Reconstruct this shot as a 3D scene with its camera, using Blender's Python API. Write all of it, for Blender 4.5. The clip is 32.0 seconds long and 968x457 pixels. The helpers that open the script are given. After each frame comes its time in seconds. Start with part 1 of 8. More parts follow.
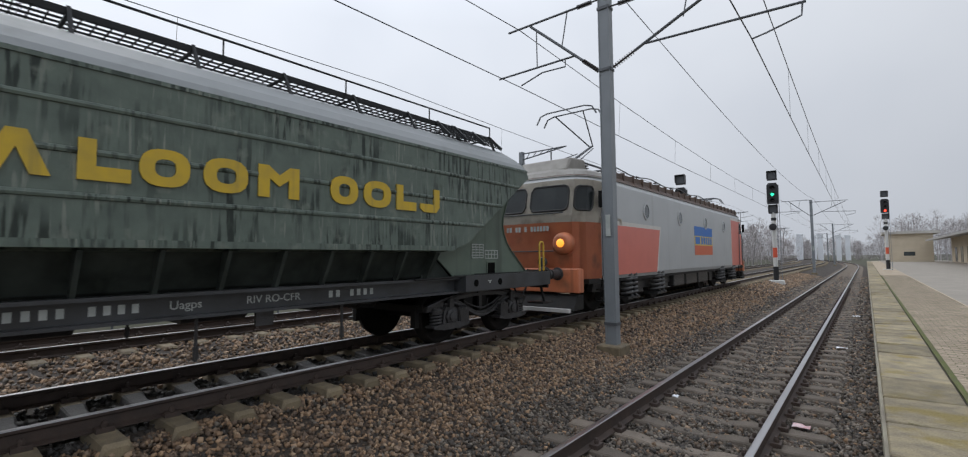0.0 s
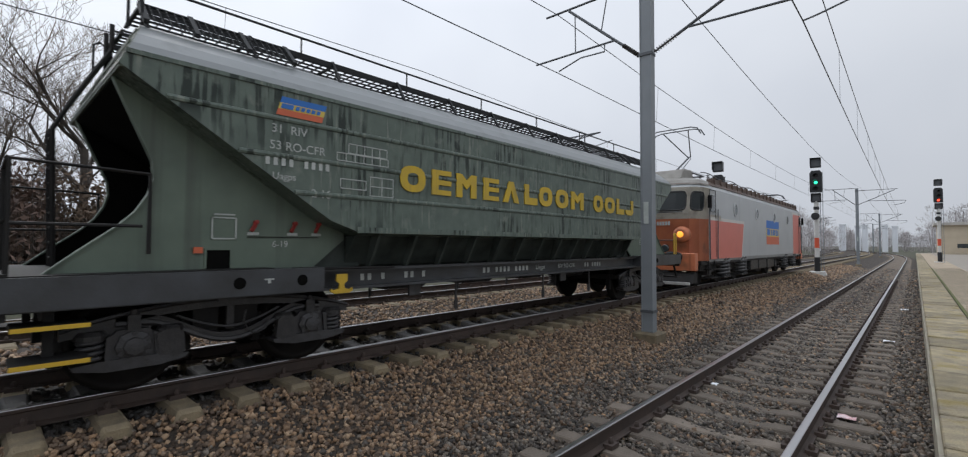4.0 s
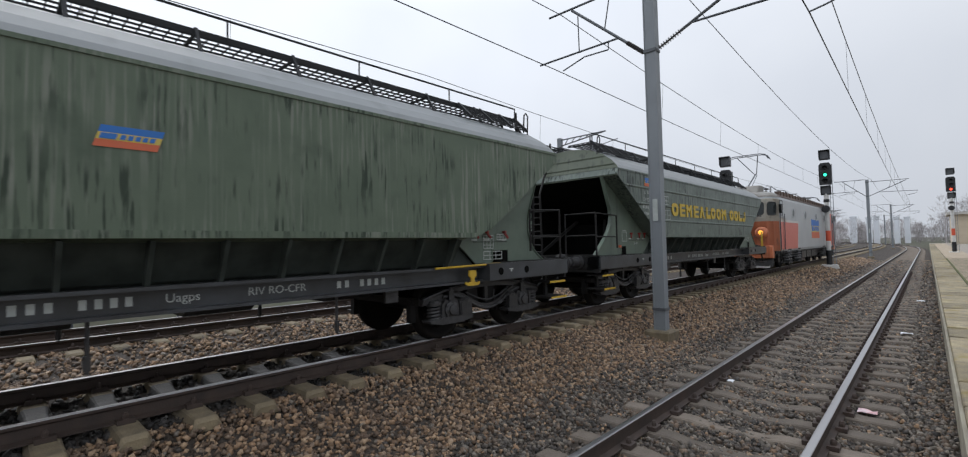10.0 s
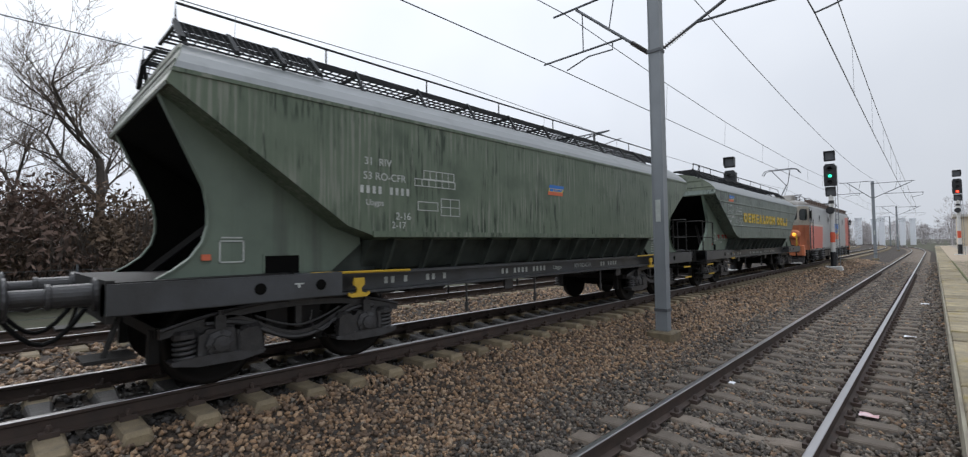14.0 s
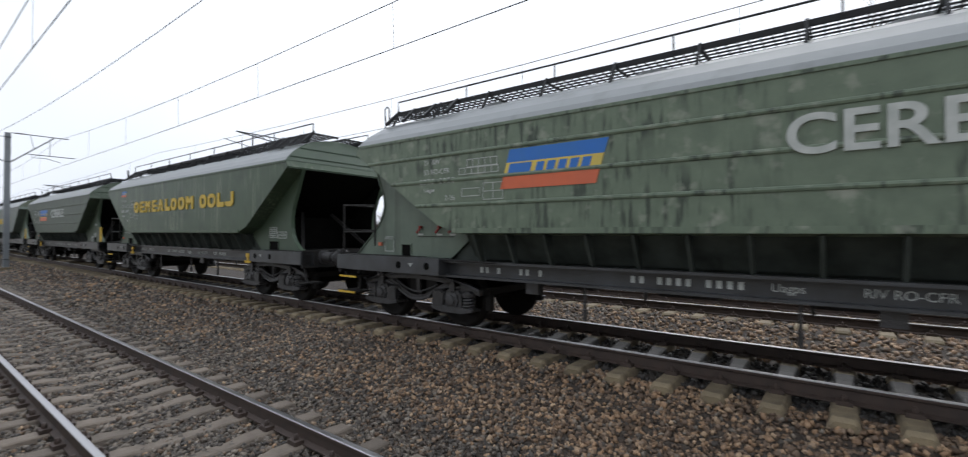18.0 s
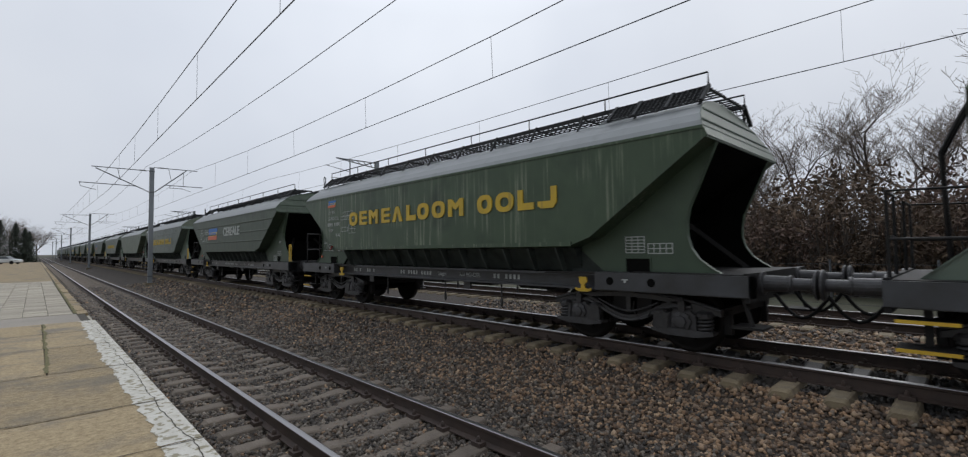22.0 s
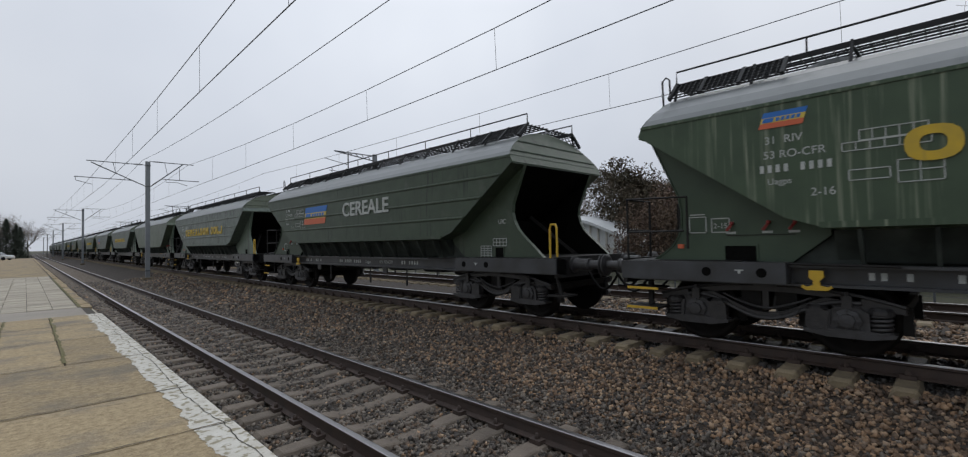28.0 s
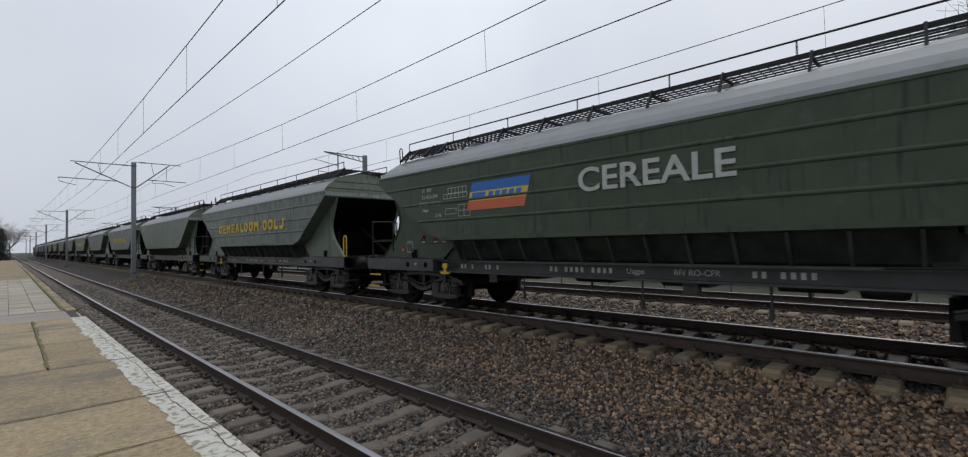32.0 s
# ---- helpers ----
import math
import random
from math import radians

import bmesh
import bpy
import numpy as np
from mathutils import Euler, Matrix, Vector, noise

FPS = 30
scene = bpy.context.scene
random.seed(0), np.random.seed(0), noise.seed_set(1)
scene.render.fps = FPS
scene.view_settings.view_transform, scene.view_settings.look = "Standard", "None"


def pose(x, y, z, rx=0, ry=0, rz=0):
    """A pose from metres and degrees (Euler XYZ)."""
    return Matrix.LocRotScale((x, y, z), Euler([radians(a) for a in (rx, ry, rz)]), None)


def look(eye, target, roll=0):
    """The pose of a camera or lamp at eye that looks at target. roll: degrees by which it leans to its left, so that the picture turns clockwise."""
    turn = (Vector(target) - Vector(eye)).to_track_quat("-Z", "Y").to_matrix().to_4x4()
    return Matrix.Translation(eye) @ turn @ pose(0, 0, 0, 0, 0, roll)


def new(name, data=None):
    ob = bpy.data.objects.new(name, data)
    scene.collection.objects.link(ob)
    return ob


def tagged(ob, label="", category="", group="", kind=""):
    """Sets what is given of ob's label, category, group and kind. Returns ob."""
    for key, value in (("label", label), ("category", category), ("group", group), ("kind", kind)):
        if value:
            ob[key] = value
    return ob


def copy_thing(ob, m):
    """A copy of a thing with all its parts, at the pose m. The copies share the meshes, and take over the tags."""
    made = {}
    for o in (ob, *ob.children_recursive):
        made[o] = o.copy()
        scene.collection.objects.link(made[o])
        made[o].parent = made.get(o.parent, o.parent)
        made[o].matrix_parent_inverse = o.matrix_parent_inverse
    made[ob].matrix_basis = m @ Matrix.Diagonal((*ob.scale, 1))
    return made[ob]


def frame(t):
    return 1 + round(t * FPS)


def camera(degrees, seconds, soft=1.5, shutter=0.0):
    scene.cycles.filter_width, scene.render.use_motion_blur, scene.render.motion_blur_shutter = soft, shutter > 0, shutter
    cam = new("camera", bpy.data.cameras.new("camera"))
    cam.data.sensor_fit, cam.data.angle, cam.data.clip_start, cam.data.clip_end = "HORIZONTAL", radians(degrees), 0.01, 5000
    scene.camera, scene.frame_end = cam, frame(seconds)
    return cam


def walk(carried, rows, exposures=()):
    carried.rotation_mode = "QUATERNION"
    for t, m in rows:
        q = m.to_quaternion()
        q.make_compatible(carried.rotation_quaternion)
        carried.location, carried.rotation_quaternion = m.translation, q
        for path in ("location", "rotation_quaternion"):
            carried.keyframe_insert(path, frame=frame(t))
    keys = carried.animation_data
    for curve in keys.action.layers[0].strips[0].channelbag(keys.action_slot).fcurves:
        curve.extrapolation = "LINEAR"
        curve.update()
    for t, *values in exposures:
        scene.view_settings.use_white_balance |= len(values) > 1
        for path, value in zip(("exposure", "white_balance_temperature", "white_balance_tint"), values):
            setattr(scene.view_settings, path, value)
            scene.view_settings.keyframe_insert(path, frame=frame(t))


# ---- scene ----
cam = camera(91.8, 32.0, soft=1.15, shutter=0.3)
PATH = [
    (0, (1.693, 0.124, 1.879), (0.434, 1.673, 2.003), -0.5),
    (0.5, (1.706, 0.119, 1.882), (0.454, 1.674, 2.002), -0.6),
    (1, (1.698, 0.115, 1.882), (0.452, 1.676, 1.997), -0.7),
    (1.5, (1.688, 0.103, 1.881), (0.447, 1.667, 1.993), -0.6),
    (2, (1.714, 0.087, 1.873), (0.444, 1.628, 1.981), 0.0),
    (2.5, (1.735, 0.067, 1.873), (0.435, 1.584, 1.969), 0.9),
    (3, (1.691, -0.004, 1.866), (0.372, 1.498, 1.947), 1.0),
    (3.5, (1.651, -0.064, 1.861), (0.31, 1.418, 1.931), 0.8),
    (5.5, (1.605, -0.093, 1.86), (0.24, 1.366, 1.935), -1.4),
    (6, (1.589, -0.098, 1.86), (0.217, 1.355, 1.939), -1.9),
    (6.5, (1.592, -0.102, 1.863), (0.197, 1.329, 1.948), -2.1),
    (7, (1.596, -0.1, 1.863), (0.188, 1.318, 1.954), -1.9),
    (7.5, (1.592, -0.094, 1.855), (0.185, 1.324, 1.947), -1.6),
    (8, (1.602, -0.099, 1.852), (0.199, 1.324, 1.945), -1.3),
    (8.5, (1.597, -0.098, 1.853), (0.203, 1.334, 1.944), -1.2),
    (9, (1.599, -0.101, 1.851), (0.216, 1.341, 1.936), -1.2),
    (9.5, (1.602, -0.109, 1.845), (0.226, 1.34, 1.929), -1.3),
    (10, (1.595, -0.1, 1.855), (0.222, 1.353, 1.932), -1.3),
    (10.5, (1.59, -0.102, 1.857), (0.218, 1.351, 1.934), -1.4),
    (11, (1.589, -0.1, 1.86), (0.218, 1.355, 1.937), -1.3),
    (11.5, (1.601, -0.103, 1.848), (0.231, 1.352, 1.93), -1.1),
    (12, (1.608, -0.111, 1.857), (0.238, 1.344, 1.937), -1.0),
    (12.5, (1.592, -0.101, 1.855), (0.223, 1.355, 1.932), -0.9),
    (13, (1.604, -0.094, 1.855), (0.24, 1.366, 1.931), -0.8),
    (13.5, (1.587, -0.096, 1.845), (0.232, 1.373, 1.919), -0.9),
    (15.5, (1.828, -0.084, 2.033), (-0.027, 0.662, 2.051), 0.2),
    (16, (1.89, -0.123, 2.022), (-0.105, 0.024, 2.034), 1.2),
    (16.5, (1.947, -0.219, 2.017), (-0.011, -0.623, 2.015), 1.6),
    (17, (1.988, -0.285, 2.022), (0.16, -1.097, 2.015), 1.5),
    (17.5, (2.004, -0.29, 2.03), (0.315, -1.36, 2.029), 0.8),
    (18, (1.998, -0.266, 1.974), (0.411, -1.484, 1.998), 0.2),
    (18.5, (2.045, -0.282, 1.908), (0.647, -1.711, 1.952), 0.3),
    (19, (2.097, -0.287, 1.912), (0.732, -1.748, 1.951), -0.0),
    (19.5, (2.236, -0.349, 1.889), (0.838, -1.779, 1.935), 0.0),
    (20, (2.368, -0.396, 1.889), (0.961, -1.816, 1.934), 0.0),
    (20.5, (2.516, -0.374, 1.903), (1.101, -1.786, 1.957), 0.2),
    (21, (2.621, -0.28, 1.907), (1.205, -1.691, 1.983), 0.1),
    (21.5, (2.733, -0.233, 1.927), (1.327, -1.652, 2.013), -0.1),
    (22, (2.873, -0.278, 1.958), (1.492, -1.721, 2.046), -0.7),
    (22.5, (3.051, -0.356, 1.963), (1.692, -1.821, 2.052), -1.1),
    (23, (3.118, -0.364, 1.957), (1.775, -1.843, 2.05), -1.1),
    (23.5, (3.113, -0.352, 1.947), (1.759, -1.82, 2.046), -1.0),
    (24, (3.151, -0.356, 1.903), (1.754, -1.782, 2.02), -0.4),
    (24.5, (3.149, -0.353, 1.922), (1.747, -1.775, 2.038), -0.3),
    (26.5, (3.149, -0.344, 1.915), (1.755, -1.776, 2.002), -1.0),
    (27, (3.15, -0.355, 1.903), (1.757, -1.788, 1.979), -1.1),
    (27.5, (3.135, -0.358, 1.884), (1.741, -1.791, 1.954), -1.0),
    (28, (3.126, -0.359, 1.904), (1.728, -1.787, 1.962), -1.1),
    (28.5, (3.114, -0.354, 1.918), (1.711, -1.779, 1.968), -1.2),
    (29, (3.115, -0.35, 1.921), (1.705, -1.768, 1.97), -1.2),
    (29.5, (3.115, -0.349, 1.925), (1.702, -1.763, 1.973), -1.2),
    (30, (3.119, -0.344, 1.929), (1.704, -1.757, 1.978), -1.2),
    (30.5, (3.126, -0.341, 1.934), (1.711, -1.754, 1.985), -1.2),
    (31, (3.118, -0.348, 1.917), (1.702, -1.759, 1.971), -1.0),
    (31.5, (3.136, -0.342, 1.925), (1.716, -1.749, 1.979), -1.0),
    (32, (3.126, -0.333, 1.919), (1.7, -1.734, 1.98), -1.2),
]
EXPOSURES = [
    (0.0, 0.1),
    (3.5, 0.15),
    (6.0, 0.1),
    (9.0, 0.25),
    (13.5, 0.3),
    (15.5, 0.55),
    (17.0, 0.61),
    (18.5, 0.3),
    (20.0, 0.06),
    (22.0, -0.16),
    (24.5, -0.22),
    (28.0, -0.2),
    (32.0, -0.2),
]
walk(cam, [(t, look(eye, target, roll)) for t, eye, target, roll in PATH], EXPOSURES)

# ---- light: an overcast winter day ----
SUN_UP, SUN_TURN = 38.0, 270.0
world = bpy.data.worlds.new("overcast_sky")
scene.world = world
world.use_nodes = True
wn, wl = world.node_tree.nodes, world.node_tree.links
wn.clear()
sky = wn.new("ShaderNodeTexSky")
sky.sky_type, sky.sun_disc = "NISHITA", False
sky.sun_elevation, sky.sun_rotation = radians(SUN_UP), radians(SUN_TURN)
sky.air_density, sky.dust_density, sky.ozone_density = 1.0, 6.0, 1.0
grey_sky = wn.new("ShaderNodeHueSaturation")
grey_sky.inputs["Saturation"].default_value = 0.25
sky_dim = wn.new("ShaderNodeMix")
sky_dim.data_type, sky_dim.blend_type = "RGBA", "MULTIPLY"
sky_dim.inputs["Factor"].default_value = 1.0
sky_dim.inputs["B"].default_value = (0.1, 0.1, 0.1, 1)
cloud_noise = wn.new("ShaderNodeTexNoise")
cloud_noise.inputs["Scale"].default_value = 1.6
cloud_noise.inputs["Detail"].default_value = 4.0
cloud_ramp = wn.new("ShaderNodeValToRGB")
cloud_ramp.color_ramp.elements[0].color = (0.60, 0.645, 0.73, 1)
cloud_ramp.color_ramp.elements[1].color = (0.74, 0.78, 0.85, 1)
cloud_ramp.color_ramp.elements[0].position, cloud_ramp.color_ramp.elements[1].position = 0.3, 0.7
way, split, glow, thick = wn.new("ShaderNodeTexCoord"), wn.new("ShaderNodeSeparateXYZ"), wn.new("ShaderNodeMapRange"), wn.new("ShaderNodeMix")
glow.inputs["From Min"].default_value, glow.inputs["From Max"].default_value = 0.45, -0.95
thick.data_type, thick.blend_type = "RGBA", "MULTIPLY"
thick.inputs["Factor"].default_value = 1.0
glow.inputs["To Min"].default_value, glow.inputs["To Max"].default_value = 0.74, 1.14
wl.new(way.outputs["Generated"], split.inputs["Vector"])
wl.new(split.outputs["X"], glow.inputs["Value"])
rise, both = wn.new("ShaderNodeMapRange"), wn.new("ShaderNodeMath")  # an overcast sky is brighter overhead
zenith, lift = wn.new("ShaderNodeMapRange"), wn.new("ShaderNodeMath")
rise.inputs["From Min"].default_value, rise.inputs["From Max"].default_value = 0.0, 0.45
rise.inputs["To Min"].default_value, rise.inputs["To Max"].default_value = 0.80, 1.06
zenith.inputs["From Min"].default_value, zenith.inputs["From Max"].default_value = 0.45, 1.0
zenith.inputs["To Min"].default_value, zenith.inputs["To Max"].default_value = 1.0, 2.1
lift.operation = "MULTIPLY"
wl.new(split.outputs["Z"], zenith.inputs["Value"])
behind, deep = wn.new("ShaderNodeMapRange"), wn.new("ShaderNodeMath")  # and a little brighter along the line behind
behind.inputs["From Min"].default_value, behind.inputs["From Max"].default_value = -0.3, -1.0
behind.inputs["To Min"].default_value, behind.inputs["To Max"].default_value = 1.0, 1.38
deep.operation = "MULTIPLY"
wl.new(split.outputs["Y"], behind.inputs["Value"])
wl.new(rise.outputs["Result"], deep.inputs[0])
wl.new(behind.outputs["Result"], deep.inputs[1])
wl.new(deep.outputs[0], lift.inputs[0])
wl.new(zenith.outputs["Result"], lift.inputs[1])
both.operation = "MULTIPLY"
wl.new(split.outputs["Z"], rise.inputs["Value"])
wl.new(glow.outputs["Result"], both.inputs[0])
wl.new(lift.outputs[0], both.inputs[1])
cloud = wn.new("ShaderNodeMix")
cloud.data_type = "RGBA"
cloud.inputs["Factor"].default_value = 0.97
sky_out, back = wn.new("ShaderNodeOutputWorld"), wn.new("ShaderNodeBackground")
wl.new(sky.outputs["Color"], grey_sky.inputs["Color"])
wl.new(grey_sky.outputs["Color"], sky_dim.inputs["A"])
wl.new(cloud_noise.outputs["Fac"], cloud_ramp.inputs["Fac"])
wl.new(sky_dim.outputs["Result"], cloud.inputs["A"])
wl.new(cloud_ramp.outputs["Color"], thick.inputs["A"])
wl.new(both.outputs[0], thick.inputs["B"])
wl.new(thick.outputs["Result"], cloud.inputs["B"])
wl.new(cloud.outputs["Result"], back.inputs["Color"])
wl.new(back.outputs["Background"], sky_out.inputs["Surface"])
back.inputs["Strength"].default_value = 1.0

sun_data = bpy.data.lights.new("sun", "SUN")
sun_data.energy, sun_data.angle, sun_data.color = 0.5, radians(40), (1.0, 0.98, 0.95)
sun = new("sun", sun_data)
sun.matrix_basis = look((-60, 0, 60 * math.tan(radians(SUN_UP))), (0, 0, 0))


# ---- materials ----
def mat(name, base, rough=0.7, metal=0.0, second=None, scale=6.0, amount=0.5, bump=0.0, bump_scale=60.0, stretch=(1, 1, 1), vary=0.0, grain=0.0,
        stains=None, stain_scale=0.7, stain_low=0.55, stain_high=0.7, streak=None, island=0.0, emission=0.0, spec=0.5, palette=(), streak2=None):
    """A worn surface: base colour, a second colour by stretched noise, larger stains, fine grain and relief."""
    m = bpy.data.materials.new(name)
    m.use_nodes = True
    n, l = m.node_tree.nodes, m.node_tree.links
    shader = n["Principled BSDF"]
    shader.inputs["Roughness"].default_value = rough
    shader.inputs["Metallic"].default_value = metal
    shader.inputs["Specular IOR Level"].default_value = spec
    coords = n.new("ShaderNodeTexCoord")
    space = n.new("ShaderNodeMapping")
    space.inputs["Scale"].default_value = stretch
    place = coords.outputs["Object"]
    if streak and len(streak) > 5:  # each wagon is stained in its own way
        info, far_, moved = n.new("ShaderNodeObjectInfo"), n.new("ShaderNodeMath"), n.new("ShaderNodeVectorMath")
        far_.operation, moved.operation = "MULTIPLY", "ADD"
        far_.inputs[1].default_value = 60.0
        l.new(info.outputs["Random"], far_.inputs[0])
        l.new(place, moved.inputs[0])
        l.new(far_.outputs[0], moved.inputs[1])
        place = moved.outputs[0]
    l.new(place, space.inputs["Vector"])

    def mixed(a, b, fac, blend="MIX"):
        mix = n.new("ShaderNodeMix")
        mix.data_type, mix.blend_type = "RGBA", blend
        for key, value in (("A", a), ("B", b), ("Factor", fac)):
            if isinstance(value, (int, float)):
                mix.inputs[key].default_value = value
            elif isinstance(value, tuple):
                mix.inputs[key].default_value = (*value[:3], 1)
            else:
                l.new(value, mix.inputs[key])
        return mix.outputs["Result"]

    def noisy(scale, low, high, vector=None, detail=6.0):
        tex, ramp = n.new("ShaderNodeTexNoise"), n.new("ShaderNodeMapRange")
        tex.inputs["Scale"].default_value, tex.inputs["Detail"].default_value = scale, detail
        l.new(vector or space.outputs["Vector"], tex.inputs["Vector"])
        ramp.inputs["From Min"].default_value, ramp.inputs["From Max"].default_value = low, high
        l.new(tex.outputs["Fac"], ramp.inputs["Value"])
        return ramp.outputs["Result"]

    colour = base
    if palette:  # each loose piece takes one of these colours
        info, pick = n.new("ShaderNodeNewGeometry"), n.new("ShaderNodeValToRGB")
        while len(pick.color_ramp.elements) < len(palette):
            pick.color_ramp.elements.new(0.5)
        for k, tone in enumerate(palette):
            pick.color_ramp.elements[k].position = k / len(palette)
            pick.color_ramp.elements[k].color = (*tone, 1)
        l.new(info.outputs["Random Per Island"], pick.inputs["Fac"])
        colour = pick.outputs["Color"]
    if second:
        fac = noisy(scale, 0.5 - 0.25, 0.5 + 0.25)
        scaled = n.new("ShaderNodeMath")
        scaled.operation = "MULTIPLY"
        scaled.inputs[1].default_value = amount
        l.new(fac, scaled.inputs[0])
        colour = mixed(colour, second, scaled.outputs[0])
    for runs_of in (streak, streak2):
        if not runs_of:
            continue
        tint, wide, low, high = runs_of[:4]
        run = n.new("ShaderNodeMapping")
        run.inputs["Scale"].default_value = (wide, wide, wide * (runs_of[4] if len(runs_of) > 4 else 0.035))
        run.inputs["Location"].default_value = (wide, 3.0, 0.0)
        l.new(place, run.inputs["Vector"])
        runs = noisy(1.0, low, high, run.outputs["Vector"], 5.0)
        if len(runs_of) > 5:
            gather = n.new("ShaderNodeMath")
            gather.operation = "MULTIPLY"
            l.new(runs, gather.inputs[0])
            l.new(noisy(runs_of[5], 0.42, 0.6, place, 3.0), gather.inputs[1])
            runs = gather.outputs[0]
        colour = mixed(colour, tint, runs)
    if stains:
        colour = mixed(colour, stains, noisy(stain_scale, stain_low, stain_high, place))
    if grain:
        fine = noisy(bump_scale * 1.7, 0.2, 0.8, coords.outputs["Object"], 3.0)
        colour = mixed(colour, mixed(tuple(0.0 for _ in range(3)), colour, fine), grain)
    for amount_, source in ((vary, "ShaderNodeObjectInfo"), (island, "ShaderNodeNewGeometry")):
        if amount_:
            info, hue = n.new(source), n.new("ShaderNodeHueSaturation")
            ranged = n.new("ShaderNodeMapRange")
            ranged.inputs["To Min"].default_value, ranged.inputs["To Max"].default_value = 1 - amount_, 1 + amount_
            l.new(info.outputs["Random" if source == "ShaderNodeObjectInfo" else "Random Per Island"], ranged.inputs["Value"])
            l.new(ranged.outputs["Result"], hue.inputs["Value"])
            if isinstance(colour, tuple):
                hue.inputs["Color"].default_value = (*colour[:3], 1)
            else:
                l.new(colour, hue.inputs["Color"])
            colour = hue.outputs["Color"]
    if isinstance(colour, tuple):
        shader.inputs["Base Color"].default_value = (*colour[:3], 1)
    else:
        l.new(colour, shader.inputs["Base Color"])
    if bump:
        relief, tex = n.new("ShaderNodeBump"), n.new("ShaderNodeTexNoise")
        tex.inputs["Scale"].default_value, tex.inputs["Detail"].default_value = bump_scale, 5.0
        l.new(coords.outputs["Object"], tex.inputs["Vector"])
        relief.inputs["Strength"].default_value, relief.inputs["Distance"].default_value = bump, 0.02
        l.new(tex.outputs["Fac"], relief.inputs["Height"])
        l.new(relief.outputs["Normal"], shader.inputs["Normal"])
    if emission:
        shader.inputs["Emission Color"].default_value = (*base[:3], 1)
        shader.inputs["Emission Strength"].default_value = emission
    return m


GREEN_RIB = mat("green_paint_weathered", (0.135, 0.17, 0.142), 0.42, second=(0.085, 0.11, 0.094), scale=5, amount=0.9, bump=0.08, bump_scale=20, spec=0.35,
                streak=((0.022, 0.032, 0.026), 19.0, 0.5, 0.57, 0.09, 1.3), streak2=((0.2, 0.225, 0.19), 24.0, 0.58, 0.65, 0.08, 1.7), stains=(0.19, 0.215, 0.18), stain_scale=4.5, stain_low=0.6, stain_high=0.78)
GREEN_MILD = mat("green_paint_mottled", (0.155, 0.2, 0.142), 0.42, second=(0.105, 0.138, 0.1), scale=5, amount=0.9, bump=0.08, bump_scale=20, spec=0.35,
                 streak=((0.05, 0.066, 0.05), 13.0, 0.5, 0.6, 0.14, 1.3), stains=(0.26, 0.285, 0.23), stain_scale=4.5, stain_low=0.58, stain_high=0.75)
GREEN_DARK = mat("dark_green_paint", (0.062, 0.088, 0.058), 0.45, second=(0.045, 0.062, 0.043), scale=3, amount=0.9, bump=0.06, bump_scale=20, spec=0.3,
                 streak=((0.03, 0.04, 0.03), 12.0, 0.55, 0.65, 0.08, 0.9), stains=(0.085, 0.1, 0.078), stain_scale=3.5, stain_low=0.58, stain_high=0.8)
GREEN_SMOOTH = mat("green_paint_streaked", (0.12, 0.152, 0.108), 0.42, spec=0.35, second=(0.085, 0.115, 0.08), scale=3, amount=0.8, bump=0.06, bump_scale=20,
                   streak=((0.185, 0.205, 0.165), 22.0, 0.5, 0.6, 0.035, 0.9), streak2=((0.03, 0.046, 0.03), 30.0, 0.53, 0.6, 0.06, 1.6), stains=(0.07, 0.095, 0.066), stain_scale=1.5, stain_low=0.58, stain_high=0.76)
GREEN_DEEP = mat("deep_green_paint_streaked", (0.068, 0.102, 0.062), 0.42, spec=0.3, second=(0.05, 0.075, 0.048), scale=3, amount=0.8, bump=0.06, bump_scale=20,
                 streak=((0.2, 0.23, 0.165), 17.0, 0.53, 0.66, 0.03, 0.9), stains=(0.035, 0.052, 0.036), stain_scale=1.2, stain_low=0.55, stain_high=0.8)
GREEN_DEEP_PLAIN = mat("deep_green_paint", (0.062, 0.094, 0.06), 0.45, spec=0.35, second=(0.045, 0.068, 0.046), scale=2.5, amount=0.8, bump=0.06, bump_scale=20)
END_OLIVE = mat("olive_green_paint", (0.1, 0.118, 0.082), 0.5, spec=0.3, second=(0.075, 0.09, 0.065), scale=2.5, amount=0.8, bump=0.06, bump_scale=20, streak=((0.05, 0.06, 0.045), 9.0, 0.55, 0.7))
GREEN_PLAIN = mat("green_paint", (0.142, 0.185, 0.142), 0.45, spec=0.4, second=(0.085, 0.112, 0.09), scale=2.5, amount=0.8, bump=0.06, bump_scale=20,
                  streak=((0.05, 0.055, 0.047), 4.0, 0.55, 0.8))
ROOF_GREY = mat("grey_green_wet_roof", (0.165, 0.178, 0.18), 0.38, second=(0.135, 0.15, 0.148), scale=2.0, amount=0.9, bump=0.06, bump_scale=9, stains=(0.085, 0.096, 0.09), stain_scale=2.2, stain_low=0.55, stain_high=0.8)
BLACK_FRAME = mat("dark_grey_underframe", (0.016, 0.0165, 0.0172), 0.6, second=(0.028, 0.025, 0.022), scale=4, amount=0.8, bump=0.15, bump_scale=30, spec=0.2)
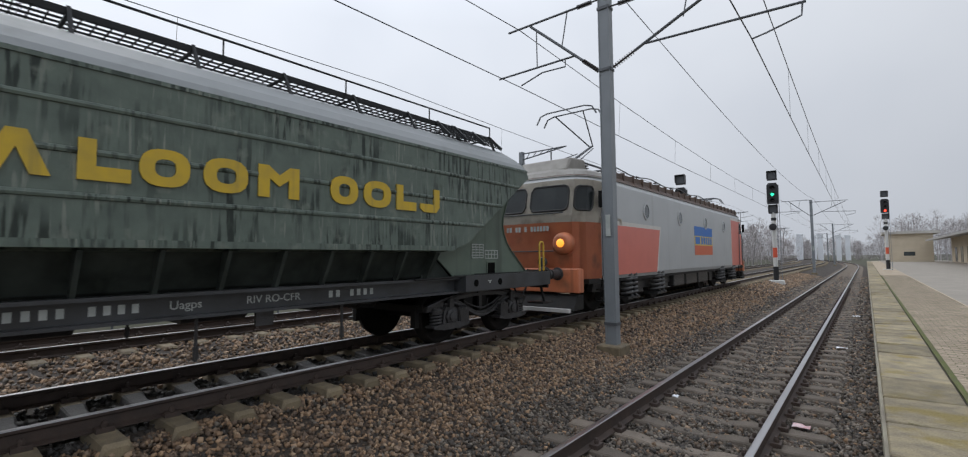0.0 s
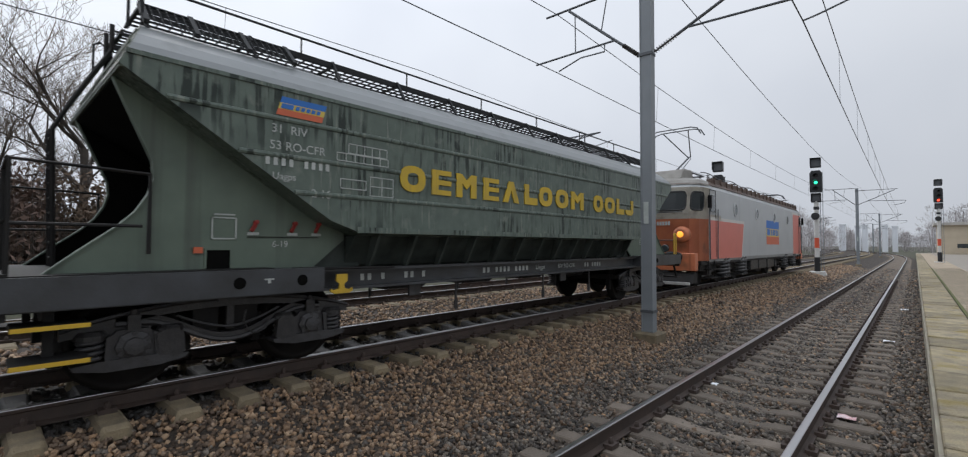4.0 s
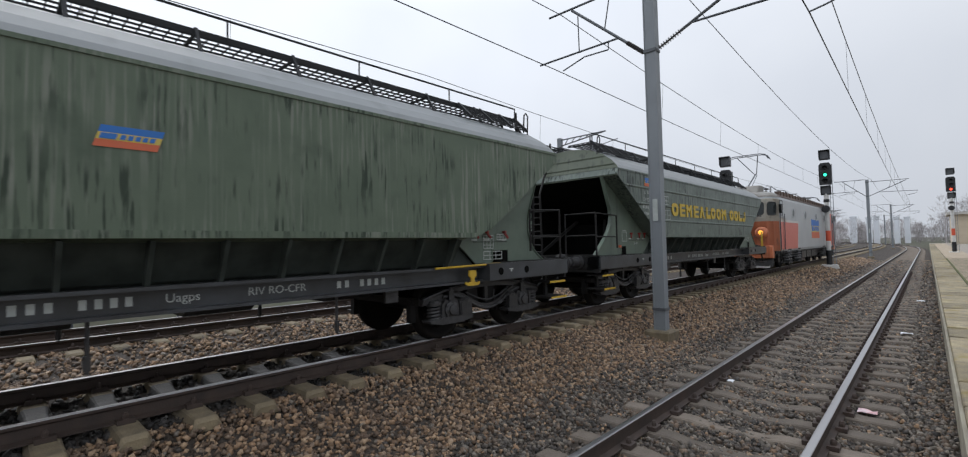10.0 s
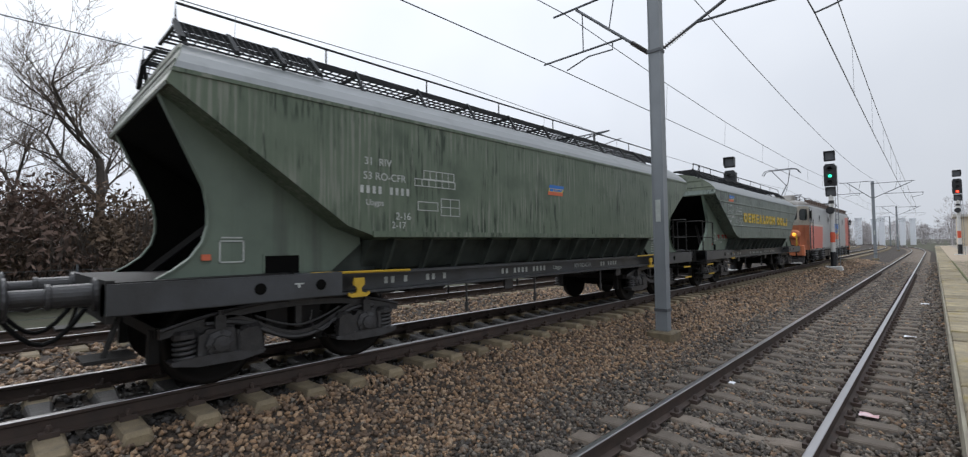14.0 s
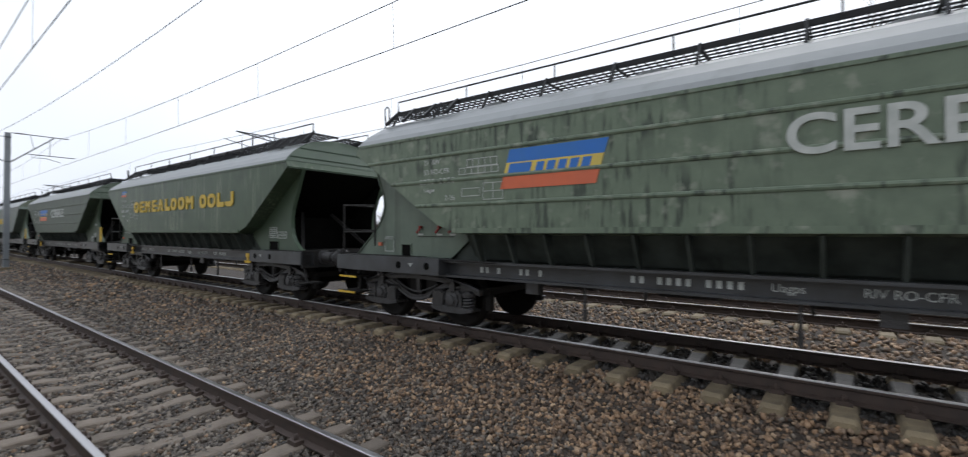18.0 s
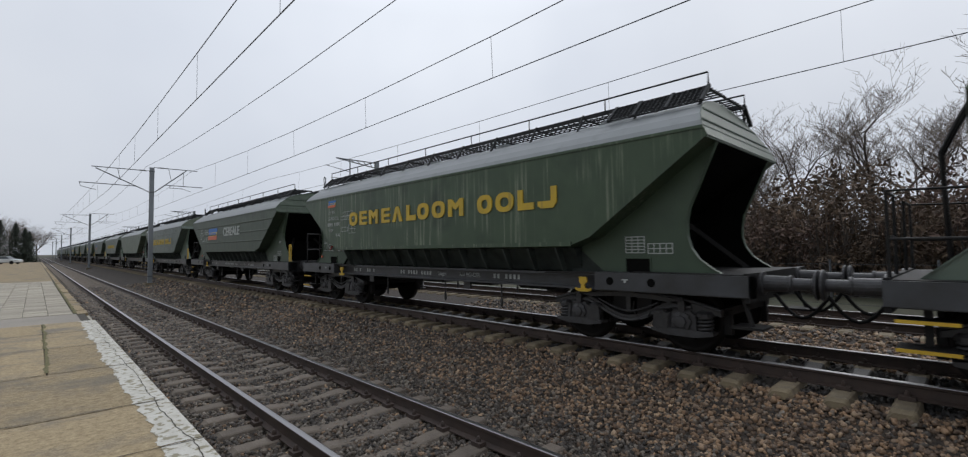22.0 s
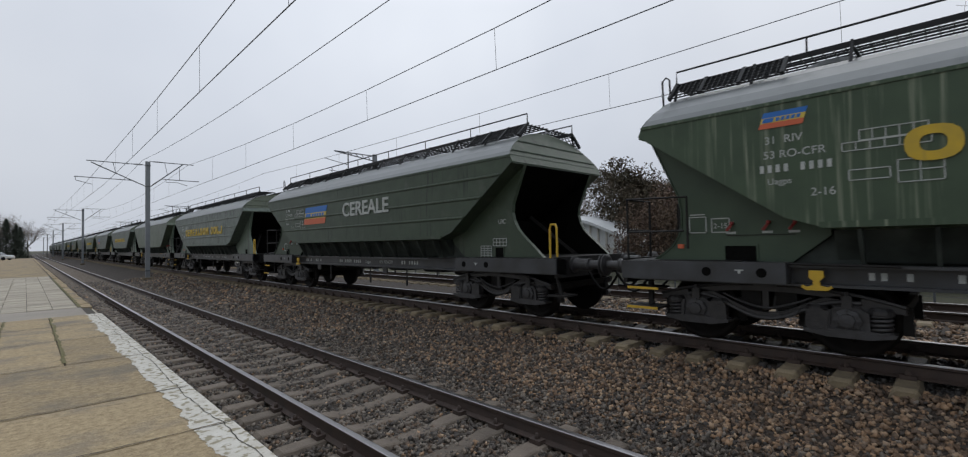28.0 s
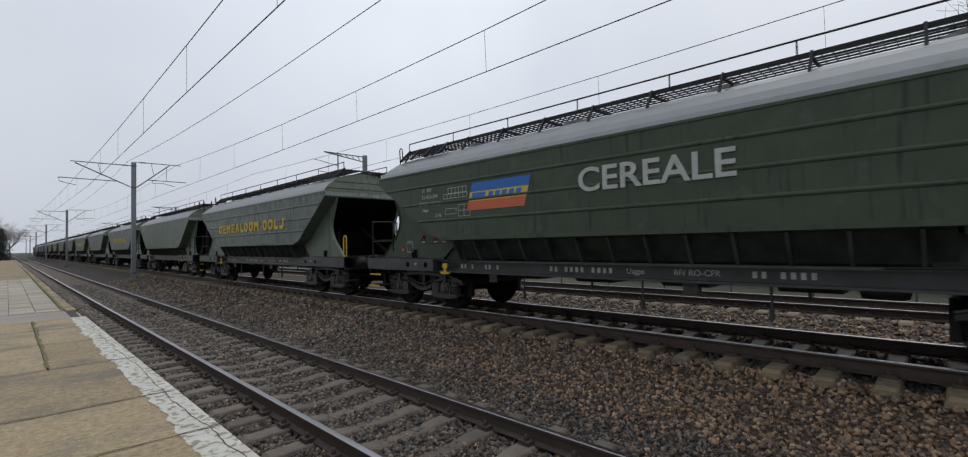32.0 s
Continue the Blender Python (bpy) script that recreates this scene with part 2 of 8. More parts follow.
# near-black that stands in for shade inside wagon ends and holes
SHADE_BLACK = mat("black_for_shade_inside", (0.004, 0.004, 0.004), 0.9, second=(0.008, 0.008, 0.007), scale=4, amount=0.8, spec=0.05)
# wagon green darkened for the shade under the side walls
CHUTE_SHADE_GREEN = mat("grimy_shade_green", (0.07, 0.082, 0.074), 0.55, second=(0.018, 0.022, 0.019), scale=3, amount=0.9, streak=((0.06, 0.07, 0.06), 5.0, 0.6, 0.85), spec=0.12)
SILL_GREY = mat("wet_dark_grey_sill", (0.064, 0.069, 0.076), 0.36, second=(0.03, 0.03, 0.03), scale=3, amount=0.9, bump=0.1, bump_scale=25, spec=0.4)
BOGIE_BLACK = mat("grimy_black_bogie", (0.02, 0.02, 0.0215), 0.4, second=(0.055, 0.052, 0.05), scale=9, amount=0.8, bump=0.3, bump_scale=40, spec=0.5)
BOGIE_BOX = mat("grimy_grey_axlebox", (0.06, 0.06, 0.063), 0.42, second=(0.028, 0.026, 0.024), scale=9, amount=0.8, bump=0.3, bump_scale=40, spec=0.45)
STEEL_DARK = mat("dark_galvanised_steel", (0.02, 0.022, 0.024), 0.6, metal=0.0, second=(0.035, 0.035, 0.035), scale=5, amount=0.6, spec=0.2)
YELLOW = mat("yellow_paint", (0.62, 0.40, 0.03), 0.5, second=(0.45, 0.28, 0.03), scale=8, amount=0.8)
YELLOW_SIGN = mat("worn_yellow_lettering", (0.60, 0.40, 0.02), 0.5, second=(0.44, 0.31, 0.04), scale=6, amount=0.9, streak=((0.2, 0.17, 0.06), 8.0, 0.58, 0.8))
WHITE_SIGN = mat("worn_white_lettering", (0.52, 0.54, 0.52), 0.6, second=(0.32, 0.35, 0.33), scale=6, amount=0.9)
SIGN_BLUE = mat("flag_blue", (0.015, 0.14, 0.5), 0.5, second=(0.03, 0.15, 0.42), scale=5, amount=0.8)
SIGN_YELLOW = mat("flag_yellow", (0.68, 0.52, 0.08), 0.5, second=(0.48, 0.37, 0.1), scale=5, amount=0.8)
SIGN_RED = mat("flag_red", (0.62, 0.13, 0.05), 0.5, second=(0.5, 0.12, 0.06), scale=5, amount=0.8)
RED_PART = mat("faded_red_paint", (0.27, 0.03, 0.025), 0.5)
RUBBER = mat("black_rubber", (0.009, 0.009, 0.009), 0.6, spec=0.12)
WHEEL_STEEL = mat("wheel_steel", (0.01, 0.0095, 0.009), 0.6, metal=0.0, second=(0.018, 0.015, 0.013), scale=5, amount=0.8, spec=0.12)
RAIL_TOP = mat("polished_rail_head", (0.42, 0.41, 0.42), 0.28, metal=1.0, second=(0.4, 0.39, 0.38), scale=3, amount=0.6, stretch=(8, 0.4, 8))
RAIL_RUST = mat("rusty_rail_web", (0.066, 0.043, 0.033), 0.75, second=(0.035, 0.026, 0.022), scale=6, amount=0.9, bump=0.15, bump_scale=50)
SLEEPER = mat("weathered_concrete_sleeper", (0.2, 0.165, 0.13), 0.85, second=(0.115, 0.092, 0.072), scale=5, amount=0.9, bump=0.4, bump_scale=45, vary=0.25, grain=0.25)
SLEEPER_PALE = mat("pale_concrete_sleeper", (0.27, 0.215, 0.13), 0.85, second=(0.12, 0.095, 0.068), scale=7, amount=0.9, bump=0.4, bump_scale=45, vary=0.22, grain=0.25)
STONE = mat("crushed_stone", (0.13, 0.12, 0.11), 0.65, second=(0.05, 0.046, 0.042), scale=9, amount=0.4, bump=0.5, bump_scale=70,
            palette=((0.0177, 0.0148, 0.0125), (0.0564, 0.0476, 0.0391), (0.0965, 0.0803, 0.0635), (0.137, 0.113, 0.0886), (0.185, 0.156, 0.125), (0.266, 0.226, 0.177), (0.137, 0.0819, 0.0458), (0.0644, 0.0515, 0.0413)))
STONE_BROWN = mat("rusty_crushed_stone", (0.24, 0.165, 0.115), 0.7, second=(0.07, 0.047, 0.032), scale=9, amount=0.4, bump=0.5, bump_scale=70,
                  palette=((0.0424, 0.028, 0.018), (0.127, 0.08, 0.0477), (0.212, 0.132, 0.0774), (0.307, 0.193, 0.111), (0.403, 0.25, 0.14), (0.488, 0.345, 0.216), (0.265, 0.19, 0.131), (0.148, 0.1, 0.0675)))
BED = mat("ballast_bed", (0.1, 0.075, 0.054), 0.9, second=(0.017, 0.013, 0.011), scale=28, amount=1.0, bump=1.0, bump_scale=26, grain=0.6)
# oil stains, darkened further for the shade under the train
OIL_SHADE_CONC = mat("concrete_with_oil_and_shade", (0.045, 0.042, 0.04), 0.6, second=(0.02, 0.019, 0.018), scale=6, amount=0.9, bump=0.4, bump_scale=45, vary=0.2)
STONE_OILY_SHADE = mat("oily_stone_with_shade", (0.045, 0.04, 0.036), 0.6, second=(0.018, 0.017, 0.016), scale=1.2, amount=0.8, bump=0.5, bump_scale=90, island=0.7)
EARTH = mat("winter_grass_and_earth", (0.085, 0.075, 0.05), 0.95, second=(0.06, 0.07, 0.035), scale=0.8, amount=0.9, bump=0.6, bump_scale=14, grain=0.4)
CONCRETE = mat("platform_concrete", (0.55, 0.435, 0.265), 0.85, second=(0.3, 0.225, 0.13), scale=16.0, amount=1.0, bump=0.6, bump_scale=45, grain=0.5, stains=(0.25, 0.215, 0.165), stain_scale=1.6, stain_low=0.48, stain_high=0.7, vary=0.12, spec=0.25)
COPING = mat("mossy_coping_concrete", (0.45, 0.375, 0.23), 0.8, second=(0.22, 0.19, 0.145), scale=5.0, amount=1.0, bump=0.55, bump_scale=45, grain=0.5, stains=(0.3, 0.235, 0.09), stain_scale=2.4, stain_low=0.54, stain_high=0.68, vary=0.25, spec=0.25)
PAVER = mat("grey_paving_block", (0.52, 0.425, 0.31), 0.85, second=(0.33, 0.27, 0.20), scale=2.2, amount=1.0, bump=0.35, bump_scale=70, grain=0.3, vary=0.16, island=0.13, spec=0.25)
PAVER_JOINT = mat("mossy_paving_joint", (0.10, 0.098, 0.045), 0.95, second=(0.11, 0.135, 0.03), scale=3, amount=1.0, bump=0.4)
SLAB = mat("light_paving_slab", (0.5, 0.45, 0.36), 0.8, second=(0.36, 0.32, 0.25), scale=2.5, amount=1.0, bump=0.3, bump_scale=60, grain=0.3, vary=0.18, island=0.15, spec=0.25)
ASPHALT = mat("worn_platform_asphalt", (0.36, 0.32, 0.265), 0.8, second=(0.27, 0.24, 0.2), scale=0.9, amount=0.9, bump=0.3, bump_scale=70, grain=0.3)
JOINT = mat("dark_joint_dirt", (0.06, 0.052, 0.04), 0.95, bump=0.3)
MOSS = mat("olive_moss", (0.12, 0.115, 0.04), 0.95, second=(0.17, 0.14, 0.08), scale=9, amount=0.8, bump=0.6, bump_scale=50)
WHITE_PAINT = mat("cracked_white_edge_paint", (0.66, 0.64, 0.58), 0.8, second=(0.5, 0.47, 0.4), scale=7, amount=0.9, bump=0.4, bump_scale=45, grain=0.15, stains=(0.3, 0.27, 0.19), stain_scale=13.0, stain_low=0.53, stain_high=0.6, spec=0.25)
WALL_CONC = mat("platform_wall_concrete", (0.42, 0.39, 0.30), 0.85, second=(0.24, 0.21, 0.17), scale=2, amount=0.9, bump=0.3, bump_scale=40)
MAST_GREY = mat("grey_painted_mast", (0.21, 0.23, 0.245), 0.5, second=(0.17, 0.185, 0.2), scale=2.5, amount=0.8, bump=0.05, bump_scale=30)
MAST_DARK = mat("dark_mast_steel", (0.07, 0.08, 0.09), 0.5, second=(0.1, 0.1, 0.105), scale=4, amount=0.7)
WIRE = mat("dark_copper_wire", (0.05, 0.055, 0.06), 0.5, metal=0.4)
PORCELAIN = mat("dark_brown_insulator", (0.03, 0.025, 0.025), 0.3)


# ---- mesh helpers ----
def box(bm, x0, x1, y0, y1, z0, z1):
    v = [bm.verts.new((x, y, z)) for z in (z0, z1) for y in (y0, y1) for x in (x0, x1)]
    for f in ((0, 2, 3, 1), (4, 5, 7, 6), (0, 1, 5, 4), (2, 6, 7, 3), (0, 4, 6, 2), (1, 3, 7, 5)):
        bm.faces.new([v[i] for i in f])
    return v


def prism(bm, outline, axis, a, b):
    """Extrudes a closed outline of 2D points along an axis (0: outline is y, z; 1: x, z; 2: x, y) from a to b."""
    def at(p, q):
        return {0: (q, p[0], p[1]), 1: (p[0], q, p[1]), 2: (p[0], p[1], q)}[axis]
    lo, hi = [bm.verts.new(at(p, a)) for p in outline], [bm.verts.new(at(p, b)) for p in outline]
    k = len(outline)
    bm.faces.new(lo), bm.faces.new(hi)
    for i in range(k):
        bm.faces.new((lo[i], lo[(i + 1) % k], hi[(i + 1) % k], hi[i]))
    return lo + hi


def tube(bm, points, radius, sides=8, radii=None):
    """A round bar along points, closed at both ends."""
    pts = [Vector(p) for p in points]
    rings, ahead = [], None
    for i, p in enumerate(pts):
        d = (pts[min(i + 1, len(pts) - 1)] - pts[max(i - 1, 0)]).normalized()
        if ahead is None:
            u = d.orthogonal().normalized()
        else:
            u = (u - d * u.dot(d)).normalized()
        ahead, w, r = d, d.cross(u), (radii[i] if radii else radius)
        rings.append([bm.verts.new(p + (u * math.cos(2 * math.pi * k / sides) + w * math.sin(2 * math.pi * k / sides)) * r) for k in range(sides)])
    for a, b in zip(rings, rings[1:]):
        for k in range(sides):
            bm.faces.new((a[k], a[(k + 1) % sides], b[(k + 1) % sides], b[k]))
    bm.faces.new(rings[0]), bm.faces.new(rings[-1])


def strut(bm, a, b, w, h=None):
    """A rectangular bar from a to b."""
    a, b = Vector(a), Vector(b)
    d = (b - a).normalized()
    side = d.cross(Vector((0, 0, 1)))
    side = Vector((1, 0, 0)) if side.length < 1e-3 else side.normalized()
    up, w, h = side.cross(d), w / 2, (h or w) / 2
    lo, hi = ([bm.verts.new(p + side * i * w + up * j * h) for i, j in ((-1, -1), (1, -1), (1, 1), (-1, 1))] for p in (a, b))
    bm.faces.new(lo), bm.faces.new(hi)
    for i in range(4):
        bm.faces.new((lo[i], lo[(i + 1) % 4], hi[(i + 1) % 4], hi[i]))


def lathe(bm, profile, axis=2, centre=(0, 0, 0), sides=20):
    """Turns a profile of (radius, height) round an axis."""
    rings = []
    for r, h in profile:
        ring = []
        for k in range(sides):
            c, s = r * math.cos(2 * math.pi * k / sides), r * math.sin(2 * math.pi * k / sides)
            p = {0: (h, c, s), 1: (c, h, s), 2: (c, s, h)}[axis]
            ring.append(bm.verts.new(Vector(p) + Vector(centre)))
        rings.append(ring)
    for a, b in zip(rings, rings[1:]):
        for k in range(sides):
            bm.faces.new((a[k], a[(k + 1) % sides], b[(k + 1) % sides], b[k]))
    bm.faces.new(rings[0]), bm.faces.new(rings[-1])


def mesh_of(name, bm, material, smooth=False):
    bmesh.ops.recalc_face_normals(bm, faces=bm.faces)
    me = bpy.data.meshes.new(name)
    bm.to_mesh(me)
    bm.free()
    me.materials.append(material)
    if smooth:
        for p in me.polygons:
            p.use_smooth = True
    return me


def part(name, bm, material, parent, label="", bevel=0.0, smooth=False, at=None):
    """Links a bmesh (or a finished mesh) as one object under a thing or a part."""
    me = bm if isinstance(bm, bpy.types.Mesh) else mesh_of(name, bm, material, smooth)
    ob = new(name, me)
    ob.parent = parent
    if at is not None:
        ob.matrix_basis = at if isinstance(at, Matrix) else Matrix.Translation(at)
    if bevel:
        edge = ob.modifiers.new("worn_edge", "BEVEL")
        edge.width, edge.segments, edge.limit_method = bevel, 1, "ANGLE"
    return tagged(ob, label)


def thing(name, label, category, group="", at=None):
    """An empty at the base of a thing, which carries its parts."""
    ob = new(name)
    if at is not None:
        ob.matrix_basis = at if isinstance(at, Matrix) else Matrix.Translation(at)
    return tagged(ob, label, category, group)


def solid(name, bm, material, label="", category="", group="", kind="", bevel=0.0, smooth=False):
    ob = new(name, mesh_of(name, bm, material, smooth))
    if bevel:
        edge = ob.modifiers.new("worn_edge", "BEVEL")
        edge.width, edge.segments, edge.limit_method = bevel, 1, "ANGLE"
    return tagged(ob, label, category, group, kind)


def letters(name, text, material, parent, m, size, label="", squeeze=1.0, bold=0.0, deep=0.002):
    """Painted words as a thin mesh, in the plane z = 0 of m, standing on y = 0 and centred."""
    curve = bpy.data.curves.new(name, "FONT")
    curve.body, curve.size, curve.align_x, curve.extrude, curve.offset = text, size, "CENTER", deep, bold
    ob = bpy.data.objects.new(name, curve)
    me = bpy.data.meshes.new_from_object(ob)
    bpy.data.objects.remove(ob)
    me.materials.append(material)
    sign = new(name, me)
    sign.parent = parent
    sign.matrix_basis = m @ Matrix.Diagonal((squeeze, 1, 1, 1))
    return tagged(sign, label, kind="stuff") if len(text) > 3 and name != "large_word" else tagged(sign, label)


def bars(bm, rects, x):
    """Thin painted bars on a side wall: (y0, y1, z0, z1) at x."""
    for y0, y1, z0, z1 in rects:
        box(bm, x, x + 0.004, y0, y1, z0, z1)


# ---- the ground, the ballast and the tracks ----
NEAR_X, MAIN_X, THIRD_X = 0.0, -4.75, -9.7
MAIN_Z, THIRD_Z = 0.46, 0.46
EDGE_X, PLAT_Z = 1.75, 0.32
GAUGE = 0.7525


def bend(y):
    """All tracks curve gently to one side far ahead."""
    return -0.0008 * max(0.0, y - 85) ** 2 if y < 260 else -0.0008 * 175**2 - 0.28 * (y - 260)


def bed(x):
    """Height of the ballast across the tracks."""
    xs = (-13.5, -12.2, -11.2, -8.4, -7.5, -6.9, -6.1, -5.5, -3.5, -3.2, -2.3, -1.5, -1.25, 1.8)
    zs = (-0.25, 0.0, 0.23, 0.23, 0.12, 0.12, 0.2, 0.2, 0.2, 0.08, -0.12, -0.25, -0.228, -0.228)
    return float(np.interp(x, xs, zs))


bm = bmesh.new()
quad = [bm.verts.new(p) for p in ((-2600, -2600, -0.32), (2600, -2600, -0.32), (2600, 2600, -0.32), (-2600, 2600, -0.32))]
bm.faces.new(quad)
solid("ground", bm, EARTH, "winter grass and bare earth around the station", "ground", kind="structure")

bm = bmesh.new()
stations = [-420, -200, -100] + list(range(-60, 81, 10)) + list(range(90, 421, 15))
across = [-13.5 + 0.3 * i for i in range(52)]
grid = [[bm.verts.new((x + bend(y), y, bed(x))) for x in across] for y in stations]
for a, b in zip(grid, grid[1:]):
    for i in range(len(across) - 1):
        bm.faces.new((a[i], a[i + 1], b[i + 1], b[i]))
solid("ballast_bed", bm, BED, "dark ballast bed under the three railway tracks", "ballast", kind="structure")


def stones(name, material, label, regions, seed):
    """Loose crushed stone, scattered over the bed: regions of x0, x1, y0, y1, stones per square metre, size."""
    rng = np.random.default_rng(seed)
    xs = np.array((-13.5, -12.2, -11.2, -8.4, -7.5, -6.9, -6.1, -5.5, -3.5, -3.2, -2.3, -1.5, -1.25, 1.8))
    zs = np.array((-0.25, 0.0, 0.23, 0.23, 0.12, 0.12, 0.2, 0.2, 0.2, 0.08, -0.12, -0.25, -0.228, -0.228))
    corner = np.array([(x, y, z) for z in (-1, 1) for y in (-1, 1) for x in (-1, 1)], float)
    faces = np.array(((0, 2, 3, 1), (4, 5, 7, 6), (0, 1, 5, 4), (2, 6, 7, 3), (0, 4, 6, 2), (1, 3, 7, 5)))
    cloud_points, sizes = [], []
    for x0, x1, y0, y1, density, size, keep in regions:
        k = int((x1 - x0) * (y1 - y0) * density)
        p = np.stack([rng.uniform(x0, x1, k), rng.uniform(y0, y1, k)], 1)
        share = keep(p[:, 0], p[:, 1])
        p = p[rng.uniform(0, 1, k) < share]
        cloud_points.append(p), sizes.append(size * rng.uniform(0.6, 1.35, len(p)))
    p, s = np.concatenate(cloud_points), np.concatenate(sizes)
    k = len(p)
    q = rng.normal(size=(k, 4))
    q /= np.linalg.norm(q, axis=1)[:, None]
    w, i, j, l = q.T
    turn = np.stack([1 - 2 * (j * j + l * l), 2 * (i * j - l * w), 2 * (i * l + j * w), 2 * (i * j + l * w), 1 - 2 * (i * i + l * l), 2 * (j * l - i * w),
                     2 * (i * l - j * w), 2 * (j * l + i * w), 1 - 2 * (i * i + j * j)], 1).reshape(k, 3, 3)
    shape = corner[None] * rng.uniform(0.5, 1.0, (k, 8, 3)) * (s[:, None] * rng.uniform(0.42, 1.0, (k, 3)))[:, None, :] * 0.6
    z = np.interp(p[:, 0], xs, zs) + s * 0.12 + rng.uniform(-0.012, 0.014, k)
    verts = np.einsum("kab,kvb->kva", turn, shape) + np.concatenate([p, z[:, None]], 1)[:, None, :]
    me = bpy.data.meshes.new(name)
    me.vertices.add(8 * k), me.loops.add(24 * k), me.polygons.add(6 * k)
    me.vertices.foreach_set("co", verts.astype(np.float32).ravel())
    me.loops.foreach_set("vertex_index", (faces[None] + 8 * np.arange(k)[:, None, None]).astype(np.int32).ravel())
    me.polygons.foreach_set("loop_start", np.arange(0, 24 * k, 4, dtype=np.int32))
    me.update(calc_edges=True)
    me.materials.append(material)
    return tagged(new(name, me), label, "ballast", kind="stuff")


def brown_share(x, y):
    wave = 0.5 + 0.5 * np.sin(x * 2.1 + 1.3 * np.sin(y * 0.7)) * np.cos(y * 0.9 + x)
    return np.clip((-1.75 - x) * 1.4 + 0.5 * wave, 0.12, 0.88) * np.interp(y, (-8.0, -1.5), (0.35, 1.0))


NEAR_FIELD = [(-3.75, 1.74, -2.0, 10.0, 760, 0.048), (-3.75, 1.74, -10.0, -2.0, 760, 0.048), (-3.75, 1.74, -18.0, -10.0, 340, 0.064), (-3.75, 1.74, 10.0, 14.0, 460, 0.058), (-3.75, 1.74, 14.0, 26.0, 240, 0.075), (-3.75, 1.74, 26.0, 55.0, 70, 0.1), (-3.75, 1.74, -40.0, -18.0, 100, 0.09),
              (-9.0, -5.6, -12.0, 20.0, 170, 0.07), (-12.0, -9.0, -10.0, 18.0, 60, 0.08)]
# stones between the main rails carry the train's shade in their colour
stones("oily_ballast", STONE_OILY_SHADE, "black crushed stone with oil and the freight train's shade in its colour", [(-5.6, -3.75, -14.0, 22.0, 190, 0.06, lambda x, y: np.ones(len(x)))], 6)
stones("brown_ballast", STONE_BROWN, "loose rusty brown crushed stone between the tracks", [(*r, brown_share) for r in NEAR_FIELD], 3)
stones("grey_ballast", STONE, "loose dark grey crushed stone along the near track", [(*r, lambda x, y: 1 - brown_share(x, y)) for r in NEAR_FIELD], 4)

RAIL_SHAPE = ((-0.074, -0.172), (0.074, -0.172), (0.074, -0.16), (0.014, -0.142), (0.009, -0.05), (0.034, -0.036), (0.036, -0.008), (-0.036, -0.008), (-0.034, -0.036), (-0.009, -0.05), (-0.014, -0.142), (-0.074, -0.16))
HEAD_SHAPE = ((-0.036, -0.008), (0.036, -0.008), (0.034, -0.002), (0.026, 0.0), (-0.026, 0.0), (-0.034, -0.002))
RAIL_STATIONS = [-420] + list(range(-80, 81, 40)) + list(range(85, 261, 8)) + [300, 420]


def swept(bm, shape, x0, z0):
    rings = [[bm.verts.new((x0 + bend(y) + x, y, z0 + z)) for x, z in shape] for y in RAIL_STATIONS]
    k = len(shape)
    for a, b in zip(rings, rings[1:]):
        for i in range(k):
            bm.faces.new((a[i], a[(i + 1) % k], b[(i + 1) % k], b[i]))
    bm.faces.new(rings[0]), bm.faces.new(rings[-1])


def sleeper_mesh(name, half, top, wide, drop, material, oil_shade=None):
    """A concrete sleeper across the track, its ends chamfered and wider at the foot."""
    bm = bmesh.new()
    sections = ((-half, 0.8, 0.035), (-half + 0.05, 0.95, 0.0), (-0.45, 1.0, 0.0), (-0.25, 0.85, 0.03), (0.25, 0.85, 0.03), (0.45, 1.0, 0.0), (half - 0.05, 0.95, 0.0), (half, 0.8, 0.035))
    rings = []
    for x, k, low in sections:
        a, b = wide / 2 * k, wide / 2 * 1.35
        rings.append([bm.verts.new(p) for p in ((x, -b, -drop), (x, b, -drop), (x, a, top - low - 0.012), (x, a * 0.8, top - low), (x, -a * 0.8, top - low), (x, -a, top - low - 0.012))])
    for a, b in zip(rings, rings[1:]):
        for i in range(6):
            bm.faces.new((a[i], a[(i + 1) % 6], b[(i + 1) % 6], b[i]))
    bm.faces.new(rings[0]), bm.faces.new(rings[-1])
    me = mesh_of(name, bm, material)
    if oil_shade:  # dripped oil between the rails, plus the train's shade as colour
        me.materials.append(oil_shade)
        for p in me.polygons:
            if abs(p.center.x) < 0.5:
                p.material_index = 1
    return me


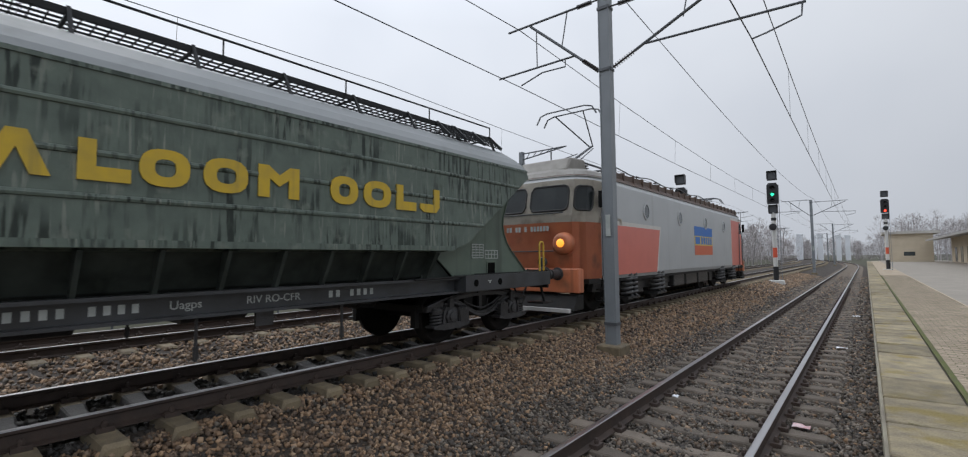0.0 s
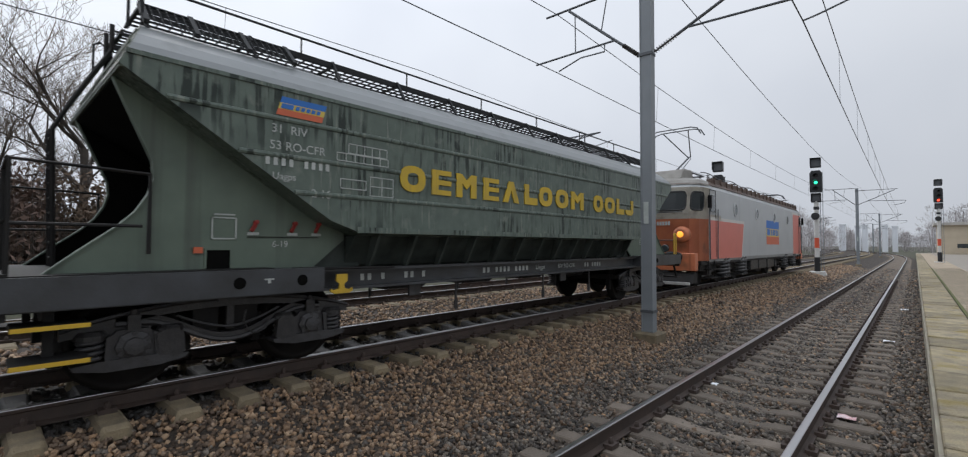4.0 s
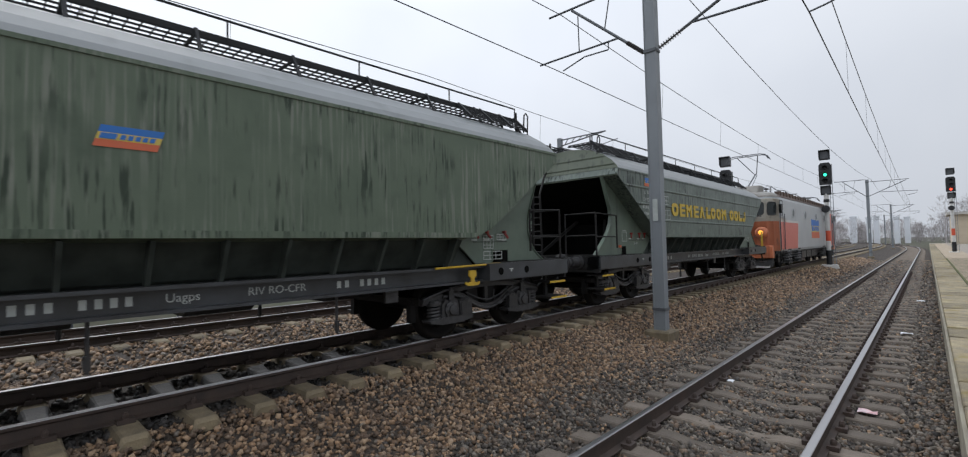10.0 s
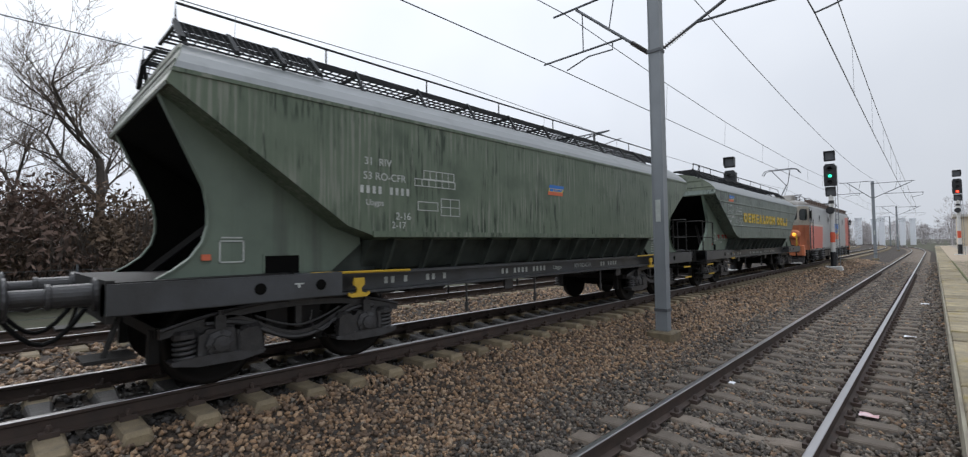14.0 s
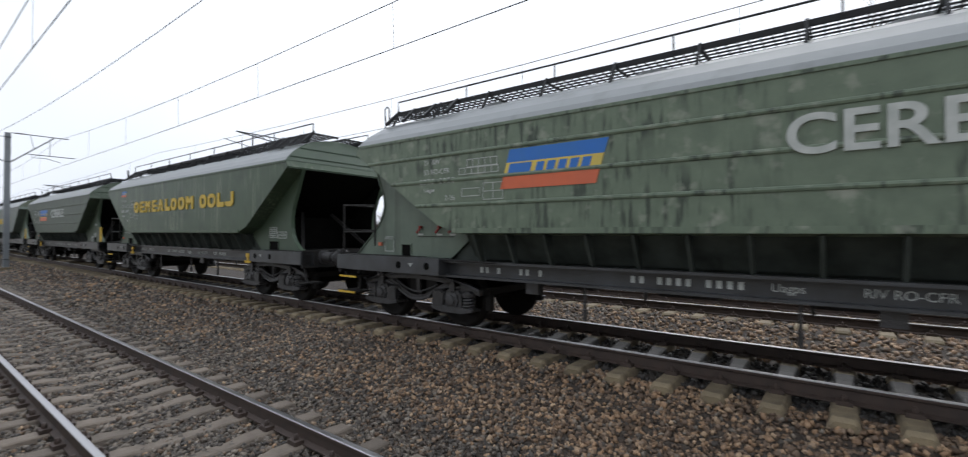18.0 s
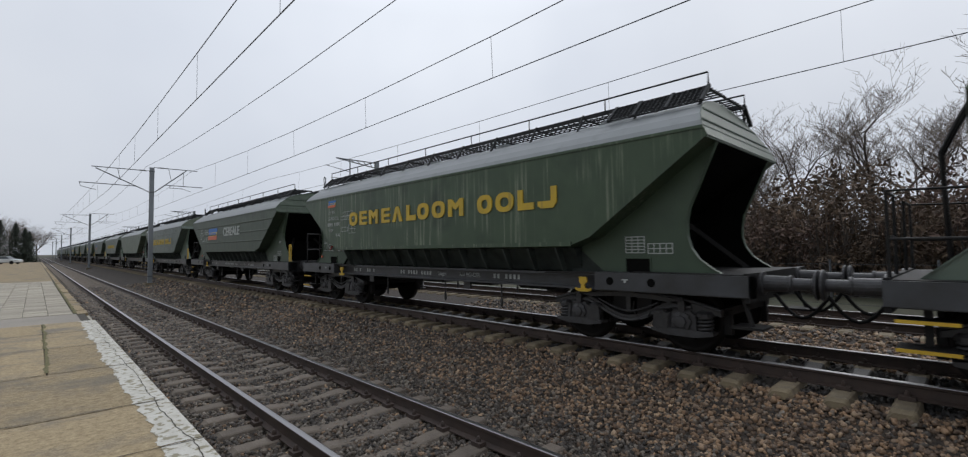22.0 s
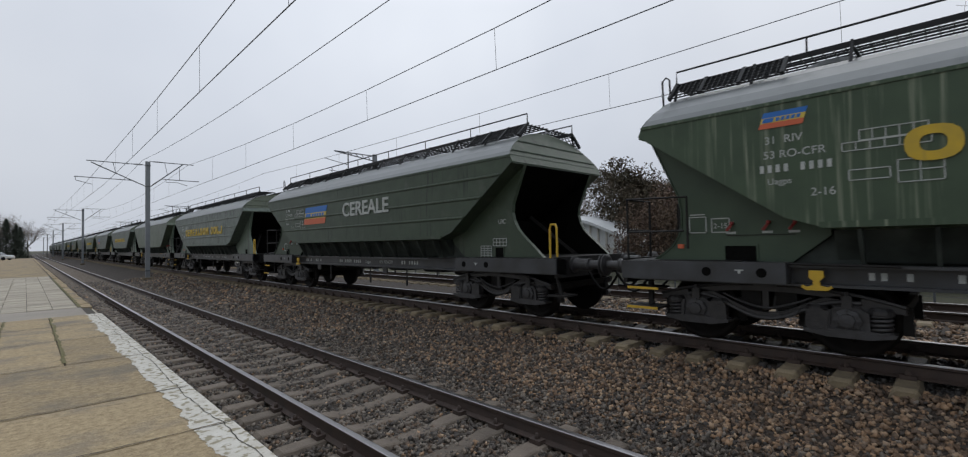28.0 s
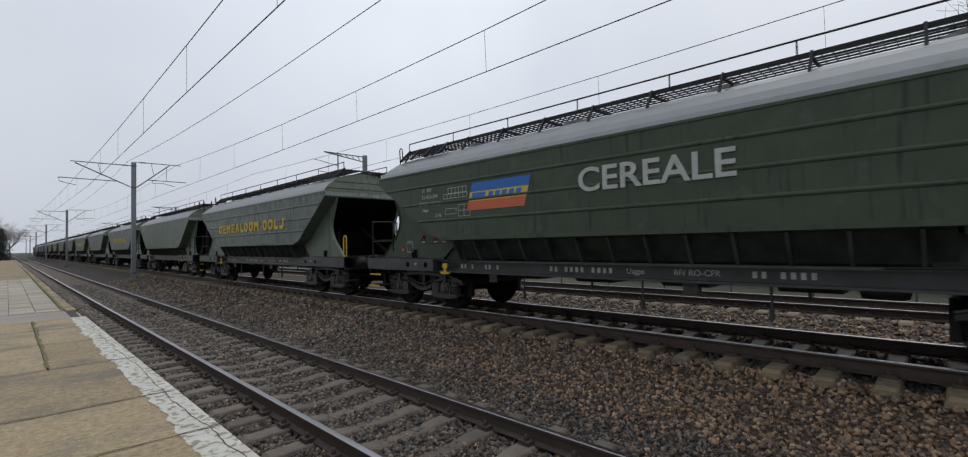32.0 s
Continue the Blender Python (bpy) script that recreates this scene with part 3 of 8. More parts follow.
def track(name, label, x0, z0, pitch, phase, near_from, near_to, material, wide, oil_shade=None):
    thing_ = thing(name, label, "railway track")
    thing_["kind"] = "structure"
    for s in (-1, 1):
        bm = bmesh.new()
        swept(bm, RAIL_SHAPE, x0 + s * GAUGE, z0)
        rail = part("rail", bm, RAIL_RUST, thing_, "rusty brown steel rail")
        bm = bmesh.new()
        swept(bm, HEAD_SHAPE, x0 + s * GAUGE, z0)
        part("rail_head", bm, RAIL_TOP, rail, "bright polished running surface")
    me = sleeper_mesh("sleeper", 1.31, 0.0, wide, 0.12, material, oil_shade)
    clip = bmesh.new()
    for s in (-1, 1):
        for o in (-0.1, 0.1):
            box(clip, s * GAUGE + o - 0.05, s * GAUGE + o + 0.05, -0.07, 0.07, -0.004, 0.045)
            lathe(clip, ((0.028, 0.045), (0.028, 0.075), (0.016, 0.1)), 2, (s * GAUGE + o, 0, 0), 6)
    clip_me = mesh_of("fastening", clip, RAIL_RUST)
    y = phase
    while y > -150:
        y -= pitch
    rest_v, rest_f, co = [], [], np.array([v.co[:] for v in me.vertices])
    polys = [list(p.vertices) for p in me.polygons]
    while y < 150:
        if near_from <= y <= near_to:
            sl = part("sleeper", me, None, thing_, at=(x0, y + random.uniform(-0.015, 0.015), z0 - 0.17))
            part("fastening", clip_me, None, sl)
        else:
            base = len(rest_v) * len(co)
            rest_v.append(co + np.array((x0 + bend(y), y, z0 - 0.17)))
            rest_f += [[i + base for i in f] for f in polys]
        y += pitch
    rest = bpy.data.meshes.new("far_sleepers")
    rest.from_pydata(np.concatenate(rest_v).tolist(), [], rest_f)
    rest.materials.append(material)
    tagged(part("far_sleepers", rest, None, thing_), kind="stuff")
    return thing_


track("near_track", "platform track with shiny rails on grey-brown concrete sleepers", NEAR_X, 0.0, 0.60, 0.1, -24, 36, SLEEPER, 0.22)
track("main_track", "raised main track with rusty rails on pale concrete sleepers", MAIN_X, MAIN_Z, 0.545, 1.35, -24, 30, SLEEPER_PALE, 0.21, OIL_SHADE_CONC)
track("third_track", "far track with rusty rails beyond the freight train", THIRD_X, THIRD_Z, 0.60, 0.3, -12, 14, SLEEPER_PALE, 0.22)


# ---- the platform ----
platform = thing("platform", "low concrete station platform with a worn paved top", "platform")
platform["kind"] = "structure"
bm = bmesh.new()
box(bm, EDGE_X - 0.012, 16.0, -140, 150, -0.34, PLAT_Z - 0.09)
part("platform_base", bm, WALL_CONC, platform, "stained concrete platform wall")
bm = bmesh.new()
box(bm, 3.92, 16.0, 2.0, 149.9, PLAT_Z - 0.08, PLAT_Z - 0.005)
part("asphalt_surface", bm, ASPHALT, platform, "grey worn asphalt")
bm = bmesh.new()
box(bm, EDGE_X + 0.08, 16.0, -139.8, 134.8, PLAT_Z - 0.088, PLAT_Z - 0.03)
part("joint_bed", bm, JOINT, platform, "dark dirt in the joints")


def slab(bm, x0, x1, y0, y1, z1, gap=0.008, lean=0.002):
    v = box(bm, x0 + gap, x1 - gap, y0 + gap, y1 - gap, PLAT_Z - 0.085, z1)
    for p in v[4:]:
        p.co.z += random.uniform(-lean, lean)
# older half of the platform: white painted edge, large cracked slabs, then small paving slabs
def ragged_edge(y):
    return 0.09 * noise.noise((y * 1.1, 3, 1)) + 0.05 * noise.noise((y * 5.3, 7, 2)) + 0.018 * noise.noise((y * 17, 1, 5)) + 0.014 * noise.noise((y * 47, 2, 6))


ROWS = (2.0, 0.3, -1.9, -3.5, -5.1, -6.65, -9.05, -11.4, -13.5, -15.45)
for y1, y0 in zip(ROWS, ROWS[1:]):
    cuts = (EDGE_X, 2.72, 3.47, 5.4, 8.4, 12.0, 16.0) if y1 < -8 else (EDGE_X, 4.1, 6.9, 10.4, 16.0)
    for x0, x1 in zip(cuts, cuts[1:]):
        bm = bmesh.new()
        slab(bm, x0, x1, y0, y1, PLAT_Z)
        piece = part("concrete_slab", bm, CONCRETE, platform, bevel=0.008)
        stone = piece if x0 == EDGE_X else stone
    # paint with a ragged inner edge
    bm = bmesh.new()
    k = 160
    outer = [bm.verts.new((EDGE_X + 0.012, y0 + 0.01 + (y1 - y0 - 0.02) * i / k, PLAT_Z + 0.0055)) for i in range(k + 1)]
    inner = [bm.verts.new((2.06 + ragged_edge(y0 + (y1 - y0) * i / k), y0 + 0.01 + (y1 - y0 - 0.02) * i / k, PLAT_Z + 0.0055)) for i in range(k + 1)]
    for i in range(k):
        bm.faces.new((outer[i], outer[i + 1], inner[i + 1], inner[i]))
    part("edge_paint", bm, WHITE_PAINT, stone, "peeling white edge paint")
bm = bmesh.new()
box(bm, 2.02, 16.0, -17.45, -15.46, PLAT_Z - 0.08, PLAT_Z - 0.004)
part("asphalt_patch", bm, ASPHALT, platform, "dark grey asphalt patch")


def ragged(bm, points, width, z):
    """A thin irregular ribbon: a crack or a line of moss."""
    pts = []
    for (x0, y0), (x1, y1) in zip(points, points[1:]):
        k = max(2, int(math.hypot(x1 - x0, y1 - y0) / 0.06))
        pts += [(x0 + (x1 - x0) * i / k + (0.05 * noise.noise((x0 * 3, (y0 + (y1 - y0) * i / k) * 1.7 + x0 + (x1 - x0) * i / k, 4)) + 0.022 * noise.noise((i * 0.43, y0, 9))), y0 + (y1 - y0) * i / k + 0.03 * noise.noise((i * 0.37, x0 * 5, y0))) for i in range(k)]
    pts.append(points[-1])
    last = None
    for i, (x, y) in enumerate(pts):
        ax, ay = pts[max(i - 1, 0)]
        bx, by = pts[min(i + 1, len(pts) - 1)]
        d = math.hypot(bx - ax, by - ay) or 1
        w = width * random.uniform(0.35, 1.0) / 2
        nx, ny = -(by - ay) / d * w, (bx - ax) / d * w
        pair = (bm.verts.new((x + nx, y + ny, z)), bm.verts.new((x - nx, y - ny, z)))
        if last:
            bm.faces.new((last[0], pair[0], pair[1], last[1]))
        last = pair


bm = bmesh.new()
ragged(bm, [(1.87, -2.0), (1.84, -4.2), (1.89, -6.0), (1.83, -8.2), (1.88, -10.5), (1.85, -13.0), (1.9, -15.4)], 0.011, PLAT_Z + 0.009)
for y in (-3.5, -5.1, -6.65, -9.05, -11.4, -13.5):
    ragged(bm, [(1.77, y + 0.05), (2.3, y), (2.9, y - 0.03), (4.0, y)], 0.022, PLAT_Z + 0.009)
tagged(part("cracks", bm, JOINT, platform, "dark cracks in the paint and slabs"), kind="stuff")
bm = bmesh.new()
ragged(bm, [(2.72, -9.2), (2.7, -12.0), (2.7, -15.4)], 0.07, PLAT_Z + 0.006)
ragged(bm, [(3.47, -11.4), (3.46, -15.4)], 0.06, PLAT_Z + 0.006)
ragged(bm, [(2.03, -17.5), (2.02, -24.0), (2.03, -36.0)], 0.10, PLAT_Z + 0.006)
for y in range(3, 46):
    ragged(bm, [(2.46, y), (2.47 + random.uniform(-0.01, 0.01), y + 1.0)], 0.016 * random.uniform(0.4, 1.1), PLAT_Z + 0.006)
for y in range(5, 30):
    if random.random() < 0.55:
        ragged(bm, [(1.8 + 0.3 * random.random(), y + 0.0), (2.44, y + 0.0)], 0.03, PLAT_Z + 0.006)
tagged(part("moss", bm, MOSS, platform, "green moss along the joints"), kind="stuff")

# small paving slabs farther back
me = None
rest = bmesh.new()
for i in range(44):
    for j in range(16):
        x, y = 2.08 + 0.5 * j, -17.5 - 0.5 * (i + 1)
        if i < 22 and j < 9:
            if me is None:
                bm = bmesh.new()
                box(bm, 0.006, 0.494, 0.006, 0.494, -0.08, 0)
                me = mesh_of("paving_slab", bm, SLAB)
            part("paving_slab", me, None, platform, at=(x, y, PLAT_Z + random.uniform(-0.004, 0.004)))
        else:
            slab(rest, x, x + 0.5, y, y + 0.5, PLAT_Z, 0.006, 0.003)
tagged(part("far_paving_slabs", rest, SLAB, platform, "far light paving slabs"), kind="stuff")
bm = bmesh.new()
box(bm, 2.06, 16.0, -139.9, -39.6, PLAT_Z - 0.08, PLAT_Z - 0.004)
box(bm, 10.1, 16.0, -39.6, -17.46, PLAT_Z - 0.08, PLAT_Z - 0.004)
part("far_surface", bm, CONCRETE, platform, "far sand-coloured concrete surface")
for k in range(60):
    y = -17.5 - 1.0 * k
    bm = bmesh.new()
    slab(bm, EDGE_X + random.uniform(-0.01, 0.03), 2.0, y - 1.0, y, PLAT_Z - random.uniform(0.0, 0.02), 0.012, 0.012)
    part("edge_stone", bm, CONCRETE, platform)
bm = bmesh.new()
box(bm, EDGE_X, 2.0, -139.9, -77.5, PLAT_Z - 0.08, PLAT_Z - 0.005)
part("far_edge", bm, CONCRETE, platform)

bm = bmesh.new()
box(bm, 2.45, 3.9, 2.01, 46, PLAT_Z - 0.084, PLAT_Z - 0.009)
part("paving_joint", bm, PAVER_JOINT, platform, "mossy joints between the paving blocks")
# newer half: mossy coping stones and a strip of paving blocks
y, k = 2.0, 0
while y < 130:
    length = 1.0 if y < 60 else 10.0
    bm = bmesh.new()
    slab(bm, EDGE_X, 2.44, y, y + length, PLAT_Z + 0.004, 0.016, 0.012)
    part("coping_stone", bm, COPING, platform, bevel=0.012)
    y += length
block = None
rest_v, rest_f, corner_v = [], [], None
row, y = 0, 2.0
while y < 46:
    x = 2.5 - (0.1 if row % 2 else 0)
    while x < 3.9:
        x0, x1 = max(x, 2.5), min(x + 0.2, 3.9)
        if x1 - x0 > 0.05:
            if 5.2 < y < 8.4:
                bm = bmesh.new()
                box(bm, x0 + 0.006, x1 - 0.006, y + 0.006, y + 0.094, PLAT_Z - 0.08, PLAT_Z + random.uniform(-0.003, 0.004))
                part("paving_block", bm, PAVER, platform)
            else:
                z, b = PLAT_Z + random.uniform(-0.003, 0.004), 4 * len(rest_v)
                rest_v.append([(x0 + 0.006, y + 0.006, z), (x1 - 0.006, y + 0.006, z), (x1 - 0.006, y + 0.094, z), (x0 + 0.006, y + 0.094, z)])
                rest_f.append((b, b + 1, b + 2, b + 3))
        x += 0.2
    y, row = y + 0.1, row + 1
flat = bpy.data.meshes.new("far_paving_blocks")
flat.from_pydata([p for q in rest_v for p in q], [], rest_f)
flat.materials.append(PAVER)
tagged(part("far_paving_blocks", flat, None, platform, "beige paving blocks"), kind="stuff")
bm = bmesh.new()
box(bm, 2.45, 3.92, 46, 134.7, PLAT_Z - 0.08, PLAT_Z)
box(bm, 3.9, 3.95, 2, 134.7, PLAT_Z - 0.08, PLAT_Z + 0.012)
part("far_paving", bm, PAVER, platform)


# ---- the hopper wagons ----
LIP_Z, LOW_Z, SHOULDER = 2.92, 1.55, 3.06
KINK_Z, KINK_Y = 1.66, 0.33  # the end slope flattens just above the sill
PLATE_X = 1.13
ROOF_LINE = ((1.5, SHOULDER), (1.44, 3.14), (1.3, 3.27), (1.05, 3.44), (0.72, 3.58), (0.36, 3.66), (0.0, 3.69))


def end_y(z, corner, tip):
    """How far the body reaches along the wagon at a height."""
    if z <= KINK_Z:
        return corner + (z - LOW_Z) * KINK_Y / (KINK_Z - LOW_Z)
    if z <= LIP_Z:
        return corner + KINK_Y + (z - KINK_Z) * (tip - corner - KINK_Y) / (LIP_Z - KINK_Z)
    return tip - (z - LIP_Z) * 0.45


def loft(bm, line, corner, tip, caps=()):
    """Strings of the cross-section run from end to end; neighbouring strings are joined."""
    strings = [(bm.verts.new((x, -end_y(z, corner, tip[0]), z)), bm.verts.new((x, end_y(z, corner, tip[1]), z))) for x, z in line]
    for a, b in zip(strings, strings[1:]):
        bm.faces.new((a[0], b[0], b[1], a[1]))
    return strings


def wheelset_mesh():
    bm = bmesh.new()
    for s in (-1, 1):
        lathe(bm, ((0.09, s * 0.64), (0.3, s * 0.66), (0.4, s * 0.69), (0.485, s * 0.69), (0.485, s * 0.72), (0.465, s * 0.735), (0.46, s * 0.825), (0.4, s * 0.825), (0.38, s * 0.79), (0.16, s * 0.77), (0.12, s * 0.83), (0.07, s * 0.84)), 0, (0, 0, 0), 28)
    tube(bm, ((-1.05, 0, 0), (1.05, 0, 0)), 0.075, 10)
    for k in range(6):
        a = k * math.pi / 3
        for s in (-1, 1):
            tube(bm, ((s * 0.79, 0.27 * math.cos(a), 0.27 * math.sin(a)), (s * 0.815, 0.27 * math.cos(a), 0.27 * math.sin(a))), 0.03, 6)
    return mesh_of("wheelset", bm, WHEEL_STEEL, True)


def spring_mesh(radius, height, turns, wire, material):
    bm = bmesh.new()
    k = int(turns * 10)
    tube(bm, [(radius * math.cos(2 * math.pi * i / 10), radius * math.sin(2 * math.pi * i / 10), height * i / k) for i in range(k + 1)], wire, 6)
    return mesh_of("spring", bm, material, True)


WHEELSET = wheelset_mesh()
SPRING = spring_mesh(0.088, 0.22, 4.5, 0.021, BOGIE_BOX)


def bogie_frame_mesh():
    """One cast side frame: a bowed top chord, a fish-bellied lower chord with an eye-shaped window between, spring caps, rigging."""
    bm = bmesh.new()
    sweep = [k / 10 - 1 for k in range(21)]
    top = [(1.36 * k, 0.80 - 0.19 * abs(k) ** 2.2) for k in sweep]
    belly = [(0.98 * k, 0.42 + 0.26 * (math.sin(min(abs(k) * 1.25, 1.0) * math.pi / 2) ** 2.2)) for k in sweep]
    s, a, b = 1, 0.94, 1.05
    prism(bm, [(y, z + 0.035) for y, z in top] + [(y, z - 0.055) for y, z in reversed(top)], 0, a, b)
    prism(bm, [(y, z + 0.05) for y, z in belly] + [(y, z - 0.03) for y, z in reversed(belly)], 0, a, b)
    # flanges that stand proud of the web
    tube(bm, [(b, y, z + 0.03) for y, z in top], 0.022, 6)
    tube(bm, [(b, y, z - 0.02) for y, z in belly], 0.028, 6)
    tube(bm, [(b, 0.5 * k, 0.53 + 0.16 * abs(k) ** 1.6) for k in sweep], 0.014, 6)
    box(bm, a + s * 0.03, b - s * 0.03, -0.035, 0.035, 0.5, 0.76)
    for k in (-1, 1):  # webs over the axleboxes and caps over the springs
        prism(bm, [(k * y, z) for y, z in ((0.62, 0.68), (0.74, 0.575), (1.3, 0.565), (1.36, 0.6), (0.95, 0.69))], 0, a + s * 0.02, b - s * 0.015)
        for y in (0.55, 1.15):
            lathe(bm, ((0.06, 0.54), (0.118, 0.545), (0.118, 0.585), (0.09, 0.62)), 2, (s * 1.03, k * y, 0), 12)
        prism(bm, [(k * y, z) for y, z in ((0.44, 0.36), (0.5, 0.33), (0.66, 0.35), (0.68, 0.55), (0.6, 0.58), (0.46, 0.56))], 0, s * 1.06, s * 1.135)
        box(bm, b - s * 0.01, b + s * 0.06, k * 0.85 - 0.05, k * 0.85 + 0.05, 0.6, 0.74)
        tube(bm, ((b + s * 0.03, k * 0.85, 0.72), (b + s * 0.03, k * 0.85, 0.79)), 0.028, 8)
    box(bm, a - s * 0.05, b + s * 0.03, -0.14, 0.14, 0.8, 0.9)
    tube(bm, [(b + s * 0.03, 0.25 + 0.14 * math.cos(t), 0.6 + 0.17 * math.sin(t)) for t in (2.6, 3.3, 4.0, 4.7, 5.4, 6.1)], 0.009, 5)
    return mesh_of("side_frame", bm, BOGIE_BLACK)


def bolster_mesh():
    """Cross members, brake beams and blocks between the side frames."""
    bm = bmesh.new()
    for y in (-0.2, 0.2):
        box(bm, -0.9, 0.9, y - 0.12, y + 0.12, 0.45, 0.76)
    for y in (-1.33, 1.33):
        box(bm, -0.95, 0.95, y - 0.04, y + 0.04, 0.55, 0.66)
    for s in (-1, 1):  # brake rigging and blocks
        for y in (-0.36, 0.36, -1.36, 1.36):
            prism(bm, ((y - 0.05, 0.3), (y + 0.05, 0.3), (y + 0.04, 0.62), (y - 0.04, 0.62)), 0, s * 0.72, s * 0.82)
    for y in (-0.4, 0.4):
        tube(bm, ((-0.9, y, 0.33), (0.9, y, 0.33)), 0.025, 6)
    # a darker colour than the side frames puts shade into their gaps
    return mesh_of("bolster", bm, BLACK_FRAME)


def axlebox_mesh():
    bm = bmesh.new()
    prism(bm, ((-0.17, -0.13), (0.17, -0.13), (0.18, 0.08), (0.12, 0.15), (-0.12, 0.15), (-0.18, 0.08)), 0, 0.88, 1.09)
    lathe(bm, ((0.14, 1.09), (0.14, 1.115), (0.085, 1.13), (0.08, 1.155), (0.03, 1.16)), 0, (0, 0, 0.0), 8)
    # wings that carry the springs, and the bowed tie bar under them
    prism(bm, ((-0.44, -0.12), (-0.42, -0.16), (-0.2, -0.2), (0.2, -0.2), (0.42, -0.16), (0.44, -0.12), (0.2, -0.1), (-0.2, -0.1)), 0, 0.92, 1.13)
    box(bm, 0.94, 1.1, -0.05, 0.05, 0.13, 0.2)
    for k in range(6):
        t = k * math.pi / 3 + 0.5
        tube(bm, ((1.08, 0.115 * math.cos(t), 0.115 * math.sin(t)), (1.13, 0.115 * math.cos(t), 0.115 * math.sin(t))), 0.02, 6)
    for s in (-1, 1):
        prism(bm, ((s * 0.17, -0.1), (s * 0.21, -0.1), (s * 0.2, 0.1), (s * 0.15, 0.12)), 0, 1.0, 1.12)
    return mesh_of("axlebox", bm, BOGIE_BOX)


BOGIE_FRAME, AXLEBOX, BOLSTER = bogie_frame_mesh(), axlebox_mesh(), bolster_mesh()


def buffer_mesh():
    bm = bmesh.new()
    lathe(bm, ((0.15, 0.0), (0.15, 0.03), (0.105, 0.04), (0.1, 0.3), (0.112, 0.31), (0.112, 0.34), (0.075, 0.345), (0.075, 0.56), (0.15, 0.565), (0.185, 0.58), (0.185, 0.6), (0.1, 0.615)), 1, (0, 0, 0), 18)
    return mesh_of("buffer", bm, BOGIE_BOX, False)


BUFFER = buffer_mesh()


def buffers(parent, y, z=1.02, spread=0.875):
    for s in (-1, 1):
        for d in (-1, 1):
            part("buffer", BUFFER, None, parent, at=Matrix.Translation((s * spread, d * y, z)) @ (Matrix.Identity(4) if d > 0 else pose(0, 0, 0, 0, 0, 180)))


def bogie(parent, y):
    frame_ = part("bogie", BOLSTER, None, parent, "grimy black cast bogie with coil springs", at=(0, y, 0))
    for turn_ in (0, 180):
        part("side_frame", BOGIE_FRAME, None, frame_, "bowed cast side frame", at=pose(0, 0, 0, 0, 0, turn_))
    sets = []
    for a in (-0.85, 0.85):
        sets.append(part("wheelset", WHEELSET, None, frame_, "worn steel wheels on one axle", at=(0, a, 0.46)))
        for s in (-1, 1):
            flip = Matrix.Identity(4) if s > 0 else pose(0, 0, 0, 0, 0, 180)
            part("axlebox", AXLEBOX, None, frame_, at=Matrix.Translation((0, a, 0.46)) @ flip)
            for o in (-0.3, 0.3):
                part("spring", SPRING, None, frame_, "dark coil spring", at=(s * 1.03, a + o, 0.335))
    return sets


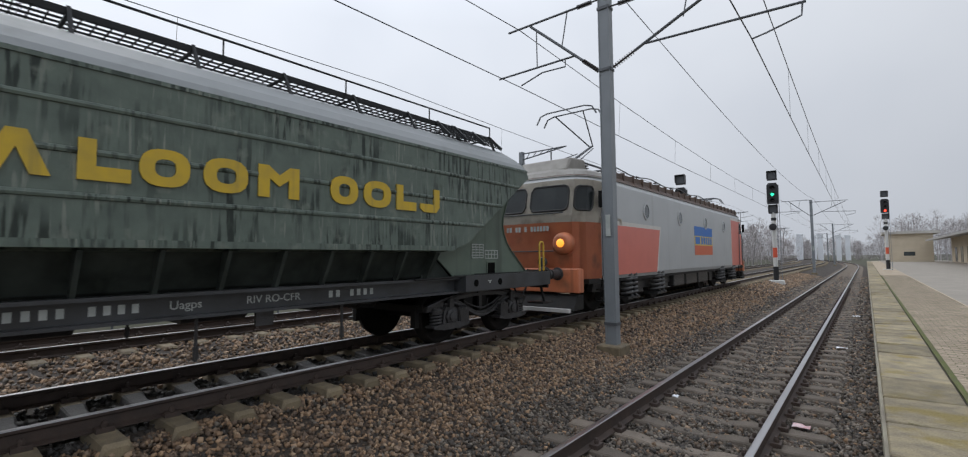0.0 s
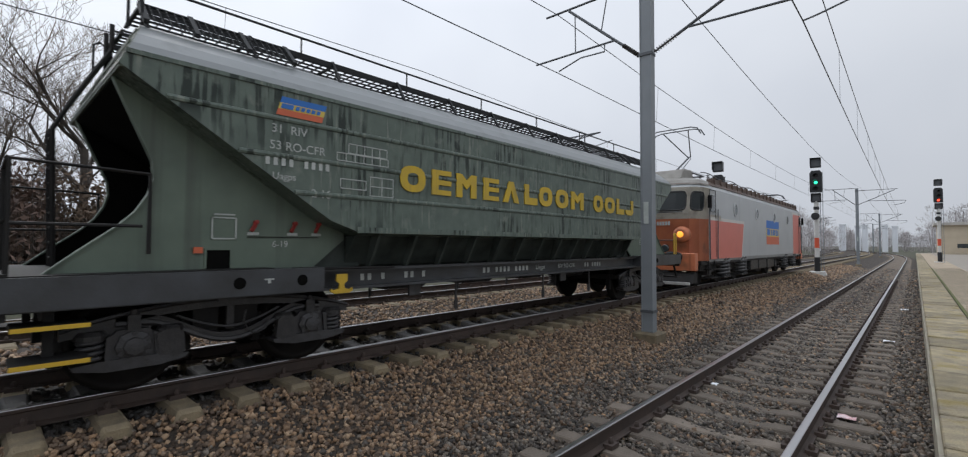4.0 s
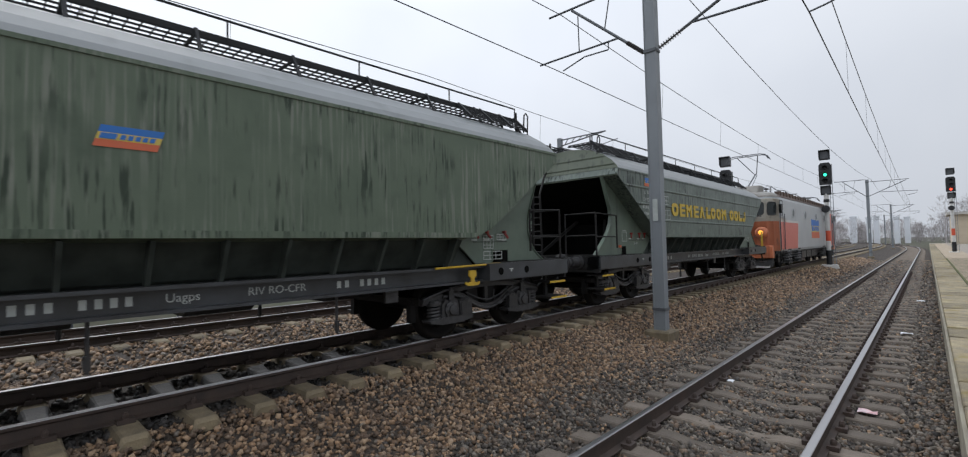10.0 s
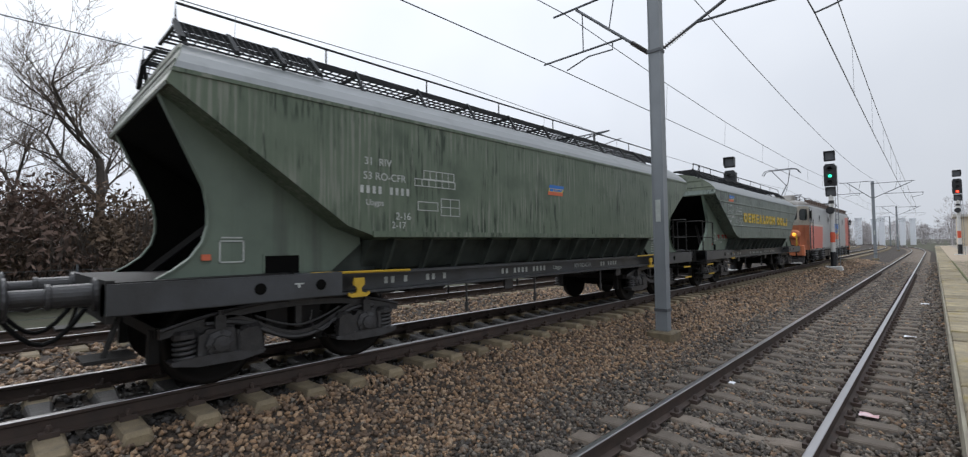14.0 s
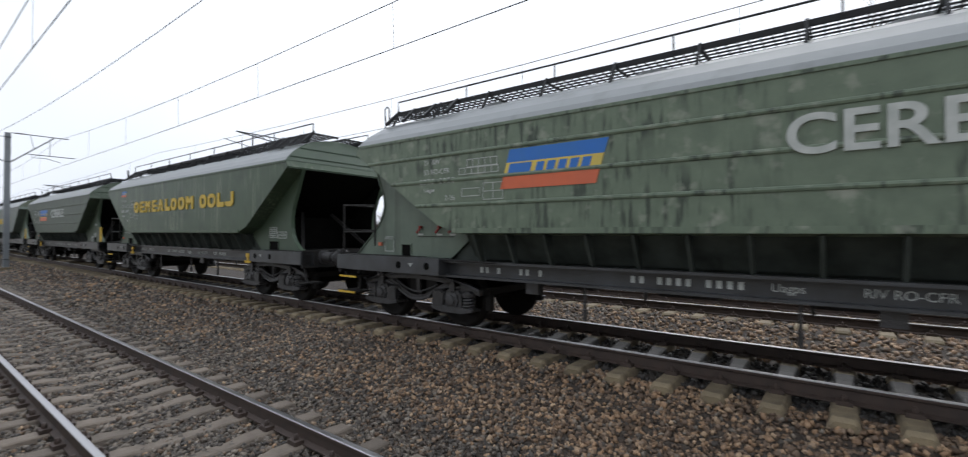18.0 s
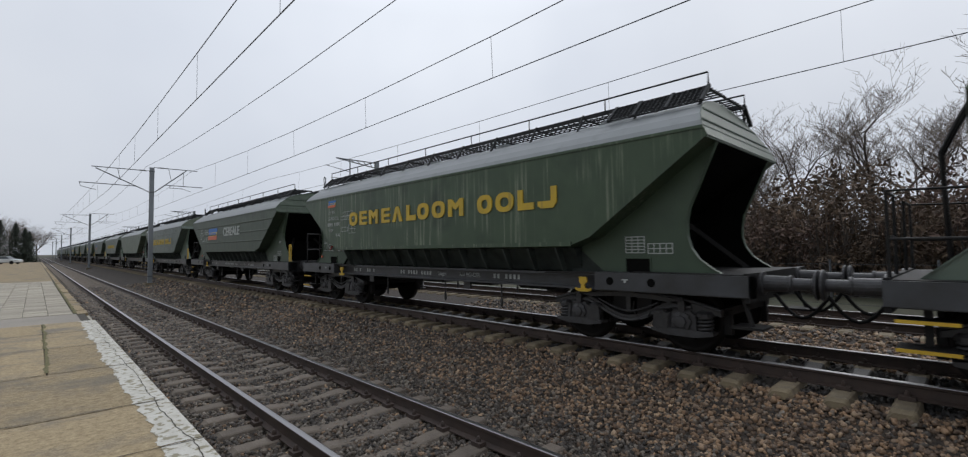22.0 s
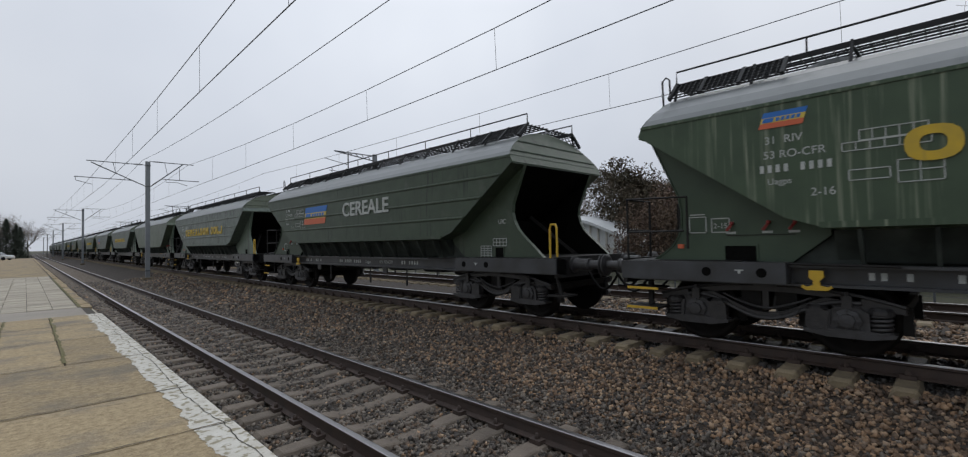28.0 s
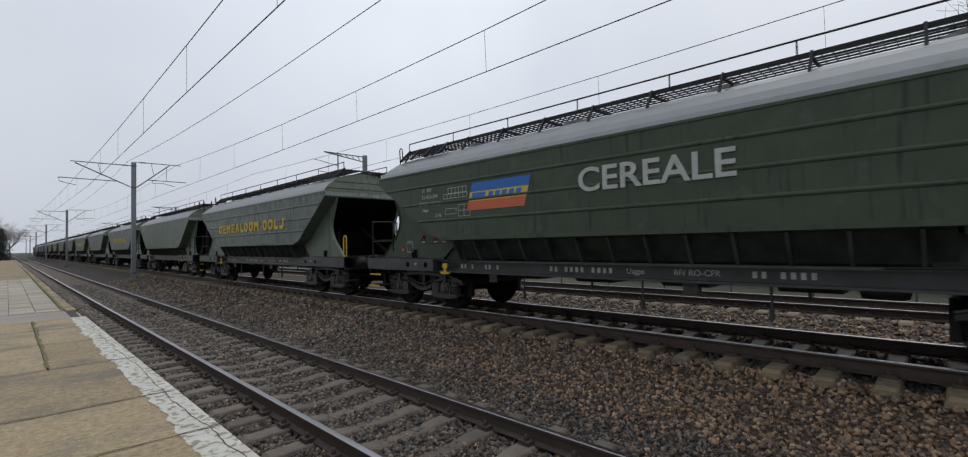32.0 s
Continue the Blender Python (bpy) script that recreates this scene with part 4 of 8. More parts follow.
def hopper_wagon(kind, half, bogie_y, corner, tip, green, detailed):
    """A covered grain hopper on two bogies, its brake platform at the -y end. half: half the length over buffers."""
    w = thing("hopper_wagon", "", "freight wagon", "wagons of the grain train")
    head = half - 0.62
    # body: side walls, sloping ends and the upper end panels are one shell
    bm = bmesh.new()
    side = ((1.32, LOW_Z - 0.05), (1.5, LOW_Z), (1.5, KINK_Z), (1.5, LIP_Z), (1.5, SHOULDER))
    strings = loft(bm, side, corner, tip)
    others = loft(bm, [(-x, z) for x, z in side], corner, tip)
    bm.faces.new((strings[0][0], strings[0][1], others[0][1], others[0][0]))
    for e in (0, 1):
        for k in range(4):
            bm.faces.new((strings[k][e], strings[k + 1][e], others[k + 1][e], others[k][e]))
    part("body", bm, green, w, "weathered green hopper body with sloping ends")
    # rounded roof with its end panels
    bm = bmesh.new()
    arch = list(ROOF_LINE) + [(-x, z) for x, z in reversed(ROOF_LINE[:-1])]
    strings = loft(bm, arch, corner, tip)
    part("roof", bm, ROOF_GREY, w, "rounded grey wet roof", smooth=False)
    for e in (-1, 1):
        bm = bmesh.new()
        y_ = tip[(e + 1) // 2]
        prism(bm, [(x, z) for x, z in arch], 1, 0.0, e * 0.012)
        for v in bm.verts:
            v.co.y += e * (end_y(v.co.z, corner, y_) - 0.004)
        part("end_panel", bm, END_OLIVE, w, "green arched end panel under the roof")
    for e in (-1, 1):
        for z, reach in ((2.9, 1.49), (3.16, 1.40), (3.38, 1.1)):
            y = end_y(z, corner, tip[(e + 1) // 2])
            bm = bmesh.new()
            strut(bm, (-reach, e * (y + 0.008), z), (reach, e * (y + 0.008), z), 0.03, 0.02)
            part("end_rib", bm, END_OLIVE, w)
    # edge trims at shoulder and sill of the body, and side ribs
    levels = (2.71, 2.32, 1.95) if kind == "ribbed" else ()
    for s in (-1, 1):
        bm = bmesh.new()
        box(bm, s * 1.5, s * 1.515, -end_y(SHOULDER - 0.03, corner, tip[0]), end_y(SHOULDER - 0.03, corner, tip[1]), SHOULDER - 0.045, SHOULDER - 0.01)
        box(bm, s * 1.5, s * 1.52, -corner, corner, LOW_Z - 0.02, LOW_Z + 0.05)
        part("trim_strip", bm, green, w)
        for z in levels:
            bm = bmesh.new()
            prism(bm, ((s * 1.5, z - 0.028), (s * 1.515, z - 0.022), (s * 1.522, z), (s * 1.515, z + 0.022), (s * 1.5, z + 0.028)), 1, 0.02 - end_y(z, corner, tip[0]), end_y(z, corner, tip[1]) - 0.02)
            part("side_rib", bm, green, w)
    # recessed hopper chutes under the side walls, with pressed ribs, their green darkened for shade
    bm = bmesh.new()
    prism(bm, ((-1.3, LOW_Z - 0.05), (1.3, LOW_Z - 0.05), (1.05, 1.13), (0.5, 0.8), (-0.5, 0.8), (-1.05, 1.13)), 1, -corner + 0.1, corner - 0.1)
    part("hopper_chute", bm, CHUTE_SHADE_GREEN, w, "discharge chutes with shade put into their dark green")
    count = 12
    for s in (-1, 1):
        for i in range(count + 1):
            y = -corner + 0.35 + (2 * corner - 0.7) * i / count
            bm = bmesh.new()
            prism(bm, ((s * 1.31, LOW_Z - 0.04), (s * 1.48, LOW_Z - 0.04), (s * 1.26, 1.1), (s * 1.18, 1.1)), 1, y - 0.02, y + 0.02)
            part("chute_rib", bm, CHUTE_SHADE_GREEN, w)
    # end plates with the curved cut-out
    for e in (-1, 1):
        end = tip[(e + 1) // 2]
        waist = ((0.43, 1.1), (0.38, 1.14), (0.14, 1.35), (-0.1, 1.55), (-0.23, 1.69), (-0.32, 1.85), (-0.36, 2.0), (-0.345, 2.16)) if kind == "ribbed" else ((0.03, 1.1), (-0.02, 1.13), (-0.17, 1.22), (-0.31, 1.33), (-0.41, 1.48), (-0.455, 1.64), (-0.455, 1.82), (-0.42, 2.02))
        rim = [(end + y, z) for y, z in waist] + [(end - 0.03, LIP_Z - 0.03)]
        outline = [(corner + 0.38, 1.1)] + rim + [(end_y(z, corner, end) - 0.02, z + 0.01) for z in (2.6, 2.2, KINK_Z)] + [(corner - 0.05, LOW_Z - 0.02), (corner - 0.05, LOW_Z - 0.1)]
        for s in (-1, 1):
            bm = bmesh.new()
            prism(bm, [(e * y, z) for y, z in outline], 0, s * (PLATE_X - 0.03), s * PLATE_X)
            plate = part("end_plate", bm, GREEN_PLAIN, w, "green end plate with a curved cut-out")
            # black sheet: shade behind the end plate, given as colour
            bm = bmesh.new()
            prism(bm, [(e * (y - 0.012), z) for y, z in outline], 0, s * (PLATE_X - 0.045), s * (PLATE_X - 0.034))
            part("inner_lining", bm, SHADE_BLACK, plate, "black sheet for the shade inside the end plate")
            bm = bmesh.new()
            for (y0, z0), (y1, z1) in zip(rim, rim[1:]):
                prism(bm, ((e * y0, z0), (e * y1, z1), (e * (y1 + 0.014), z1 + 0.004), (e * (y0 + 0.014), z0 + 0.004)), 0, s * (PLATE_X - 0.06), s * (PLATE_X + 0.025))
            part("plate_rim", bm, GREEN_PLAIN, plate)
            # recessed gusset, its shade painted in with the chute green
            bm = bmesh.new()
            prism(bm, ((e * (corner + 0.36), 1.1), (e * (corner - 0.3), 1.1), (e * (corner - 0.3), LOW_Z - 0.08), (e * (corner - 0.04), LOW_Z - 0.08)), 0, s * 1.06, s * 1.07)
            part("gusset", bm, CHUTE_SHADE_GREEN, plate)
            if detailed:
                bm = bmesh.new()
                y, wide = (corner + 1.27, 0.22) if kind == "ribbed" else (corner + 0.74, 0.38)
                # flat black patch in place of the hole's shade
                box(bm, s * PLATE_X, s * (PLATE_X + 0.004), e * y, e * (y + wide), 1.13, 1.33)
                part("opening", bm, SHADE_BLACK, plate, "flat black patch for a square opening")
                bm = bmesh.new()
                for y0, y1, z0, z1 in ((y - 0.02, y + wide + 0.02, 1.33, 1.35), (y - 0.02, y, 1.15, 1.33), (y + wide, y + wide + 0.02, 1.15, 1.33)):
                    box(bm, s * PLATE_X, s * (PLATE_X + 0.015), e * y0, e * y1, z0, z1)
                part("opening_frame", bm, GREEN_PLAIN, plate)
    # inner bulkhead, painted black for shade, and posts in the open ends
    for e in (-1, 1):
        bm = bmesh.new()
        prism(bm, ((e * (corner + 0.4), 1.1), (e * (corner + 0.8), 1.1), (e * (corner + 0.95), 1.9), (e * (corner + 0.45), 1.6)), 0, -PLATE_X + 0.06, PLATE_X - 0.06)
        part("bulkhead", bm, SHADE_BLACK, w)
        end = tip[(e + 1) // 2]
        # black sheet paints the shade below the sloping end
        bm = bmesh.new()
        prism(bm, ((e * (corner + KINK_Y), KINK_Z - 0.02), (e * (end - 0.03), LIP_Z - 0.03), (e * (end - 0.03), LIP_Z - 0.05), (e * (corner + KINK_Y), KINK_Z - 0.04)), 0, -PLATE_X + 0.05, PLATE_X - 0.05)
        part("end_underside", bm, SHADE_BLACK, w, "black shade sheet under the sloping end")
        for s in (-1, 1):
            bm = bmesh.new()
            strut(bm, (s * 0.95, e * (end - 0.3), 1.1), (s * 0.4, e * (corner + 0.9), 2.0), 0.07)
            part("brace", bm, BLACK_FRAME, w)
    # underframe
    for s in (-1, 1):
        bm = bmesh.new()
        channel = ((1.1, 0.845), (1.28, 0.845), (1.28, 0.875), (1.17, 0.88), (1.17, 1.065), (1.3, 1.07), (1.3, 1.105), (1.1, 1.105))
        prism(bm, [(s * x, z) for x, z in channel], 1, -head, head)
        part("side_sill", bm, SILL_GREY, w, "dark steel side sill")
        for e in (-1, 1):
            bm = bmesh.new()
            box(bm, s * 1.16, s * 1.42, e * (corner + 0.36), e * head, 0.87, 1.13)
            sill = part("end_sill", bm, SILL_GREY, w)
            if detailed:
                for y in (corner + 0.62, corner + 1.27):
                    # black disc painted where the hole would be dark
                    bm = bmesh.new()
                    lathe(bm, ((0.06, s * 1.42), (0.06, s * 1.424)), 0, (0, e * y, 1.0), 14)
                    part("lifting_hole", bm, SHADE_BLACK, sill, "flat black disc for a round hole")
    bm = bmesh.new()
    box(bm, -0.3, 0.3, -head, head, 0.82, 1.06)
    for i in range(9):
        y = -head + 0.8 + (2 * head - 1.6) * i / 8
        box(bm, -1.14, 1.14, y - 0.05, y + 0.05, 0.9, 1.06)
    part("centre_sill", bm, BLACK_FRAME, w)
    for e in (-1, 1):
        bm = bmesh.new()
        box(bm, -1.38, 1.38, e * (head - 0.06), e * head, 0.8, 1.16)
        box(bm, -1.36, 1.36, e * (corner + 0.9), e * (head - 0.06), 1.1, 1.14)
        part("headstock", bm, BLACK_FRAME, w)
        bm = bmesh.new()
        tube(bm, ((0, e * (head - 0.02), 1.0), (0, e * (head + 0.2), 0.98), (0, e * (head + 0.42), 0.86), (0, e * (head + 0.58), 0.92)), 0.045, 8)
        part("coupling_hook", bm, BOGIE_BLACK, w)
        for s in (-1, 1):
            bm = bmesh.new()
            tube(bm, [(s * 0.45, e * (head + 0.03 + 0.6 * k / 8), 0.86 - 0.3 * math.sin(math.pi * k / 8)) for k in range(9)], 0.022, 8)
            part("brake_hose", bm, RUBBER, w, "drooping black rubber hose")
    buffers(w, head)
    sets = bogie(w, -bogie_y) + bogie(w, bogie_y)
    # discharge gear, brake cylinder and hangers under the middle
    for y in (-2.4, -0.8, 0.8, 2.4):
        bm = bmesh.new()
        prism(bm, ((-0.9, 0.95), (0.9, 0.95), (0.55, 0.72), (-0.55, 0.72)), 1, y - 0.35, y + 0.35)
        part("discharge_hatch", bm, BOGIE_BLACK, w)
    bm = bmesh.new()
    lathe(bm, ((0.05, -0.26), (0.11, -0.24), (0.12, -0.16), (0.12, 0.16), (0.1, 0.22), (0.04, 0.24)), 1, (0.2, bogie_y - 1.95, 0.76), 16)
    box(bm, 0.16, 0.24, bogie_y - 2.05, bogie_y - 1.85, 0.78, 0.95)
    part("brake_cylinder", bm, BOGIE_BLACK, w)
    if detailed:
        for s in (-1, 1):
            for y in (-1.9, 0.4, 2.1):
                bm = bmesh.new()
                tube(bm, ((s * 1.16, y, 0.88), (s * 1.16, y, 0.4)), 0.018, 6)
                tube(bm, ((s * 1.16, y, 0.55), (s * 1.16, y, 0.42)), 0.03, 6)
                part("hanger_rod", bm, BOGIE_BLACK, w)
            for y in (-2.7, 1.1):
                bm = bmesh.new()
                box(bm, s * 1.12, s * 1.16, y - 0.1, y + 0.1, 0.68, 0.87)
                part("hanger_plate", bm, BOGIE_BOX, w)
            for e in (-1, 1):
                y = e * (corner + 0.08)
                bm = bmesh.new()
                fork = ((-0.07, 1.04), (0.07, 1.04), (0.075, 0.96), (0.03, 0.92), (0.035, 0.87), (0.1, 0.85), (0.14, 0.87), (0.15, 0.84), (0.1, 0.81), (-0.1, 0.81), (-0.15, 0.84), (-0.14, 0.87), (-0.1, 0.85), (-0.035, 0.87), (-0.03, 0.92), (-0.075, 0.96))
                prism(bm, [(y + a, b) for a, b in fork], 0, s * 1.3, s * 1.33)
                part("towing_bracket", bm, YELLOW, w, "yellow forked towing bracket")
                bm = bmesh.new()
                tube(bm, ((s * 1.34, y - e * 0.75, 1.1), (s * 1.34, y + e * 0.62, 1.12)), 0.016, 6)
                part("lever_bar", bm, YELLOW if kind == "smooth" else BLACK_FRAME, w, "lever bar along the sill")
    # walkway along the roof
    deck, back, reach = 3.79, tip[0] - 0.28, tip[1] - 0.24
    bm = bmesh.new()
    for s in (-1, 1):
        for i in range(6):
            x = s * (0.12 + i * 0.12)
            box(bm, x - 0.006, x + 0.006, -back, reach, deck - 0.022, deck)
        box(bm, s * 0.715, s * 0.73, -back, reach, deck - 0.055, deck + 0.012)
    step = 0.12 if detailed else 0.35
    y = -back
    while y < reach:
        for s in (-1, 1):
            box(bm, s * 0.1, s * 0.72, y - 0.005, y + 0.005, deck - 0.018, deck)
        y += step
    part("walkway_grating", bm, STEEL_DARK, w, "dark steel grating walkway")
    for s in (-1, 1):
        count = int((back + reach) / 1.02)
        for i in range(count + 1):
            y = -back + (back + reach) * i / count
            foot = max(-tip[0] + 0.32, min(tip[1] - 0.32, y))
            bm = bmesh.new()
            strut(bm, (s * 0.95, foot, 3.44), (s * 0.72, y, deck + 0.02), 0.035, 0.03)
            strut(bm, (s * 0.1, y, deck - 0.045), (s * 0.76, y, deck - 0.045), 0.035, 0.025)
            part("walkway_bracket", bm, STEEL_DARK, w)
        for y0, y1 in ((-back, -back + 1.45), (reach - 1.45, reach)):  # sloping mesh wings over the roof's ends
            bm = bmesh.new()
            rows, cols = 5, 20 if detailed else 8
            for k in range(rows + 1):
                f = k / rows
                strut(bm, (s * (0.74 + 0.3 * f), y0, deck - 0.28 * f), (s * (0.74 + 0.3 * f), y1, deck - 0.28 * f), 0.014)
            for k in range(cols + 1):
                y = y0 + (y1 - y0) * k / cols
                strut(bm, (s * 0.74, y, deck), (s * 1.04, y, deck - 0.28), 0.05 if k in (0, cols // 3, 2 * cols // 3, cols) else 0.012)
            part("end_grating", bm, STEEL_DARK, w, "steep dark mesh wing beside the walkway")
        for e, y in ((-1, back),):  # small grab hoops on the roof's edge
            bm = bmesh.new()
            tube(bm, ((s * 0.95, e * (y + 0.02), 3.5), (s * 0.97, e * (y + 0.02), 3.82), (s * 0.97, e * (y + 0.07), 3.87), (s * 0.97, e * (y + 0.13), 3.82), (s * 0.95, e * (y + 0.13), 3.44)), 0.014, 6)
            part("grab_hoop", bm, STEEL_DARK, w, "small dark grab hoop on the roof")
        bm = bmesh.new()
        top = deck + 0.19
        tube(bm, ((s * 0.76, -back, deck - 0.02), (s * 0.76, -back, top), (s * 0.76, reach, top), (s * 0.76, reach, deck - 0.02)), 0.014, 6)
        for i in range(1, 7):
            y = -back + (back + reach) * i / 7
            tube(bm, ((s * 0.76, y, deck - 0.03), (s * 0.76, y, top)), 0.011, 6)
        part("handrail", bm, STEEL_DARK, w, "thin handrail along the walkway")
    for y in (-4.0, -1.35, 1.35, 4.0):
        bm = bmesh.new()
        lathe(bm, ((0.34, 3.64), (0.36, 3.7), (0.33, 3.76), (0.12, 3.79), (0.02, 3.8)), 2, (0, y, 0), 20)
        part("loading_hatch", bm, ROOF_GREY, w, "round loading hatch lid")
    # brake platform end: ladder, railing and steps
    e = -1
    bm = bmesh.new()
    for x in (-0.75, -0.4):
        tube(bm, ((x, e * (tip[0] + 0.2), 1.14), (x, e * (tip[0] + 0.24), LIP_Z - 0.3), (x, e * (tip[0] + 0.08), LIP_Z + 0.06), (x, e * (tip[0] - 0.24), 3.62), (x, e * (tip[0] - 0.24), 3.92)), 0.026, 6)
    for k in range(9):
        f = (k + 0.6) / 9
        y, z = tip[0] + 0.2 + 0.04 * f, 1.14 * (1 - f) + (LIP_Z - 0.3) * f
        tube(bm, ((-0.75, e * y, z), (-0.4, e * y, z)), 0.015, 6)
    part("ladder", bm, BLACK_FRAME, w, "black steel end ladder")
    for s in (-1, 1):
        bm = bmesh.new()
        x = s * 1.3
        tube(bm, ((x, e * (head - 0.05), 0.95), (x, e * (head - 0.05), 2.05), (x, e * (head - 0.95), 2.02), (x, e * (head - 0.95), 1.3)), 0.02, 6)
        tube(bm, ((x, e * (head - 0.05), 1.55), (x, e * (head - 0.9), 1.55)), 0.015, 6)
        tube(bm, ((x, e * (head - 0.04), 2.05), (s * 0.55, e * (head - 0.04), 2.05), (s * 0.55, e * (head - 0.04), 1.15)), 0.02, 6)
        tube(bm, ((x, e * (head - 0.04), 1.58), (s * 0.55, e * (head - 0.04), 1.58)), 0.015, 6)
        part("platform_railing", bm, BLACK_FRAME, w, "black tubular platform railing")
        bm = bmesh.new()
        for z, o in ((0.72, 0.0), (0.44, 0.03)):
            box(bm, s * 1.02, s * (1.4 + o), e * (head - 0.55), e * (head - 0.08), z, z + 0.03)
        box(bm, s * 1.1, s * 1.15, e * (head - 0.35), e * (head - 0.28), 0.44, 0.87)
        steps = part("step", bm, BLACK_FRAME, w, "two dark foot steps")
        for z, o in ((0.715, 0.0), (0.435, 0.03)):
            bm = bmesh.new()
            box(bm, s * (1.4 + o), s * (1.412 + o), e * (head - 0.55), e * (head - 0.08), z, z + 0.035)
            part("step_edge", bm, YELLOW, steps, "yellow painted step edge")
        # plain end: hoop handrail and one step
        bm = bmesh.new()
        y = head - 0.12
        tube(bm, ((s * 1.3, y - 0.08, 1.1), (s * 1.3, y - 0.08, 1.66), (s * 1.3, y - 0.05, 1.73), (s * 1.3, y + 0.04, 1.73), (s * 1.3, y + 0.07, 1.66), (s * 1.3, y + 0.07, 0.95)), 0.019, 8)
        if s > 0:
            part("hoop_handrail", bm, YELLOW, w, "yellow hoop handrail")
        else:
            bm.free()
        bm = bmesh.new()
        strut(bm, (s * 1.25, y, 0.88), (s * 1.28, y + 0.12, 0.5), 0.05, 0.03)
        box(bm, s * 1.0, s * 1.38, y - 0.1, y + 0.26, 0.48, 0.51)
        part("foot_step", bm, BLACK_FRAME, w, "small foot step under the headstock")
    if detailed:
        for s in (-1, 1):
            bm = bmesh.new()
            box(bm, s * (PLATE_X + 0.001), s * (PLATE_X + 0.012), -(corner + 1.1), -(corner + 0.3), 1.465, 1.475)
            part("valve_rail", bm, BLACK_FRAME, w, "thin dark rail under the valves")
            for e, ys in ((-1, (0.1, 0.39, 0.82)),):
                for y in ys:
                    bm = bmesh.new()
                    strut(bm, (s * (PLATE_X + 0.03), e * (corner + 0.2 + y), 1.62), (s * (PLATE_X + 0.06), e * (corner + 0.26 + y), 1.53), 0.03)
                    lathe(bm, ((0.022, s * PLATE_X), (0.022, s * (PLATE_X + 0.06)), (0.012, s * (PLATE_X + 0.065))), 0, (0, e * (corner + 0.2 + y), 1.63), 8)
                    part("valve_handle", bm, RED_PART, w, "small red valve handle")
                    bm = bmesh.new()
                    box(bm, s * (PLATE_X + 0.001), s * (PLATE_X + 0.005), e * (corner + 0.16 + y), e * (corner + 0.28 + y), 1.49, 1.52)
                    part("valve_label", bm, WHITE_SIGN, w, "small white label under the valve")
    return w, sets


WAGON_HALF = {"ribbed": 7.45, "smooth": 7.1}


def build_wagons():
    """Prototypes, then the rake: (kind, brake end leading)."""
    made = {}
    for kind, bogie_y, corner, tip, green in (("ribbed", 5.08, 3.87, (6.17, 5.96), GREEN_RIB), ("smooth", 4.67, 3.98, (6.12, 6.1), GREEN_SMOOTH)):
        for detailed in (True, False):
            made[kind, detailed] = hopper_wagon(kind, WAGON_HALF[kind], bogie_y, corner, tip, green, detailed)[0]
    return made


RAKE = [("ribbed", False), ("smooth", True), ("ribbed", False), ("smooth", False), ("ribbed", False), ("ribbed", False), ("smooth", True), ("ribbed", True), ("ribbed", False), ("smooth", False),
        ("ribbed", True), ("smooth", False), ("ribbed", False), ("smooth", True), ("ribbed", False), ("smooth", False), ("ribbed", True), ("smooth", False), ("ribbed", False), ("smooth", False)]
RAKE_LABELS = ["dark green ribbed grain hopper wagon with yellow lettering behind the locomotive", "streaked green smooth-sided grain hopper wagon with small white markings",
               "green ribbed grain hopper wagon with tricolour panel and white lettering", "streaked green smooth-sided grain hopper wagon with large yellow lettering",
               "dark green ribbed grain hopper wagon with white lettering and tricolour", "dark green ribbed grain hopper wagon with orange-yellow lettering"]
COUPLED_Y = 9.05  # where the locomotive's and the first wagon's buffers meet at the start
prototypes = build_wagons()
used, wagons, y = set(), [], COUPLED_Y
